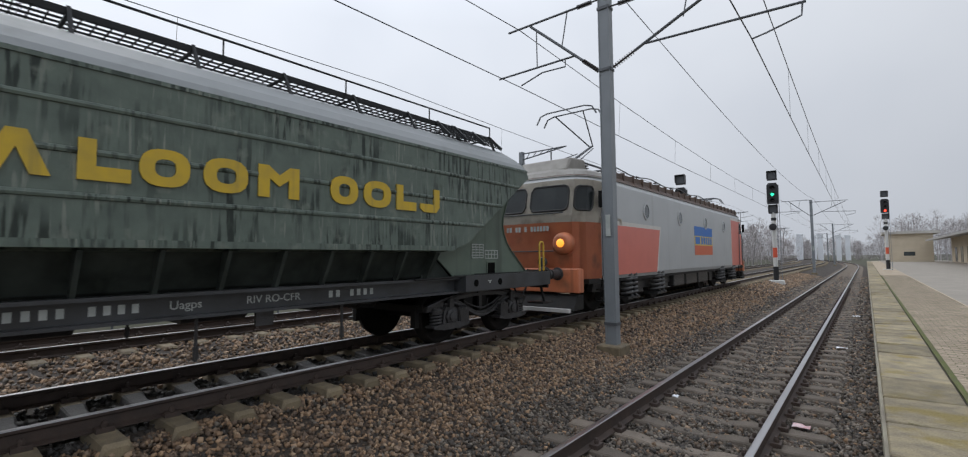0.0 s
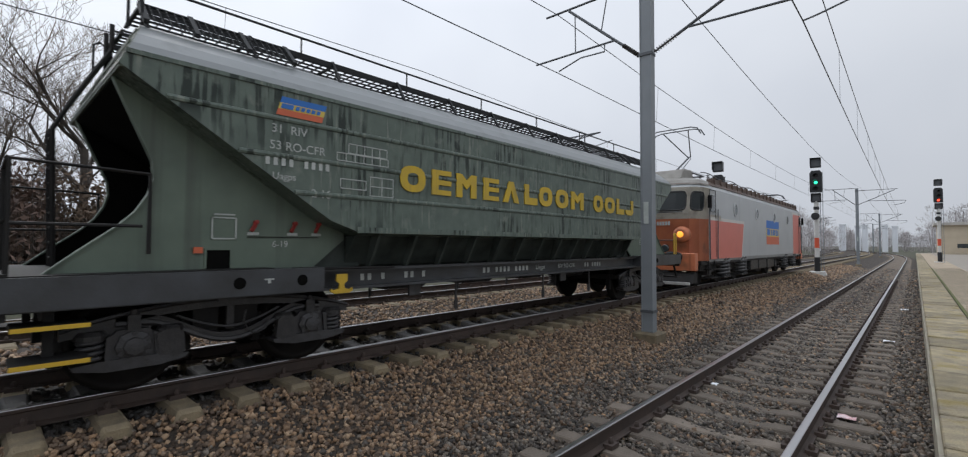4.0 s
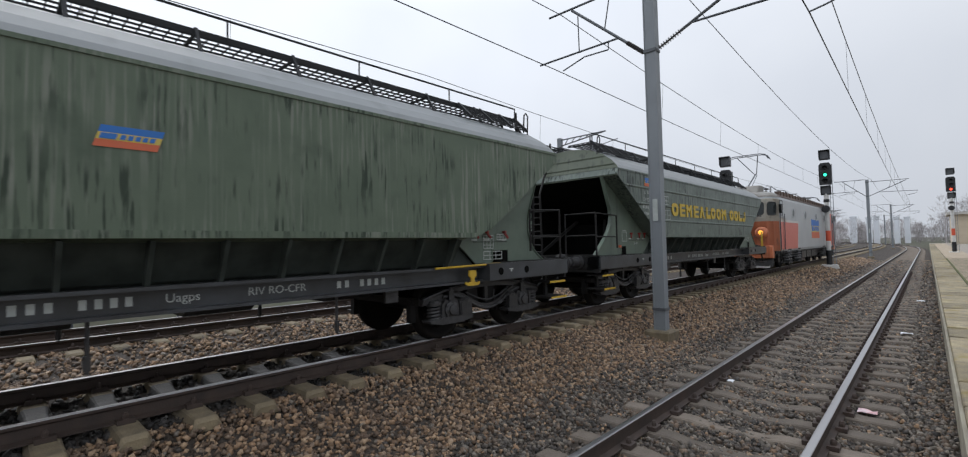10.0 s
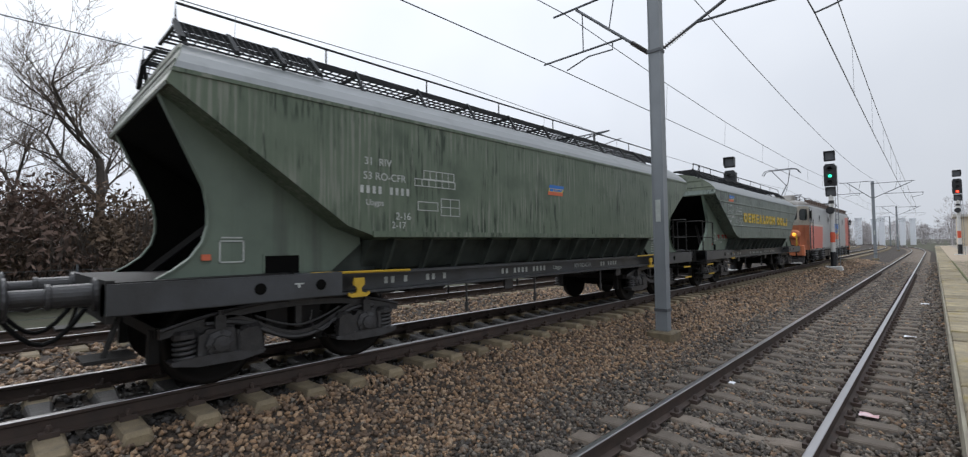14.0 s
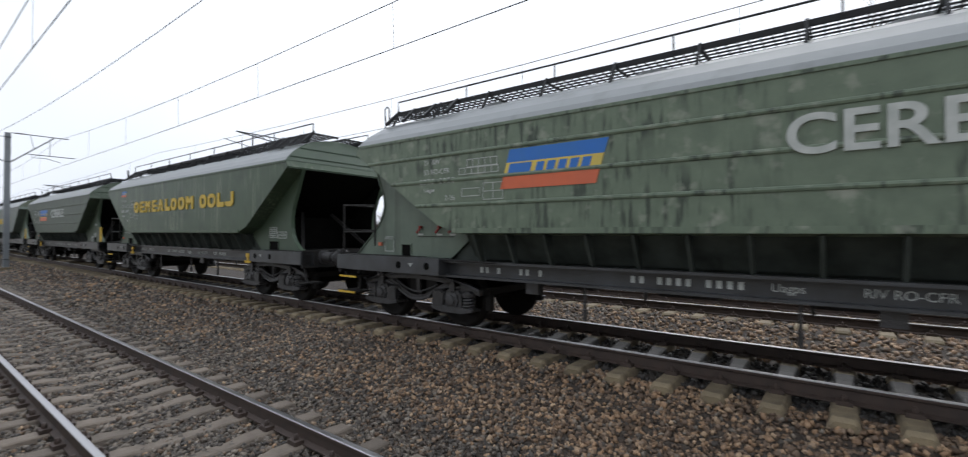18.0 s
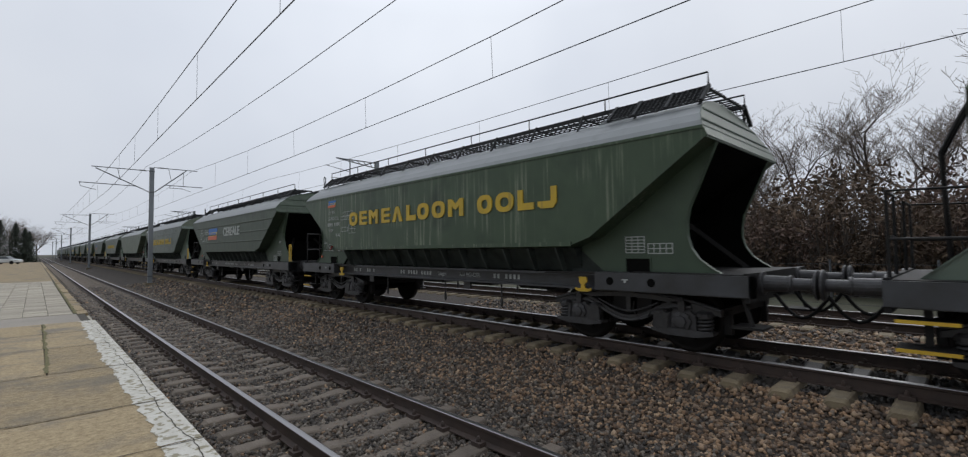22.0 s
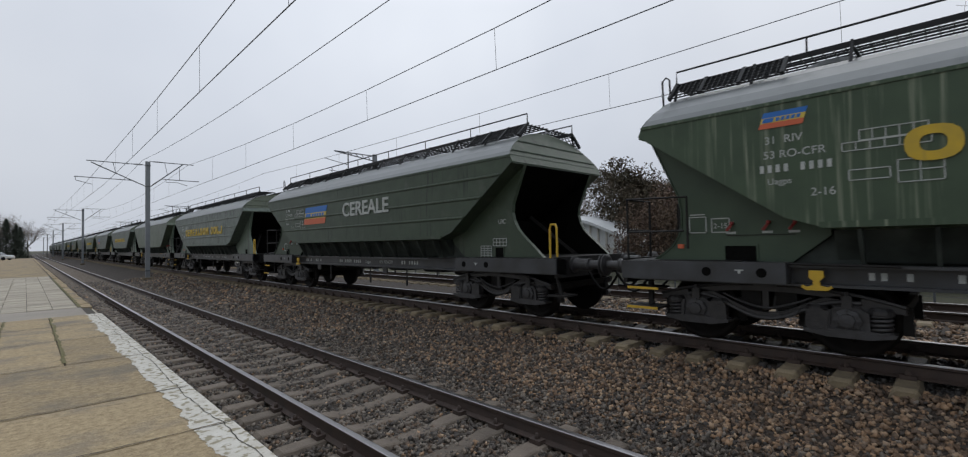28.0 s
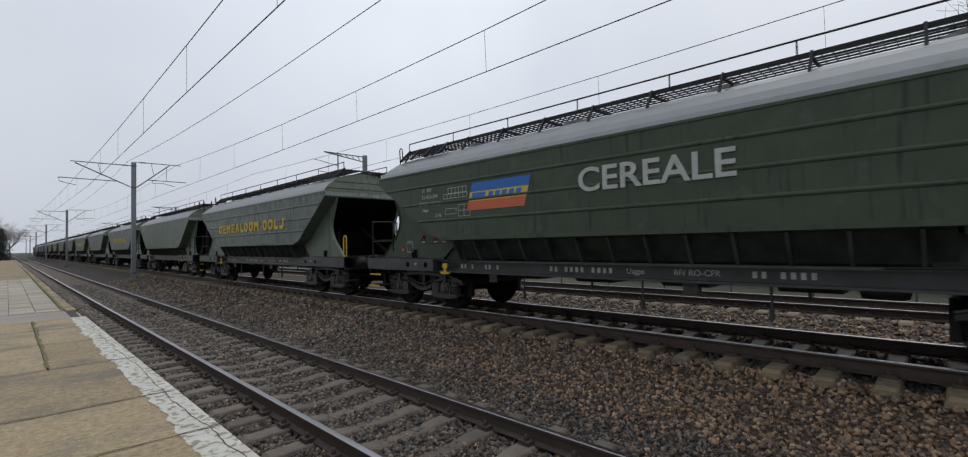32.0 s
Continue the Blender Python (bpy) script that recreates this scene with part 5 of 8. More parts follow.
for i, (kind, flipped) in enumerate(RAKE):
    detailed = i < 7
    centre = y - WAGON_HALF[kind]
    m = Matrix.Translation((MAIN_X, centre, MAIN_Z)) @ pose(0, 0, 0, 0, 0, 180 if flipped else 0)
    if (kind, detailed) in used:
        w = copy_thing(prototypes[kind, detailed], m)
    else:
        w = prototypes[kind, detailed]
        w.matrix_basis = m
        used.add((kind, detailed))
    tagged(w, RAKE_LABELS[i] if i < len(RAKE_LABELS) else f"distant green {'ribbed' if kind == 'ribbed' else 'smooth-sided'} grain hopper wagon of the long train", "freight wagon", "wagons of the grain train")
    if i in (1, 2):
        for ob in [c for c in w.children if c.name.split(".")[0] == "hoop_handrail"]:
            bpy.data.objects.remove(ob)
    if i in (0, 2):
        for ob in [c for c in w.children if c.name.split(".")[0] == "towing_bracket" and (i == 2 or c.bound_box[0][1] > 0)]:
            bpy.data.objects.remove(ob)
    if i == 3:
        for ob in w.children_recursive:
            if ob.type == "MESH" and ob.data.materials and ob.data.materials[0] is GREEN_SMOOTH:
                ob.data = ob.data.copy()
                ob.data.materials[0] = GREEN_DEEP
            elif ob.type == "MESH" and ob.data.materials and ob.data.materials[0] in (GREEN_PLAIN, END_OLIVE):
                ob.data = ob.data.copy()
                ob.data.materials[0] = GREEN_DEEP_PLAIN
            elif ob.name.split(".")[0] == "lever_bar":
                ob.data = ob.data.copy()
                ob.data.materials[0] = BLACK_FRAME
    if i == 2:
        for ob in w.children:
            if ob.type == "MESH" and ob.data.materials and ob.data.materials[0] is GREEN_RIB:
                ob.data = ob.data.copy()
                ob.data.materials[0] = GREEN_MILD
    if i == 4:
        for ob in w.children_recursive:
            if ob.type == "MESH" and ob.data.materials and ob.data.materials[0] in (GREEN_RIB, GREEN_PLAIN, END_OLIVE):
                ob.data = ob.data.copy()
                ob.data.materials[0] = GREEN_DARK
    wagons.append((w, centre, flipped))
    y -= 2 * WAGON_HALF[kind]


# ---- painted markings on the wagons ----
def side(flipped, y, z, x=1.505):
    """A plane on the wagon's side that faces the platform, text running towards the locomotive."""
    if flipped:
        return Matrix.Translation((-x, -y, z)) @ pose(0, 0, 0, 90, 0, -90)
    return Matrix.Translation((x, y, z)) @ pose(0, 0, 0, 90, 0, 90)


def plates(name, rects, material, parent, flipped, x=1.505, label="", lean=0.0, thick=0.004):
    """Thin painted shapes on the side: (y0, y1, z0, z1)."""
    bm = bmesh.new()
    s = -1 if flipped else 1
    for y0, y1, z0, z1 in rects:
        prism(bm, ((s * y0, z0), (s * y1, z0), (s * (y1 + lean * (z1 - z0)), z1), (s * (y0 + lean * (z1 - z0)), z1)), 0, s * x, s * (x + thick))
    ob = part(name, bm, material, parent, label)
    return tagged(ob, kind="stuff") if len(rects) > 2 else ob


def tricolour(w, flipped, y0, y1, z0, z1, lean=0.3, fade=False):
    h = (z1 - z0) / 3
    for k, m, n in ((2, SIGN_BLUE, "blue"), (1, SIGN_YELLOW, "yellow"), (0, SIGN_RED, "red")):
        plates("flag_stripe", [(y0 + lean * h * k, y1 + lean * h * k, z0 + k * h, z0 + (k + 1) * h)], m, w, flipped, label=f"{n} stripe of the operator's panel", lean=lean)
    a, b = y0 + lean * h + 0.05 * (y1 - y0), y0 + lean * h + 0.3 * (y1 - y0)
    plates("flag_badge", [(a, b, z0 + h * 1.12, z0 + h * 1.9)], SIGN_BLUE, w, flipped, 1.51, "small blue badge", lean)
    k = 5
    a, wide = y0 + lean * h + 0.36 * (y1 - y0), 0.58 * (y1 - y0) / k
    plates("flag_mark", [(a + wide * i, a + wide * (i + 0.7), z0 + h * 1.2, z0 + h * 1.85) for i in range(k)], SIGN_BLUE, w, flipped, 1.51, "dark blue marks", lean)


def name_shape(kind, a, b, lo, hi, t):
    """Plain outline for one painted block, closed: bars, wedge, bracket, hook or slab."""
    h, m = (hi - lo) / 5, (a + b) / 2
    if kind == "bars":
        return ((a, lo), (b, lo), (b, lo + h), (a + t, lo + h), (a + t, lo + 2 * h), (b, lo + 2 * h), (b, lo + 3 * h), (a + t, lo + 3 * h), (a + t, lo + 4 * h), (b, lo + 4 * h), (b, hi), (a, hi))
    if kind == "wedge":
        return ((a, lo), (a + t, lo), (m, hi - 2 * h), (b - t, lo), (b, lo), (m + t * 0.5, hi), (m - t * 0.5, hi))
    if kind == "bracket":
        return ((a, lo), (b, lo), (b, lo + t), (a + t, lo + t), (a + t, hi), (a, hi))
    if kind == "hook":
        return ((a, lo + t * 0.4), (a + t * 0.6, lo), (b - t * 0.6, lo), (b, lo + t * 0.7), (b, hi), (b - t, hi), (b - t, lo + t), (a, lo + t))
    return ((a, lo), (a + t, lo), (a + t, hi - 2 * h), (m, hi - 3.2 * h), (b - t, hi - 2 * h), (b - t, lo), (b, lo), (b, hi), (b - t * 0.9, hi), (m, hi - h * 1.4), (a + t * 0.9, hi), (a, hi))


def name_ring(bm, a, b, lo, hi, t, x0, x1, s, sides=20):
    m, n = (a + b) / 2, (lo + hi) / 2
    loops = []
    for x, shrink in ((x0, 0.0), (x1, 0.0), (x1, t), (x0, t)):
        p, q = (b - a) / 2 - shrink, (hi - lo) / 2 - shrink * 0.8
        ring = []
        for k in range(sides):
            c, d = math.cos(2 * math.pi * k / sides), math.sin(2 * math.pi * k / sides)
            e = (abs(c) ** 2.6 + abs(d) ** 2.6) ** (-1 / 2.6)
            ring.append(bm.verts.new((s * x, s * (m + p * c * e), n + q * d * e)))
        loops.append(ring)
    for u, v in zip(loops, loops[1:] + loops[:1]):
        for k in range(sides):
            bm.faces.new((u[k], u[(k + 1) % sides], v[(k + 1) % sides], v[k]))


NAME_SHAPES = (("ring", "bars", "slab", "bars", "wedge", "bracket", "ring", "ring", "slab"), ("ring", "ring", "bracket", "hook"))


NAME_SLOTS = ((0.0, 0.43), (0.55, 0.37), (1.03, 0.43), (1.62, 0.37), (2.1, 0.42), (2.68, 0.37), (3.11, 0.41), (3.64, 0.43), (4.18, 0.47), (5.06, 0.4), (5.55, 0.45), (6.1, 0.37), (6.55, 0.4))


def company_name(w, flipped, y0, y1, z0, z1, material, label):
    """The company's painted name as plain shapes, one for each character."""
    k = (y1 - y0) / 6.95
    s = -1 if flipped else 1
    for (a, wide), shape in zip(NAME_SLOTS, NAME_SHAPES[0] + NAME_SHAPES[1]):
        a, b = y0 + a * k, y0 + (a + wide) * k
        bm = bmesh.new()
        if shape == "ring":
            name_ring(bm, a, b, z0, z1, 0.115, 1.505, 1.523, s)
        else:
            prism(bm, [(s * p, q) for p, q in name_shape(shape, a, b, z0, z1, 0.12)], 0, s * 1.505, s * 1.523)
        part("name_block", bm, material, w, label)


def frame_rects(y0, y1, z0, z1, t=0.012, cols=1, rows=1):
    out = [(y0, y1, z0 + (z1 - z0 - t) * k / rows, z0 + (z1 - z0 - t) * k / rows + t) for k in range(rows + 1)]
    return out + [(y0 + (y1 - y0 - t) * k / cols, y0 + (y1 - y0 - t) * k / cols + t, z0, z1) for k in range(cols + 1)]


def digits(y0, y1, z0, z1, count, skip=()):
    """Plain bars where a running number stands."""
    step = (y1 - y0) / count
    return [(y0 + step * i, y0 + step * (i + 0.5), z0, z1) for i in range(count) if i not in skip]


def identity(w, flipped, y, z, size=0.13):
    """The block of small white markings: regime, country, number, class, and weight tables."""
    letters("marking", "31  RIV", WHITE_SIGN, w, side(flipped, y + 0.25, z), size, "white stencilled marking")
    letters("marking", "53 RO-CFR", WHITE_SIGN, w, side(flipped, y + 0.35, z - size * 1.35), size, "white stencilled marking")
    plates("running_number", digits(y, y + 0.75, z - size * 2.65, z - size * 1.95, 9, (4,)), WHITE_SIGN, w, flipped, label="white running number")
    letters("marking", "Uagps", WHITE_SIGN, w, side(flipped, y + 0.2, z - size * 3.75), size * 0.8, "white stencilled marking")
    letters("marking", "2-16", WHITE_SIGN, w, side(flipped, y + 0.62, z - size * 5.0), size, "white stencilled marking")
    plates("load_table", frame_rects(y + 0.95, y + 1.5, z - 0.1, z + 0.02, 0.01, 5, 1) + frame_rects(y + 0.8, y + 1.52, z - 0.2, z - 0.1, 0.01, 6, 1), WHITE_SIGN, w, flipped, label="white load table")
    plates("length_box", frame_rects(y + 0.85, y + 1.2, z - 0.52, z - 0.4, 0.01) + frame_rects(y + 1.25, y + 1.6, z - 0.58, z - 0.34, 0.01, 2, 2), WHITE_SIGN, w, flipped, label="white boxed figures")


def small_marks(w, flipped, front, low=1.41, high=1.4, lead=None):
    """Notices low on the end plates and along the sill."""
    for a, b, c, d, cols, rows in ((4.71, 5.03, low, low + 0.25, 3, 5), (5.07, 5.45, high, high + 0.155, 4, 2)) if front else ():
        plates("notice_table", frame_rects(a, b, c, d, 0.014, cols, rows), WHITE_SIGN, w, flipped, PLATE_X + 0.006, "white painted notice table")
    y, lift_ = (-5.43, 0.0) if lead is None else lead
    plates("notice_frame", frame_rects(y - 0.12, y + 0.12, 1.27 + lift_, 1.5 + lift_, 0.014) + [(y - 0.1, y + 0.1, 1.52 + lift_, 1.535 + lift_)], WHITE_SIGN, w, flipped, PLATE_X + 0.006, "white framed notice")
    bm = bmesh.new()
    k = -1 if flipped else 1
    box(bm, k * (PLATE_X + 0.001), k * (PLATE_X + 0.03), k * (y - 0.28), k * (y - 0.2), 1.3, 1.36)
    part("marker_lamp", bm, SIGN_RED, w, "small orange-red marker lamp")
    for y, n in ((-1.3, 12), (-2.9, 4), (-3.6, 4), (1.9, 8)):
        plates("sill_number", digits(y, y + 0.105 * n, 0.935, 1.02, n, (2, 7)), WHITE_SIGN, w, flipped, 1.172, "white small stencilled figures")
    letters("sill_marking", "Uagps", WHITE_SIGN, w, side(flipped, 0.3, 0.94, 1.174), 0.12, "white stencilled marking")
    letters("sill_marking", "RIV RO-CFR", WHITE_SIGN, w, side(flipped, 1.2, 0.94, 1.174), 0.12, "white stencilled marking")
    for y in (corner_ + 0.85 for corner_ in (4.0,)):
        for e in (-1, 1):
            plates("jack_mark", [(e * y - 0.05, e * y + 0.05, 1.02, 1.035), (e * y - 0.015, e * y + 0.015, 0.985, 1.02)], WHITE_SIGN, w, flipped, 1.422, "small white jacking mark")


rake = [(w, flipped) for w, _, flipped in wagons]
w, fl = rake[0]
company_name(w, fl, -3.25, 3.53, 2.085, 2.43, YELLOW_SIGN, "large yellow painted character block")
identity(w, fl, -4.95, 2.56, 0.13)
tricolour(w, fl, -4.85, -4.34, 2.75, 2.95)
small_marks(w, fl, True, lead=(-5.2, 0.17))
letters("marking", "6-19", WHITE_SIGN, w, side(fl, -4.62, 1.36, PLATE_X + 0.007), 0.1, "white stencilled marking")
w, fl = rake[1]
identity(w, fl, -4.15, 2.4)
letters("marking", "2-17", WHITE_SIGN, w, side(fl, -3.6, 1.64), 0.12, "white stencilled marking")
tricolour(w, fl, -0.42, 0.02, 2.28, 2.46)
small_marks(w, fl, False)
plates("notice_table", frame_rects(4.5, 4.75, 1.36, 1.58, 0.012, 3, 4) + frame_rects(4.82, 5.0, 1.5, 1.6, 0.012, 2, 2) + frame_rects(4.5, 4.95, 1.18, 1.32, 0.012, 3, 2), WHITE_SIGN, w, fl, PLATE_X + 0.006, "white painted notice table")
w, fl = rake[2]
tricolour(w, fl, -3.0, -1.6, 2.13, 2.66)
letters("large_word", "CEREALE", WHITE_SIGN, w, side(fl, 1.46, 2.27, 1.512), 0.52, "large white painted word", 1.125, 0.008, 0.012)
identity(w, fl, -4.55, 2.58, 0.112)
small_marks(w, fl, True, lead=(-5.68, -0.07))
letters("marking", "UIC", WHITE_SIGN, w, side(fl, 5.33, 1.8, PLATE_X + 0.007), 0.13, "white stencilled marking")
w, fl = rake[3]
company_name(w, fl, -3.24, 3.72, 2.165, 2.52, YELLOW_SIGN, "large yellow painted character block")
identity(w, fl, -4.55, 2.55)
tricolour(w, fl, -4.55, -4.1, 2.74, 2.93)
small_marks(w, fl, True, lead=(-5.45, 0.24))
plates("notice_frame", frame_rects(-5.27, -5.03, 1.51, 1.71, 0.014), WHITE_SIGN, w, fl, PLATE_X + 0.006, "white framed inspection date")
letters("marking", "2-15", WHITE_SIGN, w, side(fl, -5.15, 1.57, PLATE_X + 0.007), 0.1, "white stencilled marking")
w, fl = rake[4]
tricolour(w, fl, -3.04, -1.57, 2.1, 2.63)
letters("large_word", "CEREALE", WHITE_SIGN, w, side(fl, 0.7, 2.24, 1.512), 0.52, "large white painted word", 1.13, 0.008, 0.012)
identity(w, fl, -4.55, 2.58, 0.112)
small_marks(w, fl, True, 1.12, 1.36)
letters("marking", "UIC", WHITE_SIGN, w, side(fl, 5.33, 1.8, PLATE_X + 0.007), 0.13, "white stencilled marking")
w, fl = rake[5]
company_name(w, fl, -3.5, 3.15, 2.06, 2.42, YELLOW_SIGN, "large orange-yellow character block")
identity(w, fl, -4.55, 2.58, 0.112)
small_marks(w, fl, False)
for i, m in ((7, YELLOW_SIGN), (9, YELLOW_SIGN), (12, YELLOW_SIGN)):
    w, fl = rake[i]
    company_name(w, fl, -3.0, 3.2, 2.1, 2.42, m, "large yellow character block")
for i in (8, 11):
    tricolour(*rake[i], -3.0, -1.6, 2.13, 2.66)

# the large painted words: every letter a part of its own
for ob in [o for o in bpy.data.objects if o.name.split(".")[0] == "large_word"]:
    bm = bmesh.new()
    bm.from_mesh(ob.data)
    left = set(bm.verts)
    while left:
        group, rest = set(), [left.pop()]
        while rest:
            v = rest.pop()
            group.add(v)
            near = [e.other_vert(v) for e in v.link_edges if e.other_vert(v) in left]
            left.difference_update(near)
            rest += near
        one, index = bmesh.new(), {}
        for v in group:
            index[v] = one.verts.new(v.co)
        for f in {f for v in group for f in v.link_faces}:
            one.faces.new([index[v] for v in f.verts])
        part("painted_letter", one, WHITE_SIGN, ob.parent, "white painted letter", at=ob.matrix_basis.copy())
    bm.free()
    bpy.data.objects.remove(ob)


# ---- masts, wires and signals ----
MAST_X, MAST_YS = -2.44, (-270.6, -223.8, -177.0, -130.2, -83.4, -36.6, 9.4, 58.0, 105.0, 152.0)
MAST_TOP = 7.45


def insulator(bm, a, b, r=0.05, sheds=9):
    a, b = Vector(a), Vector(b)
    d = b - a
    tube(bm, (a, b), 0.02, 6)
    for i in range(sheds):
        p = a + d * (i + 0.5) / sheds
        w = d.normalized() * 0.008
        tube(bm, (p - w, p + w), r, 10)


def cantilever(parent, s, tie, strut_end, tube_line, arm, droppers, hinge=5.88):
    """Tie, strut, registration tube and steady arm on one side (s) of a mast, in (distance out, height)."""
    def at(p):
        return (s * p[0], 0, p[1])
    a, b = Vector((0.16, hinge)), Vector(strut_end)
    near_end = a + (b - a) * (0.5 / (b - a).length)
    bm = bmesh.new()
    insulator(bm, at(a), at(near_end))
    part("strut_insulator", bm, PORCELAIN, parent, "ribbed dark insulator")
    bm = bmesh.new()
    insulator(bm, (s * 0.3, 0, tie[1]), (s * 0.66, 0, tie[1]))
    tube(bm, ((s * 0.1, 0, tie[1]), (s * 0.32, 0, tie[1])), 0.02, 6)
    part("tie_insulator", bm, PORCELAIN, parent, "ribbed dark insulator")
    bm = bmesh.new()
    tube(bm, (at(near_end), at(b)), 0.032, 8)
    part("strut", bm, MAST_DARK, parent)
    bm = bmesh.new()
    tube(bm, ((s * 0.64, 0, tie[1]), at(tie)), 0.026, 8)
    part("tie", bm, MAST_DARK, parent)
    bm = bmesh.new()
    tube(bm, [at(p) for p in tube_line], 0.024, 8)
    part("registration_tube", bm, MAST_DARK, parent)
    for p, q in droppers:
        bm = bmesh.new()
        tube(bm, (at(p), at(q)), 0.014, 6)
        part("tube_stay", bm, MAST_DARK, parent)
    bm = bmesh.new()
    tube(bm, [at(p) for p in arm], 0.017, 6)
    part("steady_arm", bm, MAST_DARK, parent)


def mast(x, y, near=True):
    m = thing("catenary_mast", "grey painted steel catenary mast on a concrete block", "catenary mast", "catenary masts", at=(x, y, 0))
    bm = bmesh.new()
    prism(bm, ((-0.12, -0.1), (-0.1, -0.1), (-0.1, -0.088), (0.1, -0.088), (0.1, -0.1), (0.12, -0.1), (0.12, 0.1), (0.1, 0.1), (0.1, 0.088), (-0.1, 0.088), (-0.1, 0.1), (-0.12, 0.1)), 2, -0.1, MAST_TOP)
    part("post", bm, MAST_GREY, m, "grey box-section post")
    bm = bmesh.new()
    box(bm, -0.26, 0.26, -0.26, 0.26, -0.3, 0.08)
    part("foundation", bm, SLEEPER_PALE, m, "rough concrete foundation block", bevel=0.03)
    for z in (0.5, 5.85, 7.2):
        bm = bmesh.new()
        box(bm, -0.135, 0.135, -0.115, 0.115, z - 0.03, z + 0.03)
        part("clamp", bm, MAST_DARK, m)
    bm = bmesh.new()
    box(bm, -0.05, 0.05, -0.11, -0.1, 2.3, 2.75)
    part("number_plate", bm, WHITE_SIGN, m, "small pale number plate")
    low = 5.7 if y > 0 else 5.82
    cantilever(m, 1, (3.0, 7.22), (2.8, 7.14), ((0.86, 6.19), (3.55, low + 0.4)), ((3.5, low + 0.4), (3.48, low + 0.18), (2.95, low + 0.04), (2.74, low)), (((1.75, 7.22), (1.6, 6.5)),))
    cantilever(m, -1, (2.55, 7.47), (1.9, 7.43), ((0.75, 6.38), (2.86, 6.37)), ((0.98, 6.38), (0.98, 6.2), (1.59, 6.22), (2.19, 6.05)), (((0.91, 7.45), (1.06, 6.68)), ((1.74, 7.25), (1.73, 6.38))))
    return m


for y in MAST_YS:
    mast(MAST_X + bend(y), y)

bm = bmesh.new()
box(bm, -0.09, 0.09, -0.09, 0.09, -0.3, 7.3)
for s in (-1, 1):
    box(bm, s * 0.09, s * 0.1, -0.11, 0.11, -0.3, 7.3)
far_post = mesh_of("far_post", bm, MAST_GREY)
bm = bmesh.new()
for z in (6.9, 7.2):
    strut(bm, (0.1, 0, z), (2.6, 0, 7.22), 0.05)
for k in range(5):
    strut(bm, (0.3 + 0.4 * k, 0, 6.93 + 0.06 * k), (0.5 + 0.4 * k, 0, 7.21), 0.03)
strut(bm, (1.75, 0, 7.2), (1.75, 0, 6.0), 0.05)
tube(bm, ((1.75, 0, 6.5), (3.2, 0, 6.75)), 0.02, 6)
tube(bm, ((1.75, 0, 6.05), (2.9, 0, 6.1)), 0.02, 6)
far_arm = mesh_of("far_arm", bm, MAST_DARK)
for y in (-115.0, -70.0, -25.0, 20.0, 65.0, 110.0):
    m = thing("lattice_mast", "dark steel mast with a lattice bracket beyond the third track", "catenary mast", "lattice masts", at=(-11.9 + bend(y), y, 0))
    part("post", far_post, None, m)
    part("bracket", far_arm, None, m, "dark lattice bracket")


def span_wires(x, z_contact, z_top, sag, name, label):
    """Contact wire, hanging messenger and droppers of one track, as one thing."""
    line = thing(name, label, "overhead line", "overhead lines")
    contact_pts, top_pts, k = [], [], 0
    droppers = []
    for i, (a, b) in enumerate(zip(MAST_YS, MAST_YS[1:])):
        n = 8
        for j in range(n + (1 if b == MAST_YS[-1] else 0)):
            f = j / n
            y = a + (b - a) * f
            zig = 0.2 * (1 - 2 * f) * (1 if i % 2 else -1)
            zc = z_contact(y)
            zt = z_top - 4 * sag * f * (1 - f)
            over = zig * 0.5
            if x == NEAR_X:
                zig = over = float(np.interp(y, (-83.4, -36.6, -24.0, -15.0, -7.0, 9.4, 19.0, 58.0), (0.2, -0.25, -0.12, 0.01, 0.12, 0.3, 0.2, -0.1)))
            elif x == MAIN_X:
                zig, over = zig * 0.3 + 0.05, 0.08
            contact_pts.append((x + bend(y) + zig, y, zc))
            top_pts.append((x + bend(y) + over, y, zt))
            if 0 < j < n:
                droppers.append(((x + bend(y) + zig, y, zc), (x + bend(y) + over, y, zt)))
    bm = bmesh.new()
    tube(bm, contact_pts, 0.011, 5)
    part("contact_wire", bm, WIRE, line)
    bm = bmesh.new()
    tube(bm, top_pts, 0.011, 5)
    part("messenger_wire", bm, WIRE, line)
    for a, b in droppers:
        if -90 < a[1] < 110:
            bm = bmesh.new()
            tube(bm, (a, b), 0.005, 4)
            part("dropper", bm, WIRE, line)


span_wires(NEAR_X, lambda y: float(np.interp(y, (-20, 9), (5.82, 5.7))), 7.2, 0.22, "near_overhead_line", "contact and messenger wires over the platform track")
span_wires(MAIN_X, lambda y: float(np.interp(y, (-60, -22, -8, 9.4, 22, 58), (5.85, 5.83, 5.92, 6.08, 5.98, 5.95))), 7.45, 0.6, "main_overhead_line", "contact and messenger wires over the main track")
span_wires(THIRD_X, lambda y: 5.95, 7.35, 0.35, "third_overhead_line", "contact and messenger wires over the far track")
line = thing("feeder_wire", "single dark feeder wire strung along the masts", "overhead wire")
bm = bmesh.new()
tube(bm, [(MAST_X + 0.28 + bend(a + (b - a) * j / 8), a + (b - a) * j / 8, 7.5 - 2.6 * (j / 8) * (1 - j / 8)) for a, b in zip(MAST_YS, MAST_YS[1:]) for j in range(8)], 0.01, 5)
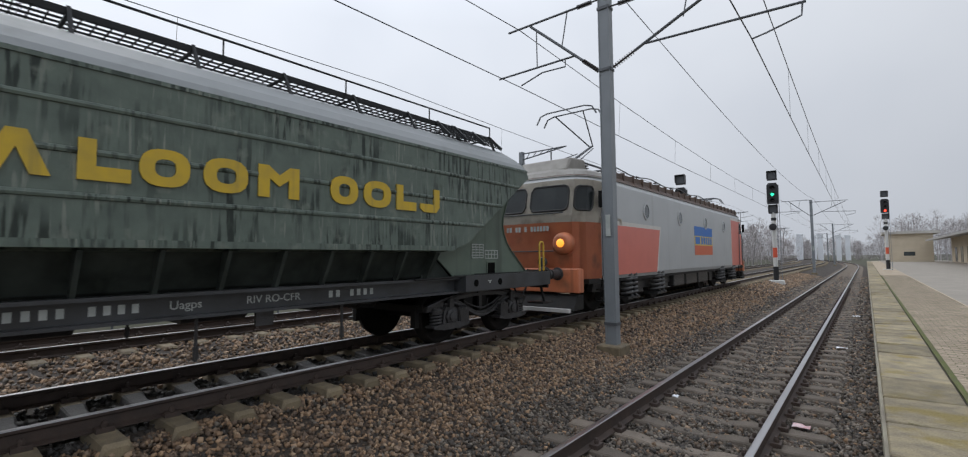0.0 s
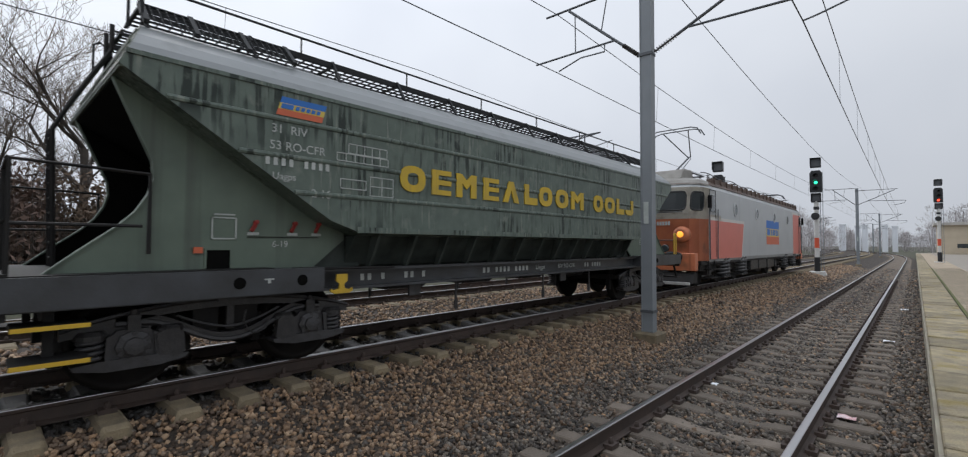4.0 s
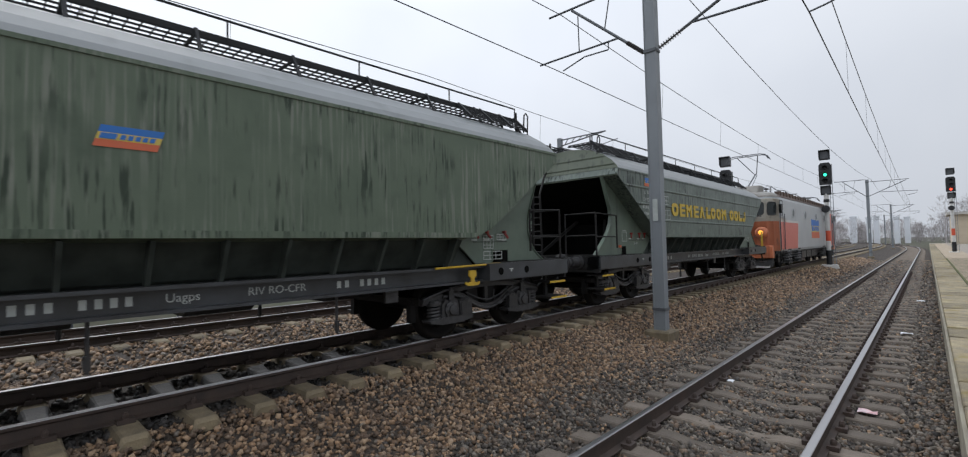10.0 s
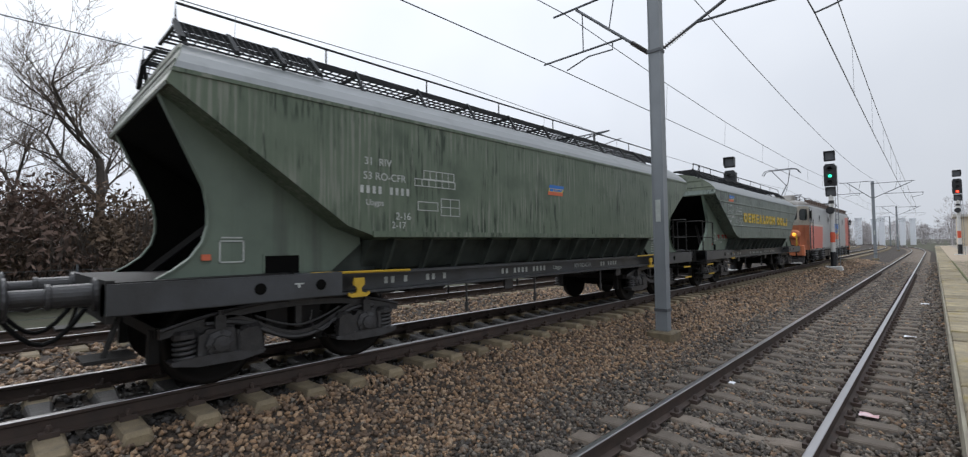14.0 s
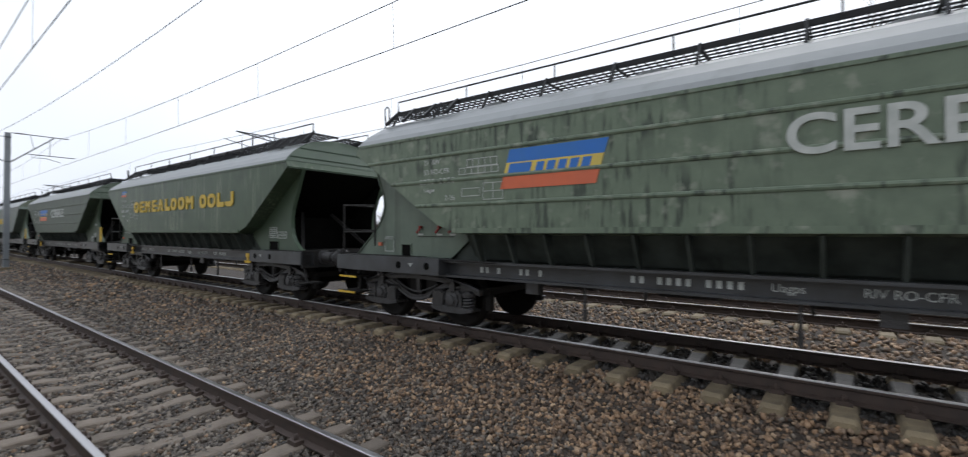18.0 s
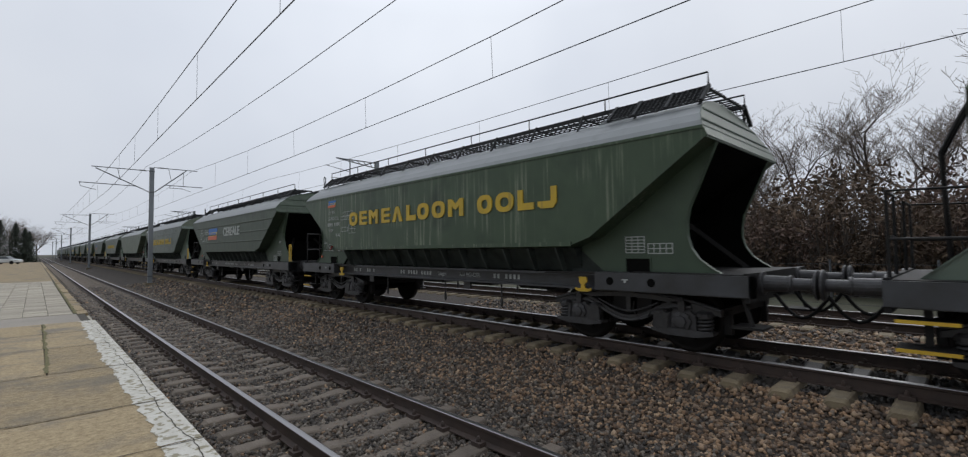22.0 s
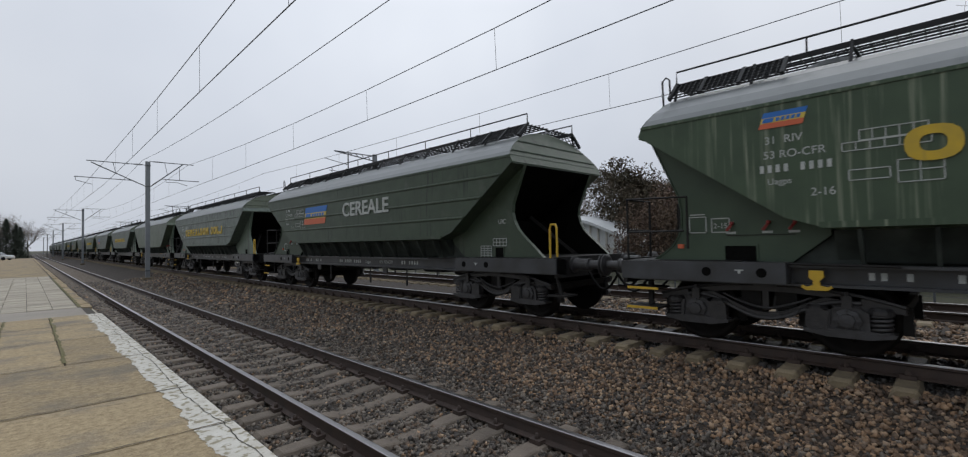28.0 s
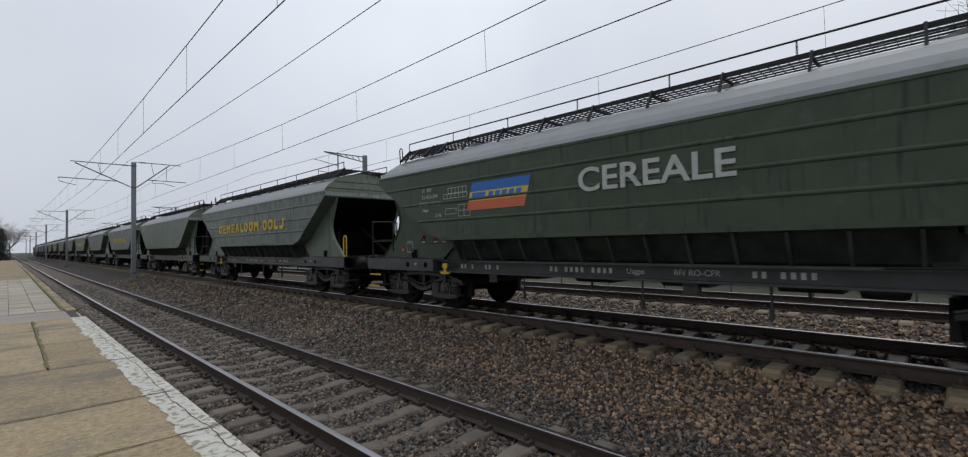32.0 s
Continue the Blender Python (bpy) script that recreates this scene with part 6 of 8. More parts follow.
part("wire", bm, WIRE, line)

LAMP_OFF = mat("unlit_lens", (0.015, 0.015, 0.018), 0.2)
SIGNAL_BLACK = mat("black_signal_housing", (0.012, 0.013, 0.015), 0.5)
SIGNAL_WHITE = mat("signal_white_paint", (0.6, 0.6, 0.58), 0.6, second=(0.45, 0.44, 0.42), scale=6, amount=0.7)
SIGNAL_RED = mat("signal_red_paint", (0.6, 0.09, 0.04), 0.5)
LAMP_GREEN = mat("green_light", (0.05, 1.0, 0.55), 0.3, emission=1.3)
LAMP_RED = mat("red_light", (1.0, 0.06, 0.03), 0.3, emission=3.0)
LAMP_AMBER = mat("amber_headlight", (1.0, 0.42, 0.05), 0.3, emission=1.0)


def signal(x, y, z, tall, lit, lit_slot, label, block):
    g = thing("railway_signal", label, "railway signal", "railway signals", at=Matrix.Translation((x, y, z)) @ pose(0, 0, 0, 0, 0, 4))
    if block:
        bm = bmesh.new()
        prism(bm, ((-0.55, 0), (0.55, 0), (0.42, 0.42), (-0.42, 0.42)), 1, -0.4, 0.4)
        part("base_block", bm, SIGNAL_WHITE, g, "white painted concrete base", bevel=0.03)
    else:
        bm = bmesh.new()
        box(bm, -0.35, 0.35, -0.3, 0.3, 0, 0.08)
        part("base_block", bm, SIGNAL_WHITE, g, "low white base")
    low = 0.42 if block else 0.08
    cuts = ((low, low + 0.9, SIGNAL_BLACK), (low + 0.9, low + 1.5, SIGNAL_WHITE), (low + 1.5, low + 2.15, SIGNAL_RED), (low + 2.15, low + 2.75, SIGNAL_WHITE), (low + 2.75, tall - 2.5, SIGNAL_WHITE))
    for a, b, m in cuts:
        bm = bmesh.new()
        lathe(bm, ((0.13 if m is not SIGNAL_BLACK else 0.16, a), (0.13 if m is not SIGNAL_BLACK else 0.16, b)), 2, (0, 0, 0), 14)
        part("post_section", bm, m, g)
    def head(name, z0, z1, w, depth=0.3):
        bm = bmesh.new()
        prism(bm, ((-w, z0), (w, z0), (w * 1.05, z0 + 0.12), (w * 1.05, z1 - 0.16), (w * 0.7, z1), (-w * 0.7, z1), (-w * 1.05, z1 - 0.16), (-w * 1.05, z0 + 0.12)), 1, -depth / 2, depth / 2)
        return part(name, bm, SIGNAL_BLACK, g, "black signal housing")
    def square_box(name, z0, z1, w):
        bm = bmesh.new()
        box(bm, -w, w, -0.12, 0.14, z0, z1)
        cabinet = part(name, bm, SIGNAL_BLACK, g, "square black signal box", bevel=0.015)
        bm = bmesh.new()
        for a, b, c, d in ((-w, w, z1 - 0.02, z1), (-w, -w + 0.02, z0 + 0.1, z1 - 0.02), (w - 0.02, w, z0 + 0.1, z1 - 0.02)):
            box(bm, a, b, -0.34, -0.12, c, d)
        part("hood", bm, SIGNAL_BLACK, cabinet)
        bm = bmesh.new()
        box(bm, -w + 0.06, w - 0.06, -0.128, -0.121, z0 + 0.07, z1 - 0.07)
        part("face", bm, MAST_DARK, cabinet, "dull grey indicator face")
    square_box("marker_box", tall - 0.6, tall, 0.29)
    h = head("lamp_head", tall - 2.2, tall - 0.8, 0.31)
    for i in range(3):
        zc = tall - 1.15 - 0.42 * i
        bm = bmesh.new()
        lathe(bm, ((0.1, -0.155), (0.1, -0.16), (0.02, -0.175)), 1, (0, 0, zc), 16)
        part("lens", bm, lit if i == lit_slot else LAMP_OFF, h, "lit signal lens" if i == lit_slot else "")
        bm = bmesh.new()
        n = 12
        ring = [(0.17 * math.cos(math.pi * k / n), zc + 0.17 * math.sin(math.pi * k / n)) for k in range(n + 1)]
        prism(bm, ring + [(p * 0.9, zc + (q - zc) * 0.9) for p, q in reversed(ring)], 1, -0.45, -0.15)
        part("hood", bm, SIGNAL_BLACK, h)
    square_box("lower_box", tall - 2.85, tall - 2.28, 0.27)
    bm = bmesh.new()
    lathe(bm, ((0.02, -0.25), (0.22, -0.24), (0.24, -0.05), (0.15, 0.1), (0.02, 0.12)), 1, (-0.05, -0.1, tall - 3.75), 14)
    part("calling_lamp", bm, SIGNAL_BLACK, g)
    bm = bmesh.new()
    lathe(bm, ((0.05, tall - 3.4), (0.16, tall - 3.3), (0.16, tall - 3.15), (0.05, tall - 3.05)), 2, (0, 0, 0), 12)
    part("collar", bm, SIGNAL_BLACK, g)
    bm = bmesh.new()
    for x_ in (0.2, 0.34):
        tube(bm, ((x_, 0.15, low), (x_, 0.15, tall - 0.9)), 0.018, 5)
    for k in range(16):
        z_ = low + 0.3 + k * 0.33
        tube(bm, ((0.2, 0.15, z_), (0.34, 0.15, z_)), 0.012, 4)
    part("ladder", bm, MAST_GREY, g, "thin rear ladder")


signal(-3.0, 36.6, -0.2, 7.7, LAMP_GREEN, 1, "red and white post signal showing green on a white base", True)
signal(-7.25, 31.0, 0.1, 6.9, LAMP_OFF, 1, "dark unlit railway signal beyond the main track", False)
signal(3.35, 62.0, PLAT_Z, 7.9, LAMP_RED, 2, "red and white post signal showing red on the platform", False)

# litter between the rails
PAPER = mat("crumpled_paper", (0.7, 0.68, 0.7), 0.8, second=(0.55, 0.2, 0.2), scale=14, amount=0.9)
FOIL = mat("white_scrap", (0.75, 0.77, 0.8), 0.6)
for x, y, z, s, m, label in ((1.0, 6.94, -0.17, 0.075, PAPER, "crumpled red and white packet on a sleeper"), (-0.58, 7.3, -0.17, 0.05, FOIL, "white paper scrap on a sleeper"), (1.19, 13.1, -0.17, 0.08, FOIL, "white plastic scrap beside the rail"),
                             (1.35, 20.0, -0.17, 0.08, FOIL, "white plastic scrap beside the rail")):
    bm = bmesh.new()
    cells = [[bm.verts.new((s * (i - 2) * 0.6, s * (j - 1.5) * 0.6, random.uniform(0.0, 0.4) * s)) for j in range(4)] for i in range(5)]
    for i in range(4):
        for j in range(3):
            bm.faces.new((cells[i][j], cells[i + 1][j], cells[i + 1][j + 1], cells[i][j + 1]))
    ob = solid("litter", bm, m, label, "litter")
    ob.location = (x, y, z)
    thick = ob.modifiers.new("thickness", "SOLIDIFY")
    thick.thickness = 0.004


# ---- the electric locomotive ----
LOCO_ORANGE = mat("faded_orange_red_paint", (0.64, 0.22, 0.1), 0.42, second=(0.5, 0.15, 0.075), scale=2.5, amount=0.9, streak=((0.16, 0.06, 0.035), 3.0, 0.6, 0.85), stains=(0.22, 0.10, 0.06), stain_scale=1.5, stain_low=0.58, stain_high=0.8)
LOCO_WHITE = mat("off_white_outline_paint", (0.62, 0.6, 0.56), 0.5, second=(0.5, 0.48, 0.44), scale=4, amount=0.8)
LOCO_RED = mat("faded_red_paint_panel", (0.62, 0.17, 0.13), 0.4, second=(0.55, 0.145, 0.11), scale=2.0, amount=0.8)
LOCO_GREY = mat("grey_body_paint", (0.43, 0.445, 0.45), 0.4, second=(0.37, 0.385, 0.39), scale=1.2, amount=0.8, streak=((0.28, 0.28, 0.275), 3.0, 0.6, 0.9))
LOCO_CREAM = mat("dirty_cream_paint", (0.6, 0.56, 0.48), 0.5, second=(0.45, 0.41, 0.34), scale=3, amount=0.9, stains=(0.25, 0.19, 0.13), stain_scale=2.0, stain_low=0.58, stain_high=0.8)
LOCO_ROOF = mat("rusty_brown_roof", (0.115, 0.07, 0.048), 0.7, second=(0.07, 0.055, 0.05), scale=3, amount=0.9, bump=0.2, bump_scale=20)
GLASS_DARK = mat("dark_cab_glass", (0.035, 0.043, 0.047), 0.1, second=(0.07, 0.08, 0.08), scale=1.5, amount=0.7, spec=0.5)
RUBBER_TRIM = mat("window_rubber", (0.02, 0.02, 0.02), 0.6)
ROOF_MIST = mat("grey_roof_cowl", (0.27, 0.26, 0.235), 0.5, second=(0.15, 0.135, 0.115), scale=3, amount=0.9)

loco = thing("electric_locomotive", "orange, red and grey electric locomotive with a raised pantograph", "locomotive")
LOCO_HALF, BODY_END = 9.9, 9.2
PLAN = ((0.0, 0.0), (0.75, -0.03), (1.15, -0.14), (1.36, -0.42), (1.47, -1.0), (1.5, -2.2))


def cab_ring(z, inset=0.0, grow=0.0):
    """Half of the body's outline in plan at a height, as points (x, distance from the middle)."""
    lean = 0.0 if z < 2.42 else (z - 2.42) * 0.2
    return [(x + grow * (1 if i else 0), BODY_END - lean + dy + grow - inset) for i, (x, dy) in enumerate(PLAN)]


def loco_band(levels, grow=0.0):
    """A closed band of the body between heights."""
    bm = bmesh.new()
    rings = []
    for z, shrink in levels:
        half = cab_ring(z, 0.0, grow)
        front = [((x - shrink * (1 if x else 0)), y - shrink) for x, y in half]
        ring = front + [(x, -y) for x, y in reversed(front)] + [(-x, -y) for x, y in front[1:]] + [(-x, y) for x, y in reversed(front[1:])]
        rings.append([bm.verts.new((x, y, z)) for x, y in ring])
    k = len(rings[0])
    for a, b in zip(rings, rings[1:]):
        for i in range(k):
            bm.faces.new((a[i], a[(i + 1) % k], b[(i + 1) % k], b[i]))
    bm.faces.new(rings[0]), bm.faces.new(rings[-1])
    return bm


part("body", loco_band(((0.86, 0.05), (0.98, 0.0), (2.24, 0.0), (2.42, 0.0), (3.25, 0.0), (3.38, 0.06))), LOCO_GREY, loco, "grey painted body shell")
part("roof", loco_band(((3.381, 0.03), (3.52, 0.14), (3.64, 0.4), (3.7, 0.75))), LOCO_ROOF, loco, "rusty brown roof")
bm = loco_band(((3.36, 0.03), (3.52, 0.14), (3.64, 0.4), (3.7, 0.75)), 0.012)
bmesh.ops.delete(bm, geom=[f for f in bm.faces if abs(f.calc_center_median().y) < 7.6], context="FACES")
part("cab_roof", bm, ROOF_MIST, loco, "dirty grey cab roof")


def cab_cladding(name, z0, z1, grow, material, label, steps=4, back=2):
    """Paint that wraps the cab's front and corners, on both ends."""
    for e in (-1, 1):
        bm = bmesh.new()
        rows = []
        for k in range(steps + 1):
            z = z0 + (z1 - z0) * k / steps
            half = cab_ring(z, 0.0, grow)[:len(PLAN) - back]
            rows.append([bm.verts.new((x, e * y, z)) for x, y in [(-x, y) for x, y in reversed(half[1:])] + half])
        for a, b in zip(rows, rows[1:]):
            for i in range(len(a) - 1):
                bm.faces.new((a[i], a[i + 1], b[i + 1], b[i]))
        bmesh.ops.solidify(bm, geom=bm.faces[:], thickness=0.003)
        part(name, bm, material, loco, label)


cab_cladding("cab_paint", 0.9, 2.24, 0.006, LOCO_ORANGE, "faded orange-red cab front", back=1)
cab_cladding("cab_stripe", 2.24, 2.4, 0.008, LOCO_CREAM, "dirty cream waist stripe", 1, 0)
cab_cladding("cab_upper", 2.4, 3.27, 0.005, LOCO_CREAM, "cream window surround", 3, 1)

for e in (-1, 1):
    # windscreens, corner windows and their rubbers
    for s in (-1, 1):
        for name, i0, i1, a, b, z0, z1 in (("windscreen", 0, 1, 0.12, 1.25, 2.52, 3.12), ("corner_window", 2, 3, 0.1, 0.85, 2.52, 3.1)):
            ring_lo, ring_hi = cab_ring(z0, 0, 0.012), cab_ring(z1, 0, 0.012)
            def on(ring, f):
                j = min(int(f), len(ring) - 2)
                g = f - j
                return ((ring[j][0] * (1 - g) + ring[j + 1][0] * g) * s, (ring[j][1] * (1 - g) + ring[j + 1][1] * g) * e)
            f0, f1 = (0.1, 1.72) if i0 == 0 else (2.1, 3.4)
            bm = bmesh.new()
            turns = sorted({f0 + (f1 - f0) * (k / 24) for k in range(25)} | {float(k) for k in range(1, 5) if f0 < k < f1})
            middle = cab_ring((z0 + z1) / 2, 0, 0.012)
            run, total = [0.0], 0.0
            for u, v in zip(turns, turns[1:]):
                total += math.dist(on(middle, u), on(middle, v))
                run.append(total)
            low_pts, high_pts = [], []
            for f, along in zip(turns, run):  # rounded corners
                d = max(0.0, 0.13 - min(along, total - along))
                cut = 0.13 - math.sqrt(max(0.13**2 - d * d, 0.0))
                (xa, ya), (xb, yb) = on(ring_lo, f), on(ring_hi, f)
                g, h = cut / (z1 - z0), 1 - cut / (z1 - z0)
                low_pts.append((xa + (xb - xa) * g, ya + (yb - ya) * g, z0 + cut))
                high_pts.append((xa + (xb - xa) * h, ya + (yb - ya) * h, z1 - cut))
            corners = low_pts + high_pts[::-1]
            vl, vh = [bm.verts.new(p) for p in low_pts], [bm.verts.new(p) for p in high_pts]
            for k in range(len(turns) - 1):
                bm.faces.new((vl[k], vl[k + 1], vh[k + 1], vh[k]))
            bmesh.ops.solidify(bm, geom=bm.faces[:], thickness=0.012)
            pane = part(name, bm, GLASS_DARK, loco, "dark cab window")
            bm = bmesh.new()
            for p, q in zip(corners, corners[1:] + corners[:1]):
                if math.dist(p, q) > 1e-4:
                    tube(bm, (p, q), 0.026, 6)
            part("window_rubber", bm, RUBBER_TRIM, pane)
        # headlight in its round bulge, and the marker lamp below
        x, y = 0.95, cab_ring(1.75)[1][1]
        bm = bmesh.new()
        lathe(bm, ((0.27, e * (y - 0.12)), (0.25, e * (y + 0.02)), (0.19, e * (y + 0.09)), (0.15, e * (y + 0.1))), 1, (s * x, 0, 1.74), 20)
        bulge = part("lamp_bulge", bm, LOCO_ORANGE, loco, "orange headlight bulge", smooth=True)
        bm = bmesh.new()
        lathe(bm, ((0.1, e * (y + 0.095)), (0.095, e * (y + 0.12)), (0.03, e * (y + 0.135))), 1, (s * x, 0, 1.74), 18)
        part("headlight", bm, LAMP_AMBER, bulge, "glowing amber headlight", smooth=True)
    bm = bmesh.new()
    y = cab_ring(1.6)[0][1]
    tube(bm, ((-0.75, e * (y + 0.04), 1.56), (0.75, e * (y + 0.04), 1.56)), 0.014, 6)
    tube(bm, ((-1.0, e * (y + 0.0), 2.46), (1.0, e * (y + 0.0), 2.46)), 0.014, 6)
    part("hand_rail", bm, MAST_DARK, loco)
    bm = bmesh.new()
    yy = y + 0.012
    for i in range(14):
        if i not in (2, 5, 7):
            box(bm, -0.62 + 0.09 * i, -0.56 + 0.09 * i, e * yy, e * (yy + 0.005), 2.04, 2.16)
    part("running_number", bm, WHITE_SIGN, loco, "white running number on the nose")
    # buffer beam, plough and couplings
    bm = bmesh.new()
    box(bm, -1.4, 1.4, e * 9.0, e * 9.28, 0.6, 1.15)
    part("buffer_beam", bm, LOCO_ORANGE, loco, "grimy orange buffer beam", bevel=0.02)
    bm = bmesh.new()
    prism(bm, ((e * 8.95, 0.22), (e * 9.45, 0.22), (e * 9.2, 0.55), (e * 8.95, 0.55)), 0, -1.35, 1.35)
    part("plough", bm, BLACK_FRAME, loco, "dark snow plough")
    bm = bmesh.new()
    box(bm, -1.3, 1.3, e * 9.45, e * 9.56, 0.18, 0.26)
    part("plough_edge", bm, SIGNAL_WHITE, loco, "whitish lower plough edge")
    for s in (-1, 1):
        bm = bmesh.new()
        lathe(bm, ((0.12, e * 9.3), (0.12, e * 9.36), (0.1, e * 9.38)), 1, (s * 0.5, 0, 1.3), 14)
        part("tail_lamp", bm, GLASS_DARK, loco)
for s in (-1, 1):
    for d in (-1, 1):
        part("buffer", BUFFER, None, loco, at=Matrix.Translation((s * 0.875, d * 9.28, 1.03)) @ (Matrix.Identity(4) if d > 0 else pose(0, 0, 0, 0, 0, 180)))

for s in (-1, 1):
    # red side panels with a white outline, portholes, doors and vents
    for e in (-1, 1):
        near, far = 8.1, (4.1 if e < 0 else 5.9)
        x = s * 1.5
        for name, o, m, g in (("panel_outline", 0.004, LOCO_WHITE, 0.11), ("red_panel", 0.008, LOCO_RED, 0.0)):
            bm = bmesh.new()
            prism(bm, [(e * y, z) for y, z in ((near, 0.95), (far + 0.35 - g, 0.95), (far - g, 2.22 + g), (near, 2.22 + g))] if e < 0 else [(e * y, z) for y, z in ((near, 0.95), (far - g, 0.95), (far - g, 3.1 + g), (near, 3.1 + g))], 0, x, x + s * o)
            part(name, bm, m, loco, "faded red side panel" if m is LOCO_RED else "cream outline of the panel")
        bm = bmesh.new()
        for y0, y1, z0, z1 in ((7.55, 7.57, 1.0, 3.2), (8.15, 8.17, 1.0, 3.2), (7.55, 8.17, 3.2, 3.22)):
            box(bm, x, x + s * 0.014, e * y0, e * y1, z0, z1)
        door = part("cab_door", bm, RUBBER_TRIM, loco, "dark door joint")
        bm = bmesh.new()
        tube(bm, ((s * 1.53, e * 7.45, 0.95), (s * 1.55, e * 7.45, 2.6)), 0.018, 6)
        tube(bm, ((s * 1.53, e * 8.25, 0.95), (s * 1.53, e * 8.25, 2.6)), 0.018, 6)
        part("door_handrail", bm, MAST_DARK, door)
        bm = bmesh.new()
        box(bm, s * 1.502, s * 1.512, e * 7.65, e * 8.05, 2.5, 3.05)
        part("door_window", bm, GLASS_DARK, door)
        bm = bmesh.new()
        box(bm, s * 1.52, s * 1.62, e * 8.3, e * 8.42, 2.6, 3.0)
        part("mirror", bm, RUBBER, loco)
        bm = bmesh.new()
        for z in (0.32, 0.6):
            box(bm, s * 1.3, s * 1.55, e * 7.5, e * 8.2, z, z + 0.03)
        strut(bm, (s * 1.45, e * 7.55, 0.32), (s * 1.45, e * 7.55, 0.95), 0.03)
        strut(bm, (s * 1.45, e * 8.15, 0.32), (s * 1.45, e * 8.15, 0.95), 0.03)
        part("cab_step", bm, BLACK_FRAME, loco)
    for y in (-5.2, -2.0, 1.3, 4.4):
        bm = bmesh.new()
        lathe(bm, ((0.26, s * 1.5), (0.26, s * 1.52), (0.2, s * 1.525), (0.2, s * 1.505)), 0, (0, y, 2.72), 24)
        hole = part("porthole_rim", bm, LOCO_GREY, loco, "grey porthole rim")
        bm = bmesh.new()
        lathe(bm, ((0.2, s * 1.506), (0.2, s * 1.512)), 0, (0, y, 2.72), 24)
        part("porthole_glass", bm, GLASS_DARK, hole, "dark round window")
    for k, m, n in ((2, SIGN_BLUE, "blue"), (1, SIGN_YELLOW, "yellow"), (0, SIGN_RED, "red")):
        bm = bmesh.new()
        box(bm, s * 1.5, s * 1.506, -0.3, 2.3, 1.45 + 0.36 * k, 1.45 + 0.36 * (k + 1))
        part("flag_stripe", bm, m, loco, f"{n} stripe of the operator's panel")
    bm = bmesh.new()
    box(bm, s * 1.506, s * 1.51, -0.2, 0.42, 1.86, 2.14)
    for i in range(5):
        box(bm, s * 1.506, s * 1.51, 0.6 + 0.33 * i, 0.83 + 0.33 * i, 1.86, 2.14)
    part("flag_mark", bm, SIGN_BLUE, loco, "dark blue marks")
    # underframe skirt and boxes
    bm = bmesh.new()
    box(bm, s * 1.2, s * 1.42, -8.8, 8.8, 0.78, 0.9)
    part("side_sill", bm, BLACK_FRAME, loco)
    for y0, y1 in ((-2.2, -1.0), (-0.8, 0.6), (0.8, 2.2)):
        bm = bmesh.new()
        box(bm, s * 0.75, s * 1.3, y0, y1, 0.38, 0.8)
        part("equipment_box", bm, BOGIE_BLACK, loco, bevel=0.03)

# roof: brown walkway edge, rear cowl, insulators, bus bar, two pantographs
bm = bmesh.new()
for s in (-1, 1):
    box(bm, s * 1.18, s * 1.36, -7.4, 8.0, 3.5, 3.66)
    for i in range(22):
        y = -7.2 + 0.7 * i
        box(bm, s * 1.14, s * 1.4, y - 0.03, y + 0.03, 3.48, 3.7)
part("roof_duct", bm, LOCO_ROOF, loco, "rusty ribbed roof duct")
bm = bmesh.new()
prism(bm, ((-8.55, 3.6), (-8.3, 3.95), (-7.55, 4.0), (-7.4, 3.65)), 0, -0.75, 0.75)
part("roof_cowl", bm, ROOF_MIST, loco, "grey roof cowl", bevel=0.04)
bm = bmesh.new()
tube(bm, [(0.55, -6.0 + i * 0.5, 4.12 + 0.05 * math.sin(i)) for i in range(26)], 0.02, 6)
part("bus_bar", bm, MAST_DARK, loco)
for y in (-5.2, -3.4, -1.6, 0.2, 2.0, 3.8, 5.6):
    bm = bmesh.new()
    insulator(bm, (0.55, y, 3.66), (0.55, y, 4.12), 0.075, 6)
    part("roof_insulator", bm, PORCELAIN, loco, "brown roof insulator")
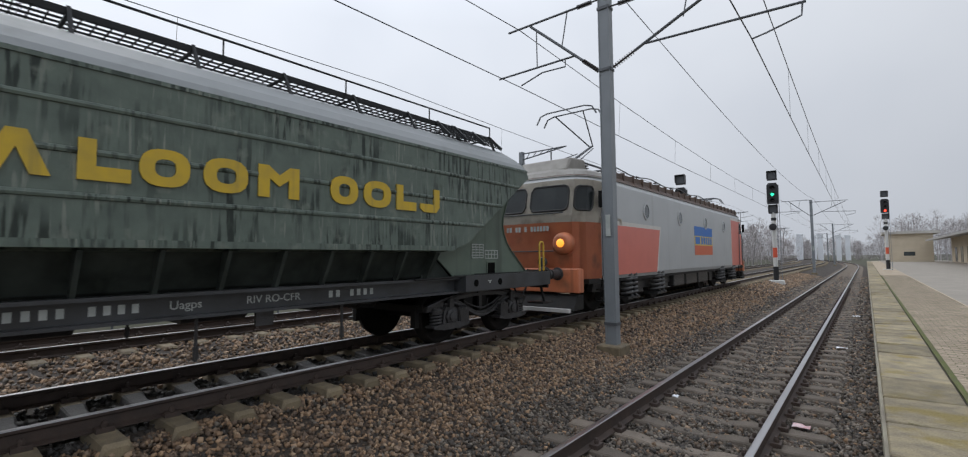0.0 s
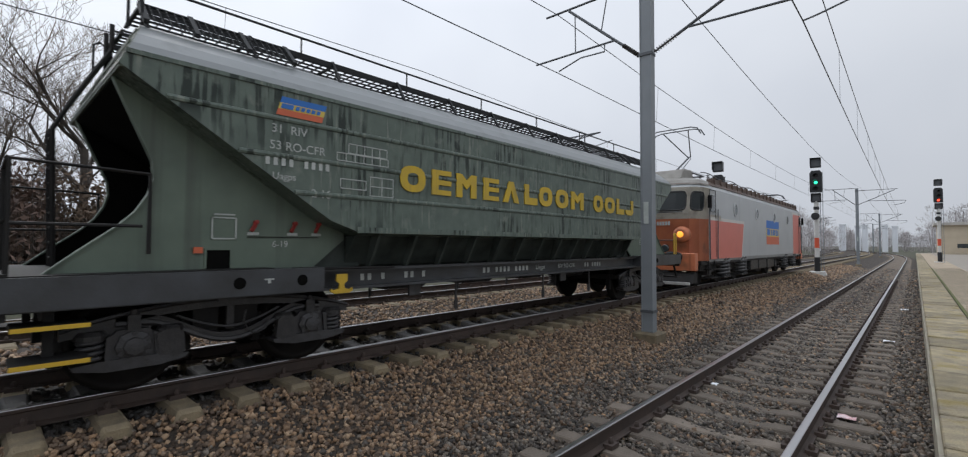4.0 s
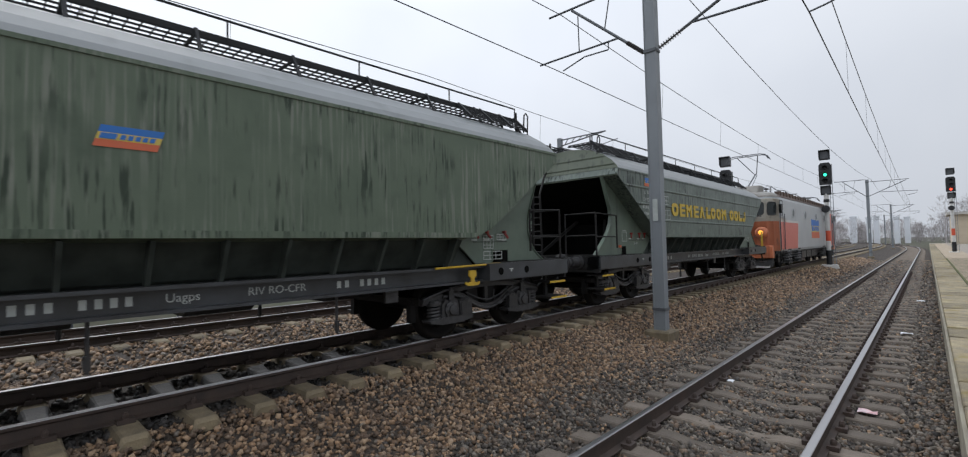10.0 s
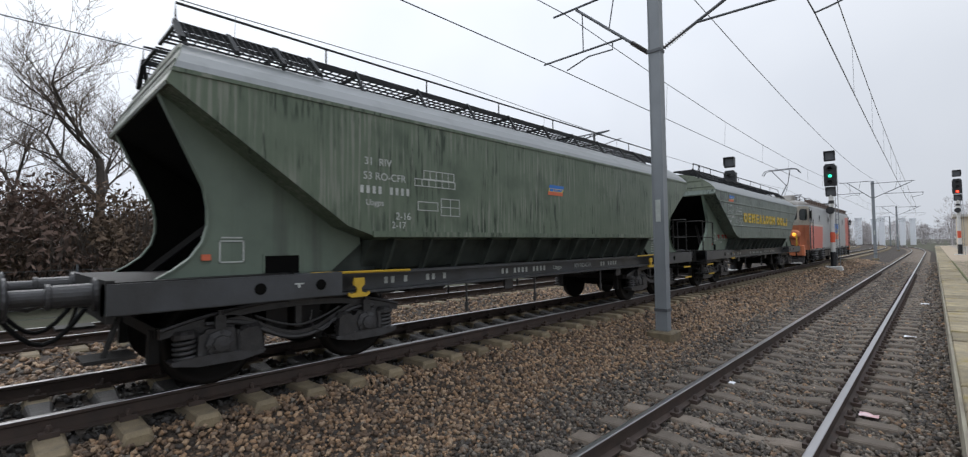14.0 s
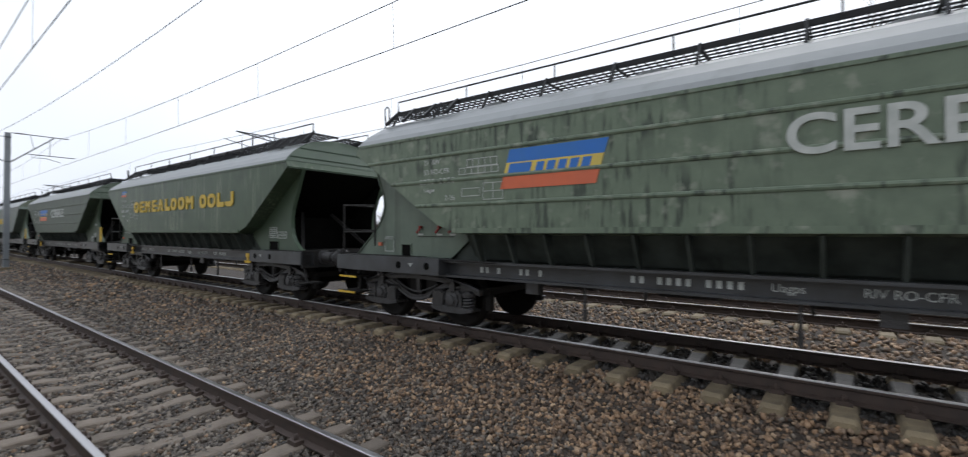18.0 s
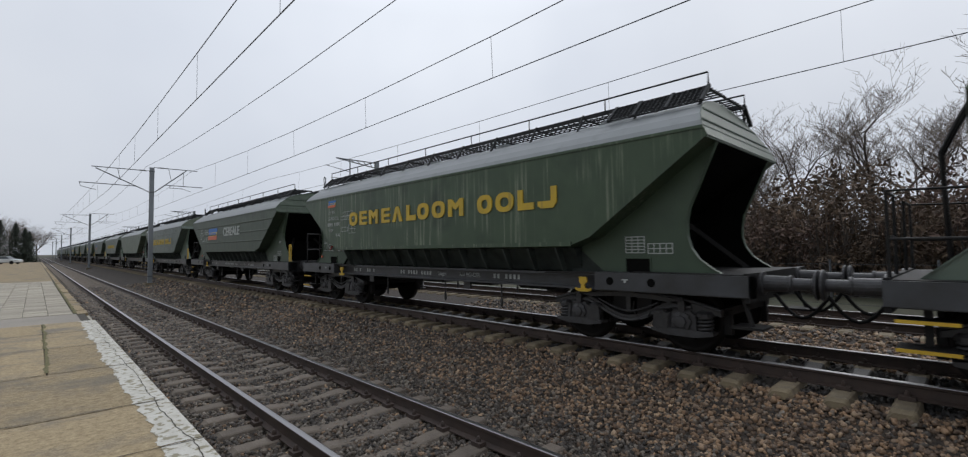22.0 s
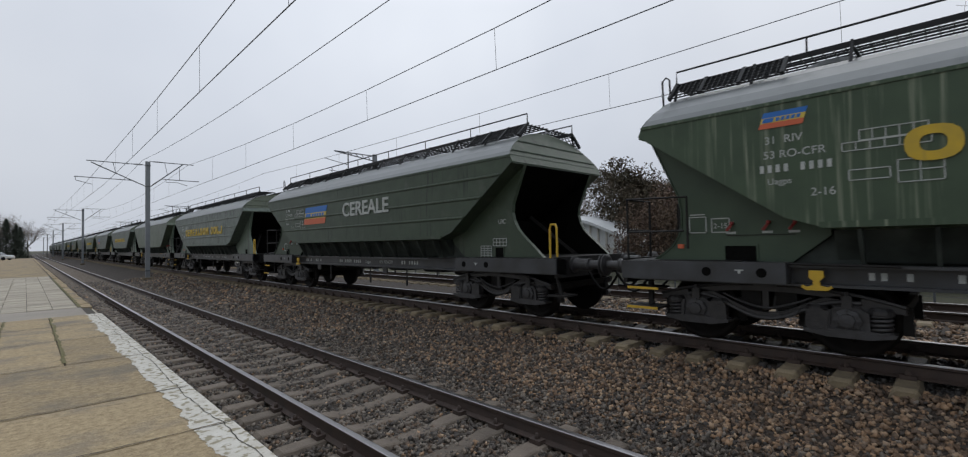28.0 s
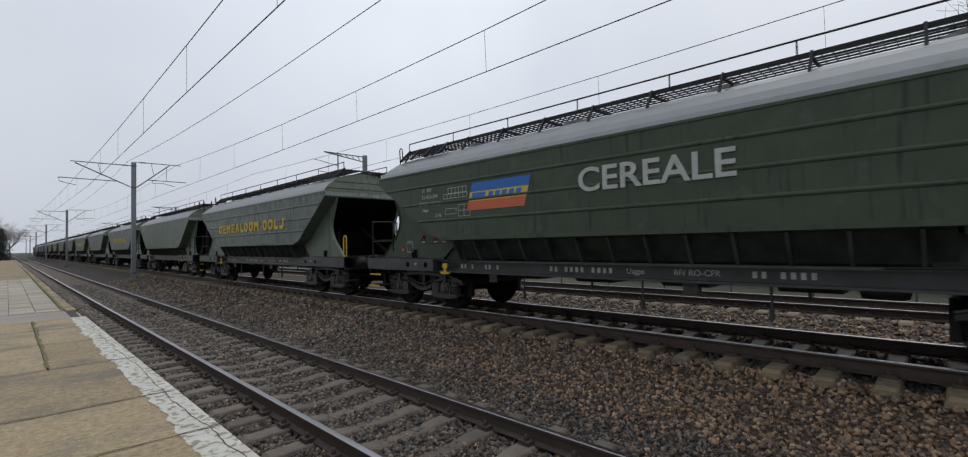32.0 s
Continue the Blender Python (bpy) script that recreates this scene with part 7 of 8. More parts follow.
for y0, up, d in ((-6.6, 1.62, 1), (6.6, 0.35, -1)):
    bm = bmesh.new()
    for s in (-1, 1):
        for y in (-0.5, 0.5):
            insulator(bm, (s * 0.55, y0 + y, 3.66), (s * 0.55, y0 + y, 3.95), 0.08, 4)
    part("pantograph_insulator", bm, PORCELAIN, loco)
    bm = bmesh.new()
    for s in (-1, 1):
        tube(bm, ((s * 0.6, y0 - 0.75, 3.97), (s * 0.6, y0 + 0.75, 3.97)), 0.03, 6)
    for y in (-0.7, 0.7):
        tube(bm, ((-0.6, y0 + y, 3.97), (0.6, y0 + y, 3.97)), 0.03, 6)
    knee, head_z = (y0 + d * 1.0, 4.0 + up * 0.5), 3.97 + up
    tube(bm, ((0, y0 - d * 0.6, 4.0), (0, knee[0], knee[1])), 0.035, 6)
    tube(bm, ((0.12, y0 - d * 0.4, 4.0), (0.06, knee[0], knee[1] - 0.06)), 0.015, 6)
    for s in (-1, 1):
        tube(bm, ((s * 0.05, knee[0], knee[1]), (s * 0.45, y0 - d * 0.4, head_z - 0.06)), 0.02, 6)
    part("pantograph_arm", bm, MAST_DARK, loco, "hinged pantograph arms")
    bm = bmesh.new()
    for y in (-0.2, 0.2):
        tube(bm, ((-0.95, y0 - d * 0.4 + y, head_z - 0.28), (-0.82, y0 - d * 0.4 + y, head_z - 0.06), (-0.6, y0 - d * 0.4 + y, head_z), (0.6, y0 - d * 0.4 + y, head_z), (0.82, y0 - d * 0.4 + y, head_z - 0.06), (0.95, y0 - d * 0.4 + y, head_z - 0.28)), 0.022, 6)
    part("contact_strip", bm, MAST_DARK, loco, "curved collector strips")
bm = bmesh.new()
for y in (-3.0, -0.5, 2.4, 4.6):
    box(bm, -0.9, 0.3, y - 0.5, y + 0.5, 3.64, 3.86)
part("roof_box", bm, LOCO_ROOF, loco)

# six-wheeled bogies with big springs
SPRING_GREY = mat("dusty_grey_spring", (0.11, 0.11, 0.11), 0.6, second=(0.05, 0.05, 0.05), scale=6, amount=0.8)
BIG_SPRING = spring_mesh(0.14, 0.6, 5, 0.04, SPRING_GREY)
LOCO_WHEEL = WHEELSET.copy()
for v in LOCO_WHEEL.vertices:
    v.co.y *= 1.3
    v.co.z *= 1.3
loco_axles = []
for c in (-5.15, 5.15):
    bm = bmesh.new()
    for s in (-1, 1):
        prism(bm, ((c - 3.0, 0.55), (c - 2.9, 0.75), (c + 2.9, 0.75), (c + 3.0, 0.55), (c + 1.6, 0.48), (c - 1.6, 0.48)), 0, s * 1.02, s * 1.16)
        for a in (-2.25, 0.0, 2.25):
            box(bm, s * 0.98, s * 1.24, c + a - 0.2, c + a + 0.2, 0.38, 0.72)
        box(bm, s * 1.05, s * 1.5, c - 1.55, c - 0.7, 0.28, 0.34)
        box(bm, s * 1.05, s * 1.5, c + 0.7, c + 1.55, 0.28, 0.34)
    box(bm, -1.0, 1.0, c - 0.3, c + 0.3, 0.45, 0.7)
    frame_ = part("bogie", bm, BOGIE_BLACK, loco, "dark six-wheeled bogie frame")
    for a in (-2.25, 0.0, 2.25):
        loco_axles.append(part("wheelset", LOCO_WHEEL, None, frame_, "steel wheels on one axle", at=(0, c + a, 0.6)))
    for s in (-1, 1):
        for y in (-1.3, -0.95, 0.95, 1.3):
            part("spring", BIG_SPRING, None, frame_, "large grey coil spring", at=(s * 1.36, c + y, 0.34))
LOCO_Y = COUPLED_Y + LOCO_HALF
loco.matrix_basis = pose(MAIN_X, LOCO_Y, MAIN_Z)


# ---- trees, bushes, buildings and cars around the station ----
BARK = mat("grey_brown_bark", (0.085, 0.07, 0.058), 0.9, second=(0.05, 0.042, 0.036), scale=4, amount=0.9, vary=0.2)
TWIG = mat("thin_winter_twigs", (0.15, 0.122, 0.1), 0.95, island=0.3)
# both leaf browns are lightened to take in some haze
DRY_LEAF = mat("dry_brown_leaves", (0.135, 0.092, 0.06), 0.95, second=(0.08, 0.058, 0.042), scale=0.5, amount=1.0, island=0.5)
RED_LEAF = mat("reddish_dry_bush", (0.135, 0.086, 0.064), 0.95, second=(0.085, 0.06, 0.05), scale=0.5, amount=1.0, island=0.5)
NEEDLES = mat("dark_conifer_needles", (0.035, 0.05, 0.035), 0.95, second=(0.055, 0.06, 0.045), scale=1.0, amount=0.8, island=0.4)
# paler than the near trees: distance haze is put into the colour
HAZY_WOOD = mat("far_wood_paled_for_haze", (0.36, 0.335, 0.33), 0.95, island=0.3)


def limbs(rng, height, spread, depth, start=0.3):
    """Segments of a leafless tree: (a, b, radius a, radius b)."""
    out = []

    def grow(p, d, length, r, level):
        k = 3
        for i in range(k):
            d = (d + Vector((rng.uniform(-0.22, 0.22), rng.uniform(-0.22, 0.22), rng.uniform(-0.05, 0.16)))).normalized()
            q = p + d * length / k
            r2 = r * 0.84
            out.append((p, q, r, r2))
            p, r = q, r2
            if level < depth and (i > 0 or level > 0):
                for _ in range(2 if level < 2 else rng.choice((1, 2))):
                    side_ = Vector((rng.uniform(-1, 1), rng.uniform(-1, 1), rng.uniform(-0.1, 0.8))).normalized()
                    grow(p, (d * 0.5 + side_ * spread).normalized(), length * rng.uniform(0.5, 0.72), r * 0.6, level + 1)
    grow(Vector((0, 0, 0)), Vector((0, 0, 1)), height * 0.55, height * 0.022, 0)
    return out


def bare_tree_mesh(name, seed, height, depth, spread=0.75):
    rng = random.Random(seed)
    trunk, twigs = bmesh.new(), bmesh.new()
    for a, b, r0, r1 in limbs(rng, height, spread, depth):
        thick = r0 > 0.03
        tube(trunk if thick else twigs, (a, b), 0, 6 if thick else 3, (max(r0, 0.011), max(r1, 0.007)))
    return mesh_of(name + "_trunk", trunk, BARK), mesh_of(name + "_twigs", twigs, TWIG)


def clump_mesh(name, seed, wide, tall, count, size, material, squash=1.0):
    """A shrub's crown: many small leaves on a few lumpy centres, with gaps."""
    rng = np.random.default_rng(seed)
    k = max(6, int(wide * tall * 2.2))
    centres = np.stack([rng.normal(0, wide * 0.32, k), rng.normal(0, wide * 0.32, k), rng.uniform(0.1, 0.95, k) ** 0.8 * tall * 0.85], 1)
    radii = rng.uniform(0.35, 0.8, k) * min(wide, tall) * 0.34
    pick = rng.integers(0, k, count)
    d = rng.normal(size=(count, 3))
    d /= np.linalg.norm(d, axis=1)[:, None]
    p = centres[pick] + d * (radii[pick] * rng.uniform(0.25, 1.0, count) ** 0.5)[:, None]
    p[:, 2] = np.abs(p[:, 2])
    a = rng.normal(size=(count, 3))
    b = rng.normal(size=(count, 3))
    a /= np.linalg.norm(a, axis=1)[:, None]
    b /= np.linalg.norm(b, axis=1)[:, None]
    s = size * rng.uniform(0.5, 1.4, count)[:, None]
    verts = np.stack([p - a * s, p + b * s * 0.45, p + a * s, p - b * s * 0.45], 1).reshape(-1, 3)
    me = bpy.data.meshes.new(name)
    me.vertices.add(4 * count), me.loops.add(4 * count), me.polygons.add(count)
    me.vertices.foreach_set("co", verts.astype(np.float32).ravel())
    me.loops.foreach_set("vertex_index", np.arange(4 * count, dtype=np.int32))
    me.polygons.foreach_set("loop_start", np.arange(0, 4 * count, 4, dtype=np.int32))
    me.update(calc_edges=True)
    me.materials.append(material)
    return me


TREES = [bare_tree_mesh("bare_tree", 5 + i, 11.0 + i, 5, 0.7 + 0.1 * (i % 3)) for i in range(4)]


def bare_tree(x, y, kind, scale, label="tall leafless deciduous tree with fine twigs"):
    t = thing("bare_tree", label, "tree", "leafless trees", at=Matrix.Translation((x, y, -0.3)) @ pose(0, 0, 0, 0, 0, (x * 37 + y * 53) % 360))
    part("trunk", TREES[kind][0], None, t, "grey-brown trunk and limbs", at=Matrix.Diagonal((scale, scale, scale, 1)))
    part("crown", TREES[kind][1], None, t, "fine leafless twigs", at=Matrix.Diagonal((scale, scale, scale, 1)))


for x, y, kind, scale in ((-36, 15.5, 0, 1.05), (-39, 9.5, 1, 1.1), (-42, 23, 2, 1.0), (-37, 4, 3, 1.05), (-36, -3, 1, 0.85), (-36, -8.5, 2, 0.8), (-38, -13, 0, 0.9), (-41, -6, 3, 0.9), (-43, 0, 2, 0.9), (-45, 31, 3, 1.0), (-47, -25, 1, 0.8),
                          (-36, -31, 2, 0.7), (-50, 45, 0, 1.0), (-34, 60, 1, 0.7), (-40, 75, 2, 0.7), (-31, -45, 3, 0.6), (-33, 92, 0, 0.7)):
    bare_tree(x, y, kind, scale)

BUSHES = [clump_mesh("bush_leaves", 20 + i, 3.4, 3.2 + 0.5 * (i % 3), 5200, 0.085, (DRY_LEAF, RED_LEAF)[i % 2]) for i in range(4)]
bm = bmesh.new()
rng = random.Random(8)
for _ in range(60):
    a = Vector((rng.uniform(-0.9, 0.9), rng.uniform(-0.9, 0.9), 0))
    b = a + Vector((rng.uniform(-0.6, 0.6), rng.uniform(-0.6, 0.6), rng.uniform(1.2, 3.6)))
    tube(bm, (a, (a + b) / 2 + Vector((rng.uniform(-0.15, 0.15), rng.uniform(-0.15, 0.15), 0)), b), 0, 4, (0.03, 0.02, 0.006))
BUSH_STEMS = mesh_of("bush_stems", bm, BARK)


def bush(x, y, kind, scale):
    t = thing("bush", "dense brown leafless thicket beside the railway" if kind % 2 else "brown thicket with dry leaves beside the railway", "bush", "thickets", at=Matrix.Translation((x, y, -0.3)) @ pose(0, 0, 0, 0, 0, (x * 71 + y * 29) % 360))
    part("stem", BUSH_STEMS, None, t, "thin bare stem cluster", at=Matrix.Diagonal((scale, scale, scale, 1)))
    part("leaves", BUSHES[kind], None, t, "dry brown leaves", at=Matrix.Diagonal((scale, scale, scale, 1)))


rng = random.Random(4)
for y in range(-13, 6, 2):
    bush(-23.5 + rng.uniform(-1, 1), y + rng.uniform(-0.6, 0.6), rng.randrange(4), rng.uniform(1.05, 1.6))
    bush(-28 + rng.uniform(-1, 1), y + rng.uniform(-0.6, 0.6), rng.randrange(4), rng.uniform(1.1, 1.6))
for y in range(5, 24, 3):
    bush(-36.5 + rng.uniform(-1, 1), y + rng.uniform(-0.6, 0.6), rng.randrange(4), rng.uniform(1.3, 1.8))
for y in range(24, 100, 5):
    bush(-21 + rng.uniform(-2, 2), y, rng.randrange(4), rng.uniform(1.0, 1.6))
for y in range(-60, -24, 5):
    bush(-24 + rng.uniform(-2, 2), y, rng.randrange(4), rng.uniform(1.0, 1.4))

# dark conifers
def conifer(x, y, tall, seed):
    t = thing("conifer", "dark evergreen conifer with drooping branches", "tree", "conifers", at=(x, y, -0.3))
    bm = bmesh.new()
    tube(bm, ((0, 0, 0), (0, 0, tall)), 0, 7, (tall * 0.02, 0.02))
    part("trunk", bm, BARK, t)
    r = np.random.default_rng(seed)
    k = 6000
    h = r.uniform(0.04, 1.0, k) ** 1.25
    layer = h + r.normal(0, 0.01, k)
    reach = np.maximum(1.02 - layer, 0.02) ** 0.75 * tall * 0.34 * r.uniform(0.05, 1.0, k) ** 0.6
    turn = r.uniform(0, 2 * math.pi, k)
    reach *= 0.78 + 0.22 * np.sin(turn * 3 + layer * 23) + 0.15 * np.sin(turn * 7 - layer * 51)
    p = np.stack([np.cos(turn) * reach, np.sin(turn) * reach, layer * tall - reach * 0.25], 1)
    a = np.stack([np.cos(turn), np.sin(turn), -0.35 + 0 * turn], 1) * r.uniform(0.12, 0.3, k)[:, None]
    b = np.stack([-np.sin(turn), np.cos(turn), r.uniform(-0.4, 0.4, k)], 1) * 0.07
    v = np.stack([p - a, p + b, p + a, p - b], 1).reshape(-1, 3)
    me = bpy.data.meshes.new("needles")
    me.from_pydata(v.tolist(), [], [(4 * i, 4 * i + 1, 4 * i + 2, 4 * i + 3) for i in range(k)])
    me.materials.append(NEEDLES)
    part("crown", me, None, t, "dark green needles")


for i, (x, y, tall) in enumerate(((4.6, -150, 8.2), (6.2, -153, 9.5), (8.6, -149, 10), (4.0, -160, 8), (10.8, -152, 9.5), (13.5, -150, 10))):
    conifer(x, y, tall, 60 + i)
PINE = mat("brownish_pine_needles", (0.06, 0.058, 0.036), 0.95, second=(0.085, 0.058, 0.038), scale=0.6, amount=1.0, island=0.4)
for i, (x, y, wide, tall) in enumerate(((-31, -17.6, 4.2, 7.6), (-32.5, -20.2, 4.6, 9.4), (-33, -15.0, 3.6, 6.6))):
    t = thing("pine_tree", "broad brownish-green pine behind the white hall", "tree", "pines", at=(x, y, -0.3))
    bm = bmesh.new()
    tube(bm, ((0, 0, 0), (0.1, 0.1, tall * 0.5), (0, 0, tall * 0.92)), 0, 7, (0.17, 0.12, 0.03))
    part("trunk", bm, BARK, t)
    part("crown", clump_mesh("pine_needles", 90 + i, wide, tall * 1.08, 15000, 0.13, PINE), None, t, "dense brownish needles")
for x, y, kind, scale in ((3.4, -172, 0, 0.75), (2.6, -184, 1, 0.75), (4.6, -178, 2, 0.8), (7.0, -170, 3, 0.8)):
    bare_tree(x, y, kind, scale)

# far woods all round, as one fringe of trunks and fine slanting twigs
def far_wood(areas, seed):
    rng = np.random.default_rng(seed)
    out = []
    for cx, cy, n, dx, dy, tall in areas:
        x, y = cx + rng.uniform(-dx, dx, n), cy + rng.uniform(-dy, dy, n)
        h = tall * rng.uniform(0.6, 1.05, n)
        base = np.stack([x, y, np.full(n, -0.3)], 1)
        top = base + np.stack([rng.normal(0, 0.5, n), rng.normal(0, 0.5, n), h * 0.9], 1)
        out.append((base, top, np.full(n, 0.13)))
        k = 260
        f = rng.uniform(0.02, 1.0, (n, k)) ** 0.7
        wide = (np.sin(np.pi * np.clip(f, 0.05, 0.98)) ** 0.6 * h[:, None] * 0.26)
        turn = rng.uniform(0, 2 * np.pi, (n, k))
        r = wide * rng.uniform(0, 1, (n, k)) ** 0.5
        p = base[:, None] + np.stack([np.cos(turn) * r, np.sin(turn) * r, f * h[:, None]], 2)
        d = np.stack([np.cos(turn) * 0.5, np.sin(turn) * 0.5, rng.uniform(0.2, 1.2, (n, k))], 2) + rng.normal(0, 0.35, (n, k, 3))
        d *= (rng.uniform(0.5, 1.3, (n, k)) / np.linalg.norm(d, axis=2))[:, :, None]
        p, d = p.reshape(-1, 3), d.reshape(-1, 3)
        p[:, 2] = np.maximum(p[:, 2], -0.2)
        out.append((p, p + d, rng.uniform(0.02, 0.05, len(p))))
    a, b, w = (np.concatenate(q) for q in zip(*out))
    side_ = np.cross(b - a, rng.normal(size=a.shape))
    side_ *= (w / np.maximum(np.linalg.norm(side_, axis=1), 1e-6))[:, None]
    v = np.stack([a - side_, a + side_, b + side_ * 0.4, b - side_ * 0.4], 1).reshape(-1, 3)
    k = len(a)
    me = bpy.data.meshes.new("far_wood")
    me.vertices.add(4 * k), me.loops.add(4 * k), me.polygons.add(k)
    me.vertices.foreach_set("co", v.astype(np.float32).ravel())
    me.loops.foreach_set("vertex_index", np.arange(4 * k, dtype=np.int32))
    me.polygons.foreach_set("loop_start", np.arange(0, 4 * k, 4, dtype=np.int32))
    me.update(calc_edges=True)
    me.materials.append(HAZY_WOOD)
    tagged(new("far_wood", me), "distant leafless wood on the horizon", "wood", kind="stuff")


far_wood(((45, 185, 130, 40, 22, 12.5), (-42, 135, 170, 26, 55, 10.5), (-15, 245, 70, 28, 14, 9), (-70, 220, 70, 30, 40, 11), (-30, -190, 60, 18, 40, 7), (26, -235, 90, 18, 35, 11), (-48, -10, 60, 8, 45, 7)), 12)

# low shed with an arched roof and painted wall
TAN_WALL = mat("dirty_tan_panel", (0.36, 0.29, 0.21), 0.85, second=(0.27, 0.22, 0.17), scale=1.0, amount=0.9, bump=0.1)
PALE_RIM = mat("pale_concrete_rim", (0.55, 0.53, 0.48), 0.8, second=(0.3, 0.28, 0.25), scale=2, amount=0.8)
SPRAY_BLUE = mat("light_blue_spray_paint", (0.42, 0.6, 0.72), 0.7, second=(0.6, 0.7, 0.74), scale=2.5, amount=0.8)
SPRAY_RED = mat("red_spray_paint", (0.65, 0.05, 0.035), 0.7)
SPRAY_PINK = mat("pink_spray_paint", (0.5, 0.09, 0.3), 0.7)
SPRAY_DARK = mat("black_spray_paint", (0.03, 0.03, 0.04), 0.7)
WHITE_SHEET = mat("white_roof_sheet", (0.6, 0.62, 0.62), 0.5, second=(0.45, 0.47, 0.47), scale=2, amount=0.8, stretch=(1, 6, 1))


def arch_line(points, n=6):
    out = []
    for (y0, z0), (y1, z1) in zip(points, points[1:]):
        out += [(y0 + (y1 - y0) * k / n, z0 + (z1 - z0) * k / n) for k in range(n)]
    return out + [points[-1]]


def shed(name, x, roof, base_z, label, panel, roof_mat, depth=9.0, posts=8):
    b = thing(name, label, "building", at=(x, 0, 0))
    y0, y1 = roof[0][0], roof[-1][0]
    bm = bmesh.new()
    prism(bm, [(y0, base_z)] + list(roof) + [(y1, base_z)], 0, -depth, 0)
    part("wall", bm, panel, b)
    bm = bmesh.new()
    prism(bm, list(roof) + [(y, z + 0.22) for y, z in reversed(roof)], 0, -depth - 0.2, 0.35)
    part("roof", bm, roof_mat, b, "thin pale arched roof")
    for k in range(posts):
        f = (k + 0.5) / posts
        y = y0 + (y1 - y0) * f
        z = float(np.interp(y, [p[0] for p in roof], [p[1] for p in roof]))
        bm = bmesh.new()
        box(bm, 0.0, 0.12, y - 0.05, y + 0.05, base_z, z)
        part("post", bm, PALE_RIM, b)
    bm = bmesh.new()
    box(bm, 0.0, 0.1, y0, y1, 1.25, 1.35)
    part("rail", bm, PALE_RIM, b)
    return b


roof_a = ((5.0, 1.1), (6.2, 1.75), (7.6, 2.25), (9.5, 2.65), (11.8, 3.0), (14.0, 3.35), (16.5, 3.7), (18.8, 3.85))
b = shed("graffiti_shed", -26.0, roof_a, -0.3, "tan shed with an arched roof and colourful graffiti", TAN_WALL, PALE_RIM)
for name, shape, m, label in (("graffiti", ((11.3, 0.55), (14.2, 0.4), (14.9, 1.2), (14.7, 2.3), (13.6, 2.55), (12.4, 2.3), (11.4, 2.45), (11.0, 1.5)), SPRAY_BLUE, "light blue graffiti patch"),
                              ("graffiti", ((12.2, 2.5), (13.3, 2.55), (13.4, 2.9), (12.9, 3.1), (12.3, 3.0)), SPRAY_RED, "red graffiti patch"),
                              ("graffiti", ((8.6, 1.5), (9.3, 1.45), (9.5, 2.0), (9.0, 2.15), (8.7, 1.95)), SPRAY_PINK, "pink graffiti scribble"),
                              ("graffiti", ((10.2, 1.5), (10.8, 1.4), (10.9, 2.2), (10.4, 2.1)), SPRAY_PINK, "pink graffiti scribble"),
                              ("graffiti", ((15.3, 0.8), (17.6, 0.7), (17.9, 2.2), (15.6, 2.4)), SPRAY_BLUE, "pale graffiti patch"),
                              ("graffiti", ((16.0, 1.0), (16.7, 0.9), (16.9, 2.0), (16.2, 1.9)), SPRAY_RED, "red graffiti patch")):
    bm = bmesh.new()
    prism(bm, shape, 0, 0.122, 0.13)
    part(name, bm, m, b, label)
bm = bmesh.new()
for k in range(7):
    y = 11.6 + 0.45 * k
    tube(bm, [(0.135, y + 0.18 * math.cos(a * 0.9), 1.4 + 0.35 * math.sin(a * 0.9) + 0.08 * (k % 3)) for a in range(7)], 0.022, 4)
part("graffiti_outline", bm, SPRAY_DARK, b, "dark graffiti outlines")
roof_b = ((-24.0, 3.75), (-21.5, 3.6), (-19.0, 3.0), (-17.0, 2.2), (-15.6, 1.4), (-14.9, 0.8))
b = shed("arched_hall", -26.0, roof_b, -0.3, "low hall with a white arched roof and glazed front", WHITE_SHEET, WHITE_SHEET, posts=14)
bm = bmesh.new()
prism(bm, ((-23.2, 0.6), (-21.0, 0.6), (-20.8, 2.2), (-23.0, 2.4)), 0, 0.122, 0.13)
part("graffiti", bm, SPRAY_RED, b, "red graffiti patch")

# thin mesh fence in front of the thicket
f = thing("mesh_fence", "dark thin wire mesh fence behind the far track", "fence")
for k in range(52):
    bm = bmesh.new()
    y = -26 + 2.5 * k
    tube(bm, ((-15.5, y, -0.3), (-15.5, y, 1.5)), 0.03, 6)
    part("fence_post", bm, MAST_DARK, f)
bm = bmesh.new()
for z in (0.1, 0.35, 0.6, 0.85, 1.1, 1.35):
    tube(bm, ((-15.5, -26, z), (-15.5, 101.5, z)), 0.008, 4)
tagged(part("fence_wires", bm, MAST_DARK, f), kind="stuff")

# station buildings at the far end of the platform
# beige raised in tone for the haze over the far buildings
BEIGE = mat("beige_render", (0.56, 0.48, 0.36), 0.85, second=(0.47, 0.40, 0.3), scale=0.8, amount=0.9, bump=0.1)
ROOF_EDGE = mat("pale_flat_roof_edge", (0.47, 0.45, 0.41), 0.8, second=(0.36, 0.34, 0.31), scale=1.0, amount=0.8)
CANOPY = mat("grey_canopy", (0.33, 0.32, 0.30), 0.7, second=(0.25, 0.24, 0.23), scale=1.0, amount=0.8)
b = thing("station_annex", "small beige station building with a flat roof", "building", at=(5.0, 127.0, PLAT_Z))
bm = bmesh.new()
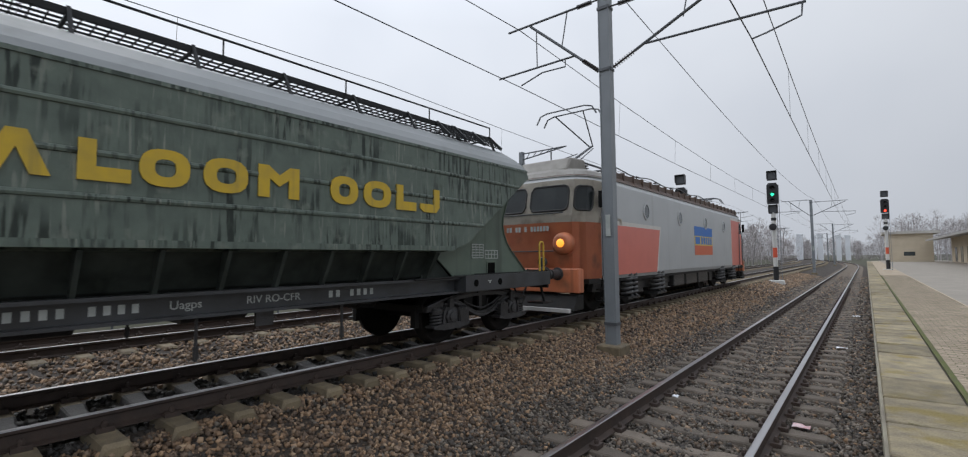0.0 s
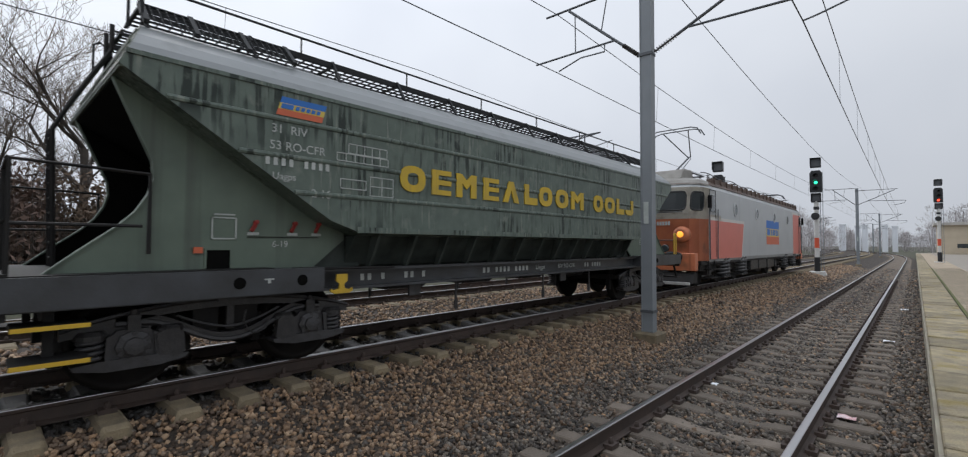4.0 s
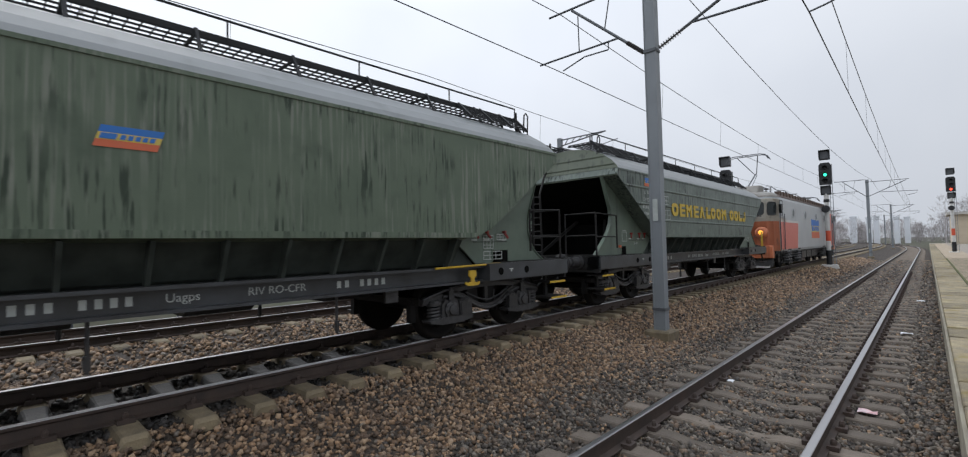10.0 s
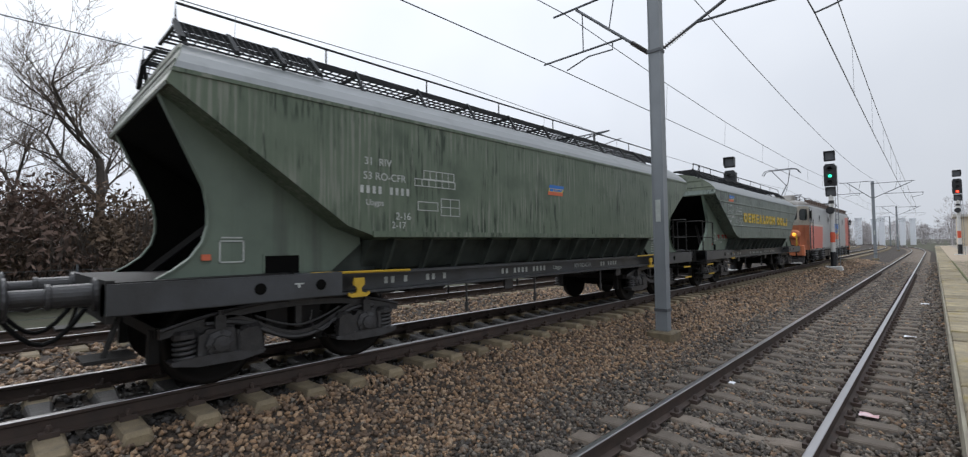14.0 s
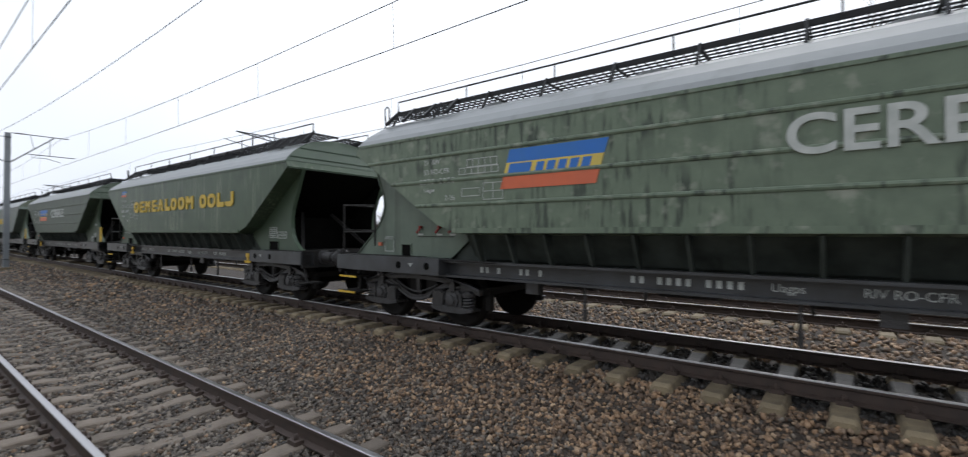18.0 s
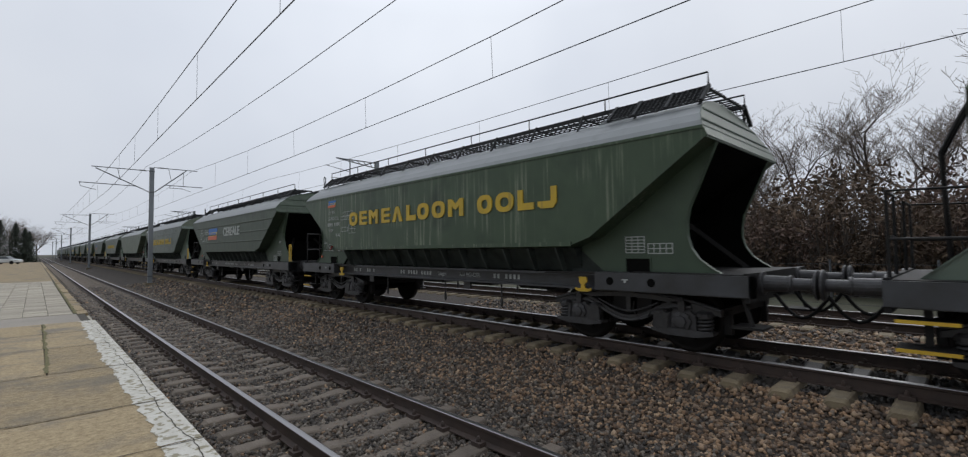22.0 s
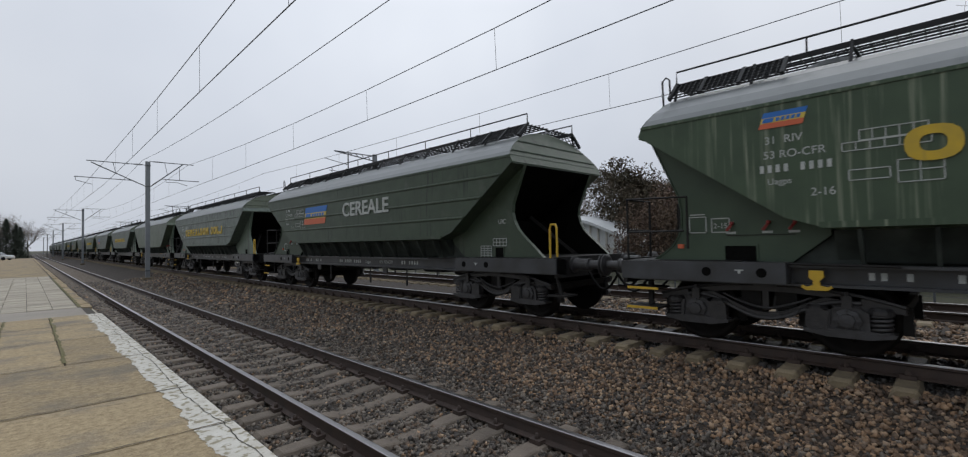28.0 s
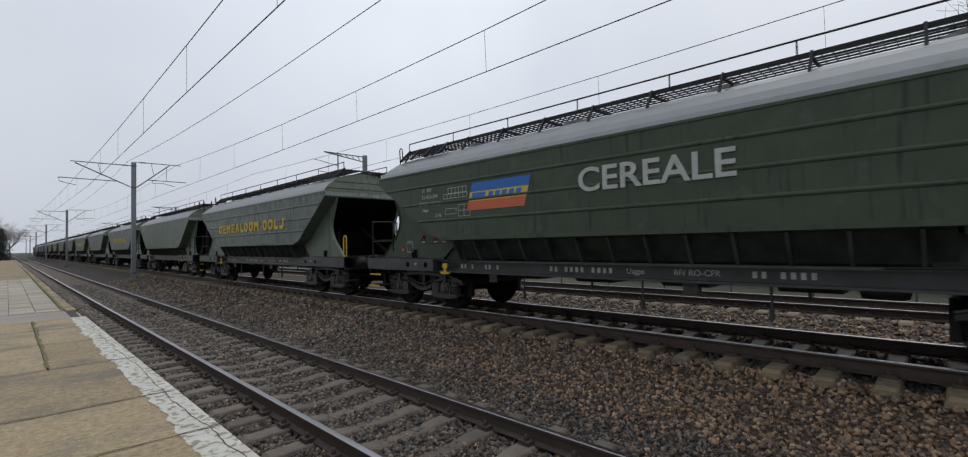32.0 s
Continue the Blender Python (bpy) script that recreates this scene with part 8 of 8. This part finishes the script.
box(bm, 0, 7.0, 0, 10, 0, 5.6)
part("wall", bm, BEIGE, b, "beige rendered wall")
bm = bmesh.new()
box(bm, -0.6, 8.0, -0.8, 10.8, 5.6, 6.1)
part("roof", bm, ROOF_EDGE, b, "flat pale roof")
bm = bmesh.new()
box(bm, 2.6, 4.3, -0.03, 0.05, 1.2, 2.0)
part("window", bm, GLASS_DARK, b, "small dark window")
b = thing("station_canopy", "long beige station hall under a curved pale canopy", "building", at=(20.3, 50.0, PLAT_Z))
bm = bmesh.new()
box(bm, -6.0, 10.0, 0, 75, 0, 4.8)
part("wall", bm, BEIGE, b, "beige rendered wall")
bm = bmesh.new()
prism(bm, ((-9.5, 4.0), (-7.5, 4.3), (-4.0, 4.85), (10.0, 5.1), (10.0, 5.7), (-4.0, 5.4), (-7.5, 4.8), (-9.5, 4.3)), 1, -3, 76)
part("canopy_roof", bm, CANOPY, b, "curved pale canopy")
for k in range(11):
    bm = bmesh.new()
    box(bm, -6.05, -5.95, 3 + 6.5 * k, 5.4 + 6.5 * k, 0.1, 2.7)
    part("door", bm, GLASS_DARK, b, "dark doorway")

# pale concrete bridge piers, lightened further for haze, and a tower far down the line
HAZY_PIER = mat("bridge_concrete_paled_for_haze", (0.74, 0.76, 0.79), 0.85, second=(0.66, 0.68, 0.71), scale=0.5, amount=0.8)
for x, y in ((-16, 196), (-10.5, 200), (-24, 205), (-6.0, 215), (-19, 224), (-13, 210), (-3.5, 222)):
    bm = bmesh.new()
    box(bm, x - 0.75, x + 0.75, y - 0.8, y + 0.8, -0.3, 9.0)
    box(bm, x - 1.0, x + 1.0, y - 1.0, y + 1.0, 8.5, 9.0)
    solid("bridge_pier", bm, HAZY_PIER, "pale concrete bridge pier, lightened for haze, beyond the curve", "bridge pier", "bridge piers")

# parked cars on the forecourt
CAR_WHITE = mat("white_car_paint", (0.55, 0.57, 0.58), 0.25, second=(0.5, 0.52, 0.53), scale=1.5, amount=0.6)
CAR_BLUE = mat("pale_blue_car_paint", (0.3, 0.38, 0.42), 0.25)
CAR_DARK = mat("dark_car_paint", (0.05, 0.055, 0.06), 0.25)
CAR_YELLOW = mat("beige_car_paint", (0.45, 0.38, 0.22), 0.3)


def car(x, y, turn, paint, label):
    c = thing("parked_car", label, "car", "parked cars", at=Matrix.Translation((x, y, PLAT_Z)) @ pose(0, 0, 0, 0, 0, turn))
    bm = bmesh.new()
    prism(bm, ((-2.1, 0.3), (2.1, 0.3), (2.15, 0.62), (1.95, 0.82), (1.0, 0.92), (-1.35, 0.95), (-2.05, 0.9), (-2.15, 0.6)), 1, -0.82, 0.82)
    part("body", bm, paint, c, bevel=0.05)
    bm = bmesh.new()
    lo, hi = ((1.05, 0.9), (-1.5, 0.93)), ((0.35, 1.4), (-0.95, 1.42))
    v = [bm.verts.new(p) for p in ((1.05, -0.76, 0.9), (1.05, 0.76, 0.9), (-1.5, 0.76, 0.93), (-1.5, -0.76, 0.93), (0.35, -0.6, 1.4), (0.35, 0.6, 1.4), (-0.95, 0.6, 1.42), (-0.95, -0.6, 1.42))]
    for q in ((0, 1, 5, 4), (1, 2, 6, 5), (2, 3, 7, 6), (3, 0, 4, 7), (4, 5, 6, 7), (0, 3, 2, 1)):
        bm.faces.new([v[i] for i in q])
    part("window_band", bm, GLASS_DARK, c, "dark car windows", bevel=0.03)
    bm = bmesh.new()
    box(bm, -0.95, 0.35, -0.6, 0.6, 1.4, 1.45)
    part("roof", bm, paint, c)
    for a in (-1.3, 1.3):
        for s in (-1, 1):
            bm = bmesh.new()
            lathe(bm, ((0.12, s * 0.66), (0.3, s * 0.66), (0.31, s * 0.84), (0.12, s * 0.84)), 1, (a, 0, 0.31), 16)
            part("wheel", bm, RUBBER, c, "black tyre")
    for s in (-1, 1):
        bm = bmesh.new()
        box(bm, 2.08, 2.17, s * 0.5 - 0.15, s * 0.5 + 0.15, 0.62, 0.76)
        part("headlight", bm, ROOF_EDGE, c)


for x, y, turn, paint, label in ((6.6, -120, 150, CAR_WHITE, "white saloon car parked on the forecourt"), (9.2, -122, 150, CAR_BLUE, "pale blue car parked on the forecourt"), (11.8, -124, 150, CAR_DARK, "dark car parked on the forecourt"),
                                 (14.3, -126, 150, CAR_DARK, "dark grey car parked on the forecourt"), (17.0, -128, 150, CAR_YELLOW, "beige car parked on the forecourt")):
    car(x, y, turn, paint, label)
bm = bmesh.new()
box(bm, 16.0, 60.0, -140, 60, -0.34, PLAT_Z - 0.012)
solid("forecourt", bm, ASPHALT, "wide grey asphalt forecourt beside the platform", "pavement", kind="structure")


# ---- what moves ----
def travelled(t):
    """Metres that the train has gone since the start: it gathers speed gently."""
    u = t / 32.0
    return 40.715 * u + 11.746 * u**2 - 1.820 * u**3 + 1.947 * u**4


def motions():
    times = [float(t) for t in range(0, 33)]
    for w, centre, flipped in wagons:
        walk(w, [(t, pose(MAIN_X, centre + travelled(t), MAIN_Z, 0, 0, 180 if flipped else 0)) for t in times])
        if w in [v[0] for v in wagons[:7]]:
            for frame_ in [o for o in w.children if o.name.startswith("bogie")]:
                for axle in [o for o in frame_.children if o.name.startswith("wheelset")]:
                    a, sign = axle.location.y, (1 if flipped else -1)
                    walk(axle, [(0.3 * k, pose(0, a, 0.46, sign * math.degrees(travelled(0.3 * k) / 0.46) % 360, 0, 0)) for k in range(107)] + [(32.0, pose(0, a, 0.46, sign * math.degrees(travelled(32.0) / 0.46) % 360, 0, 0))])
    walk(loco, [(t, pose(MAIN_X, LOCO_Y + travelled(t), MAIN_Z)) for t in times])
    for axle in loco_axles:
        a = axle.location.y
        walk(axle, [(0.4 * k, pose(0, a, 0.6, -math.degrees(travelled(0.4 * k) / 0.6) % 360, 0, 0)) for k in range(81)])


motions()
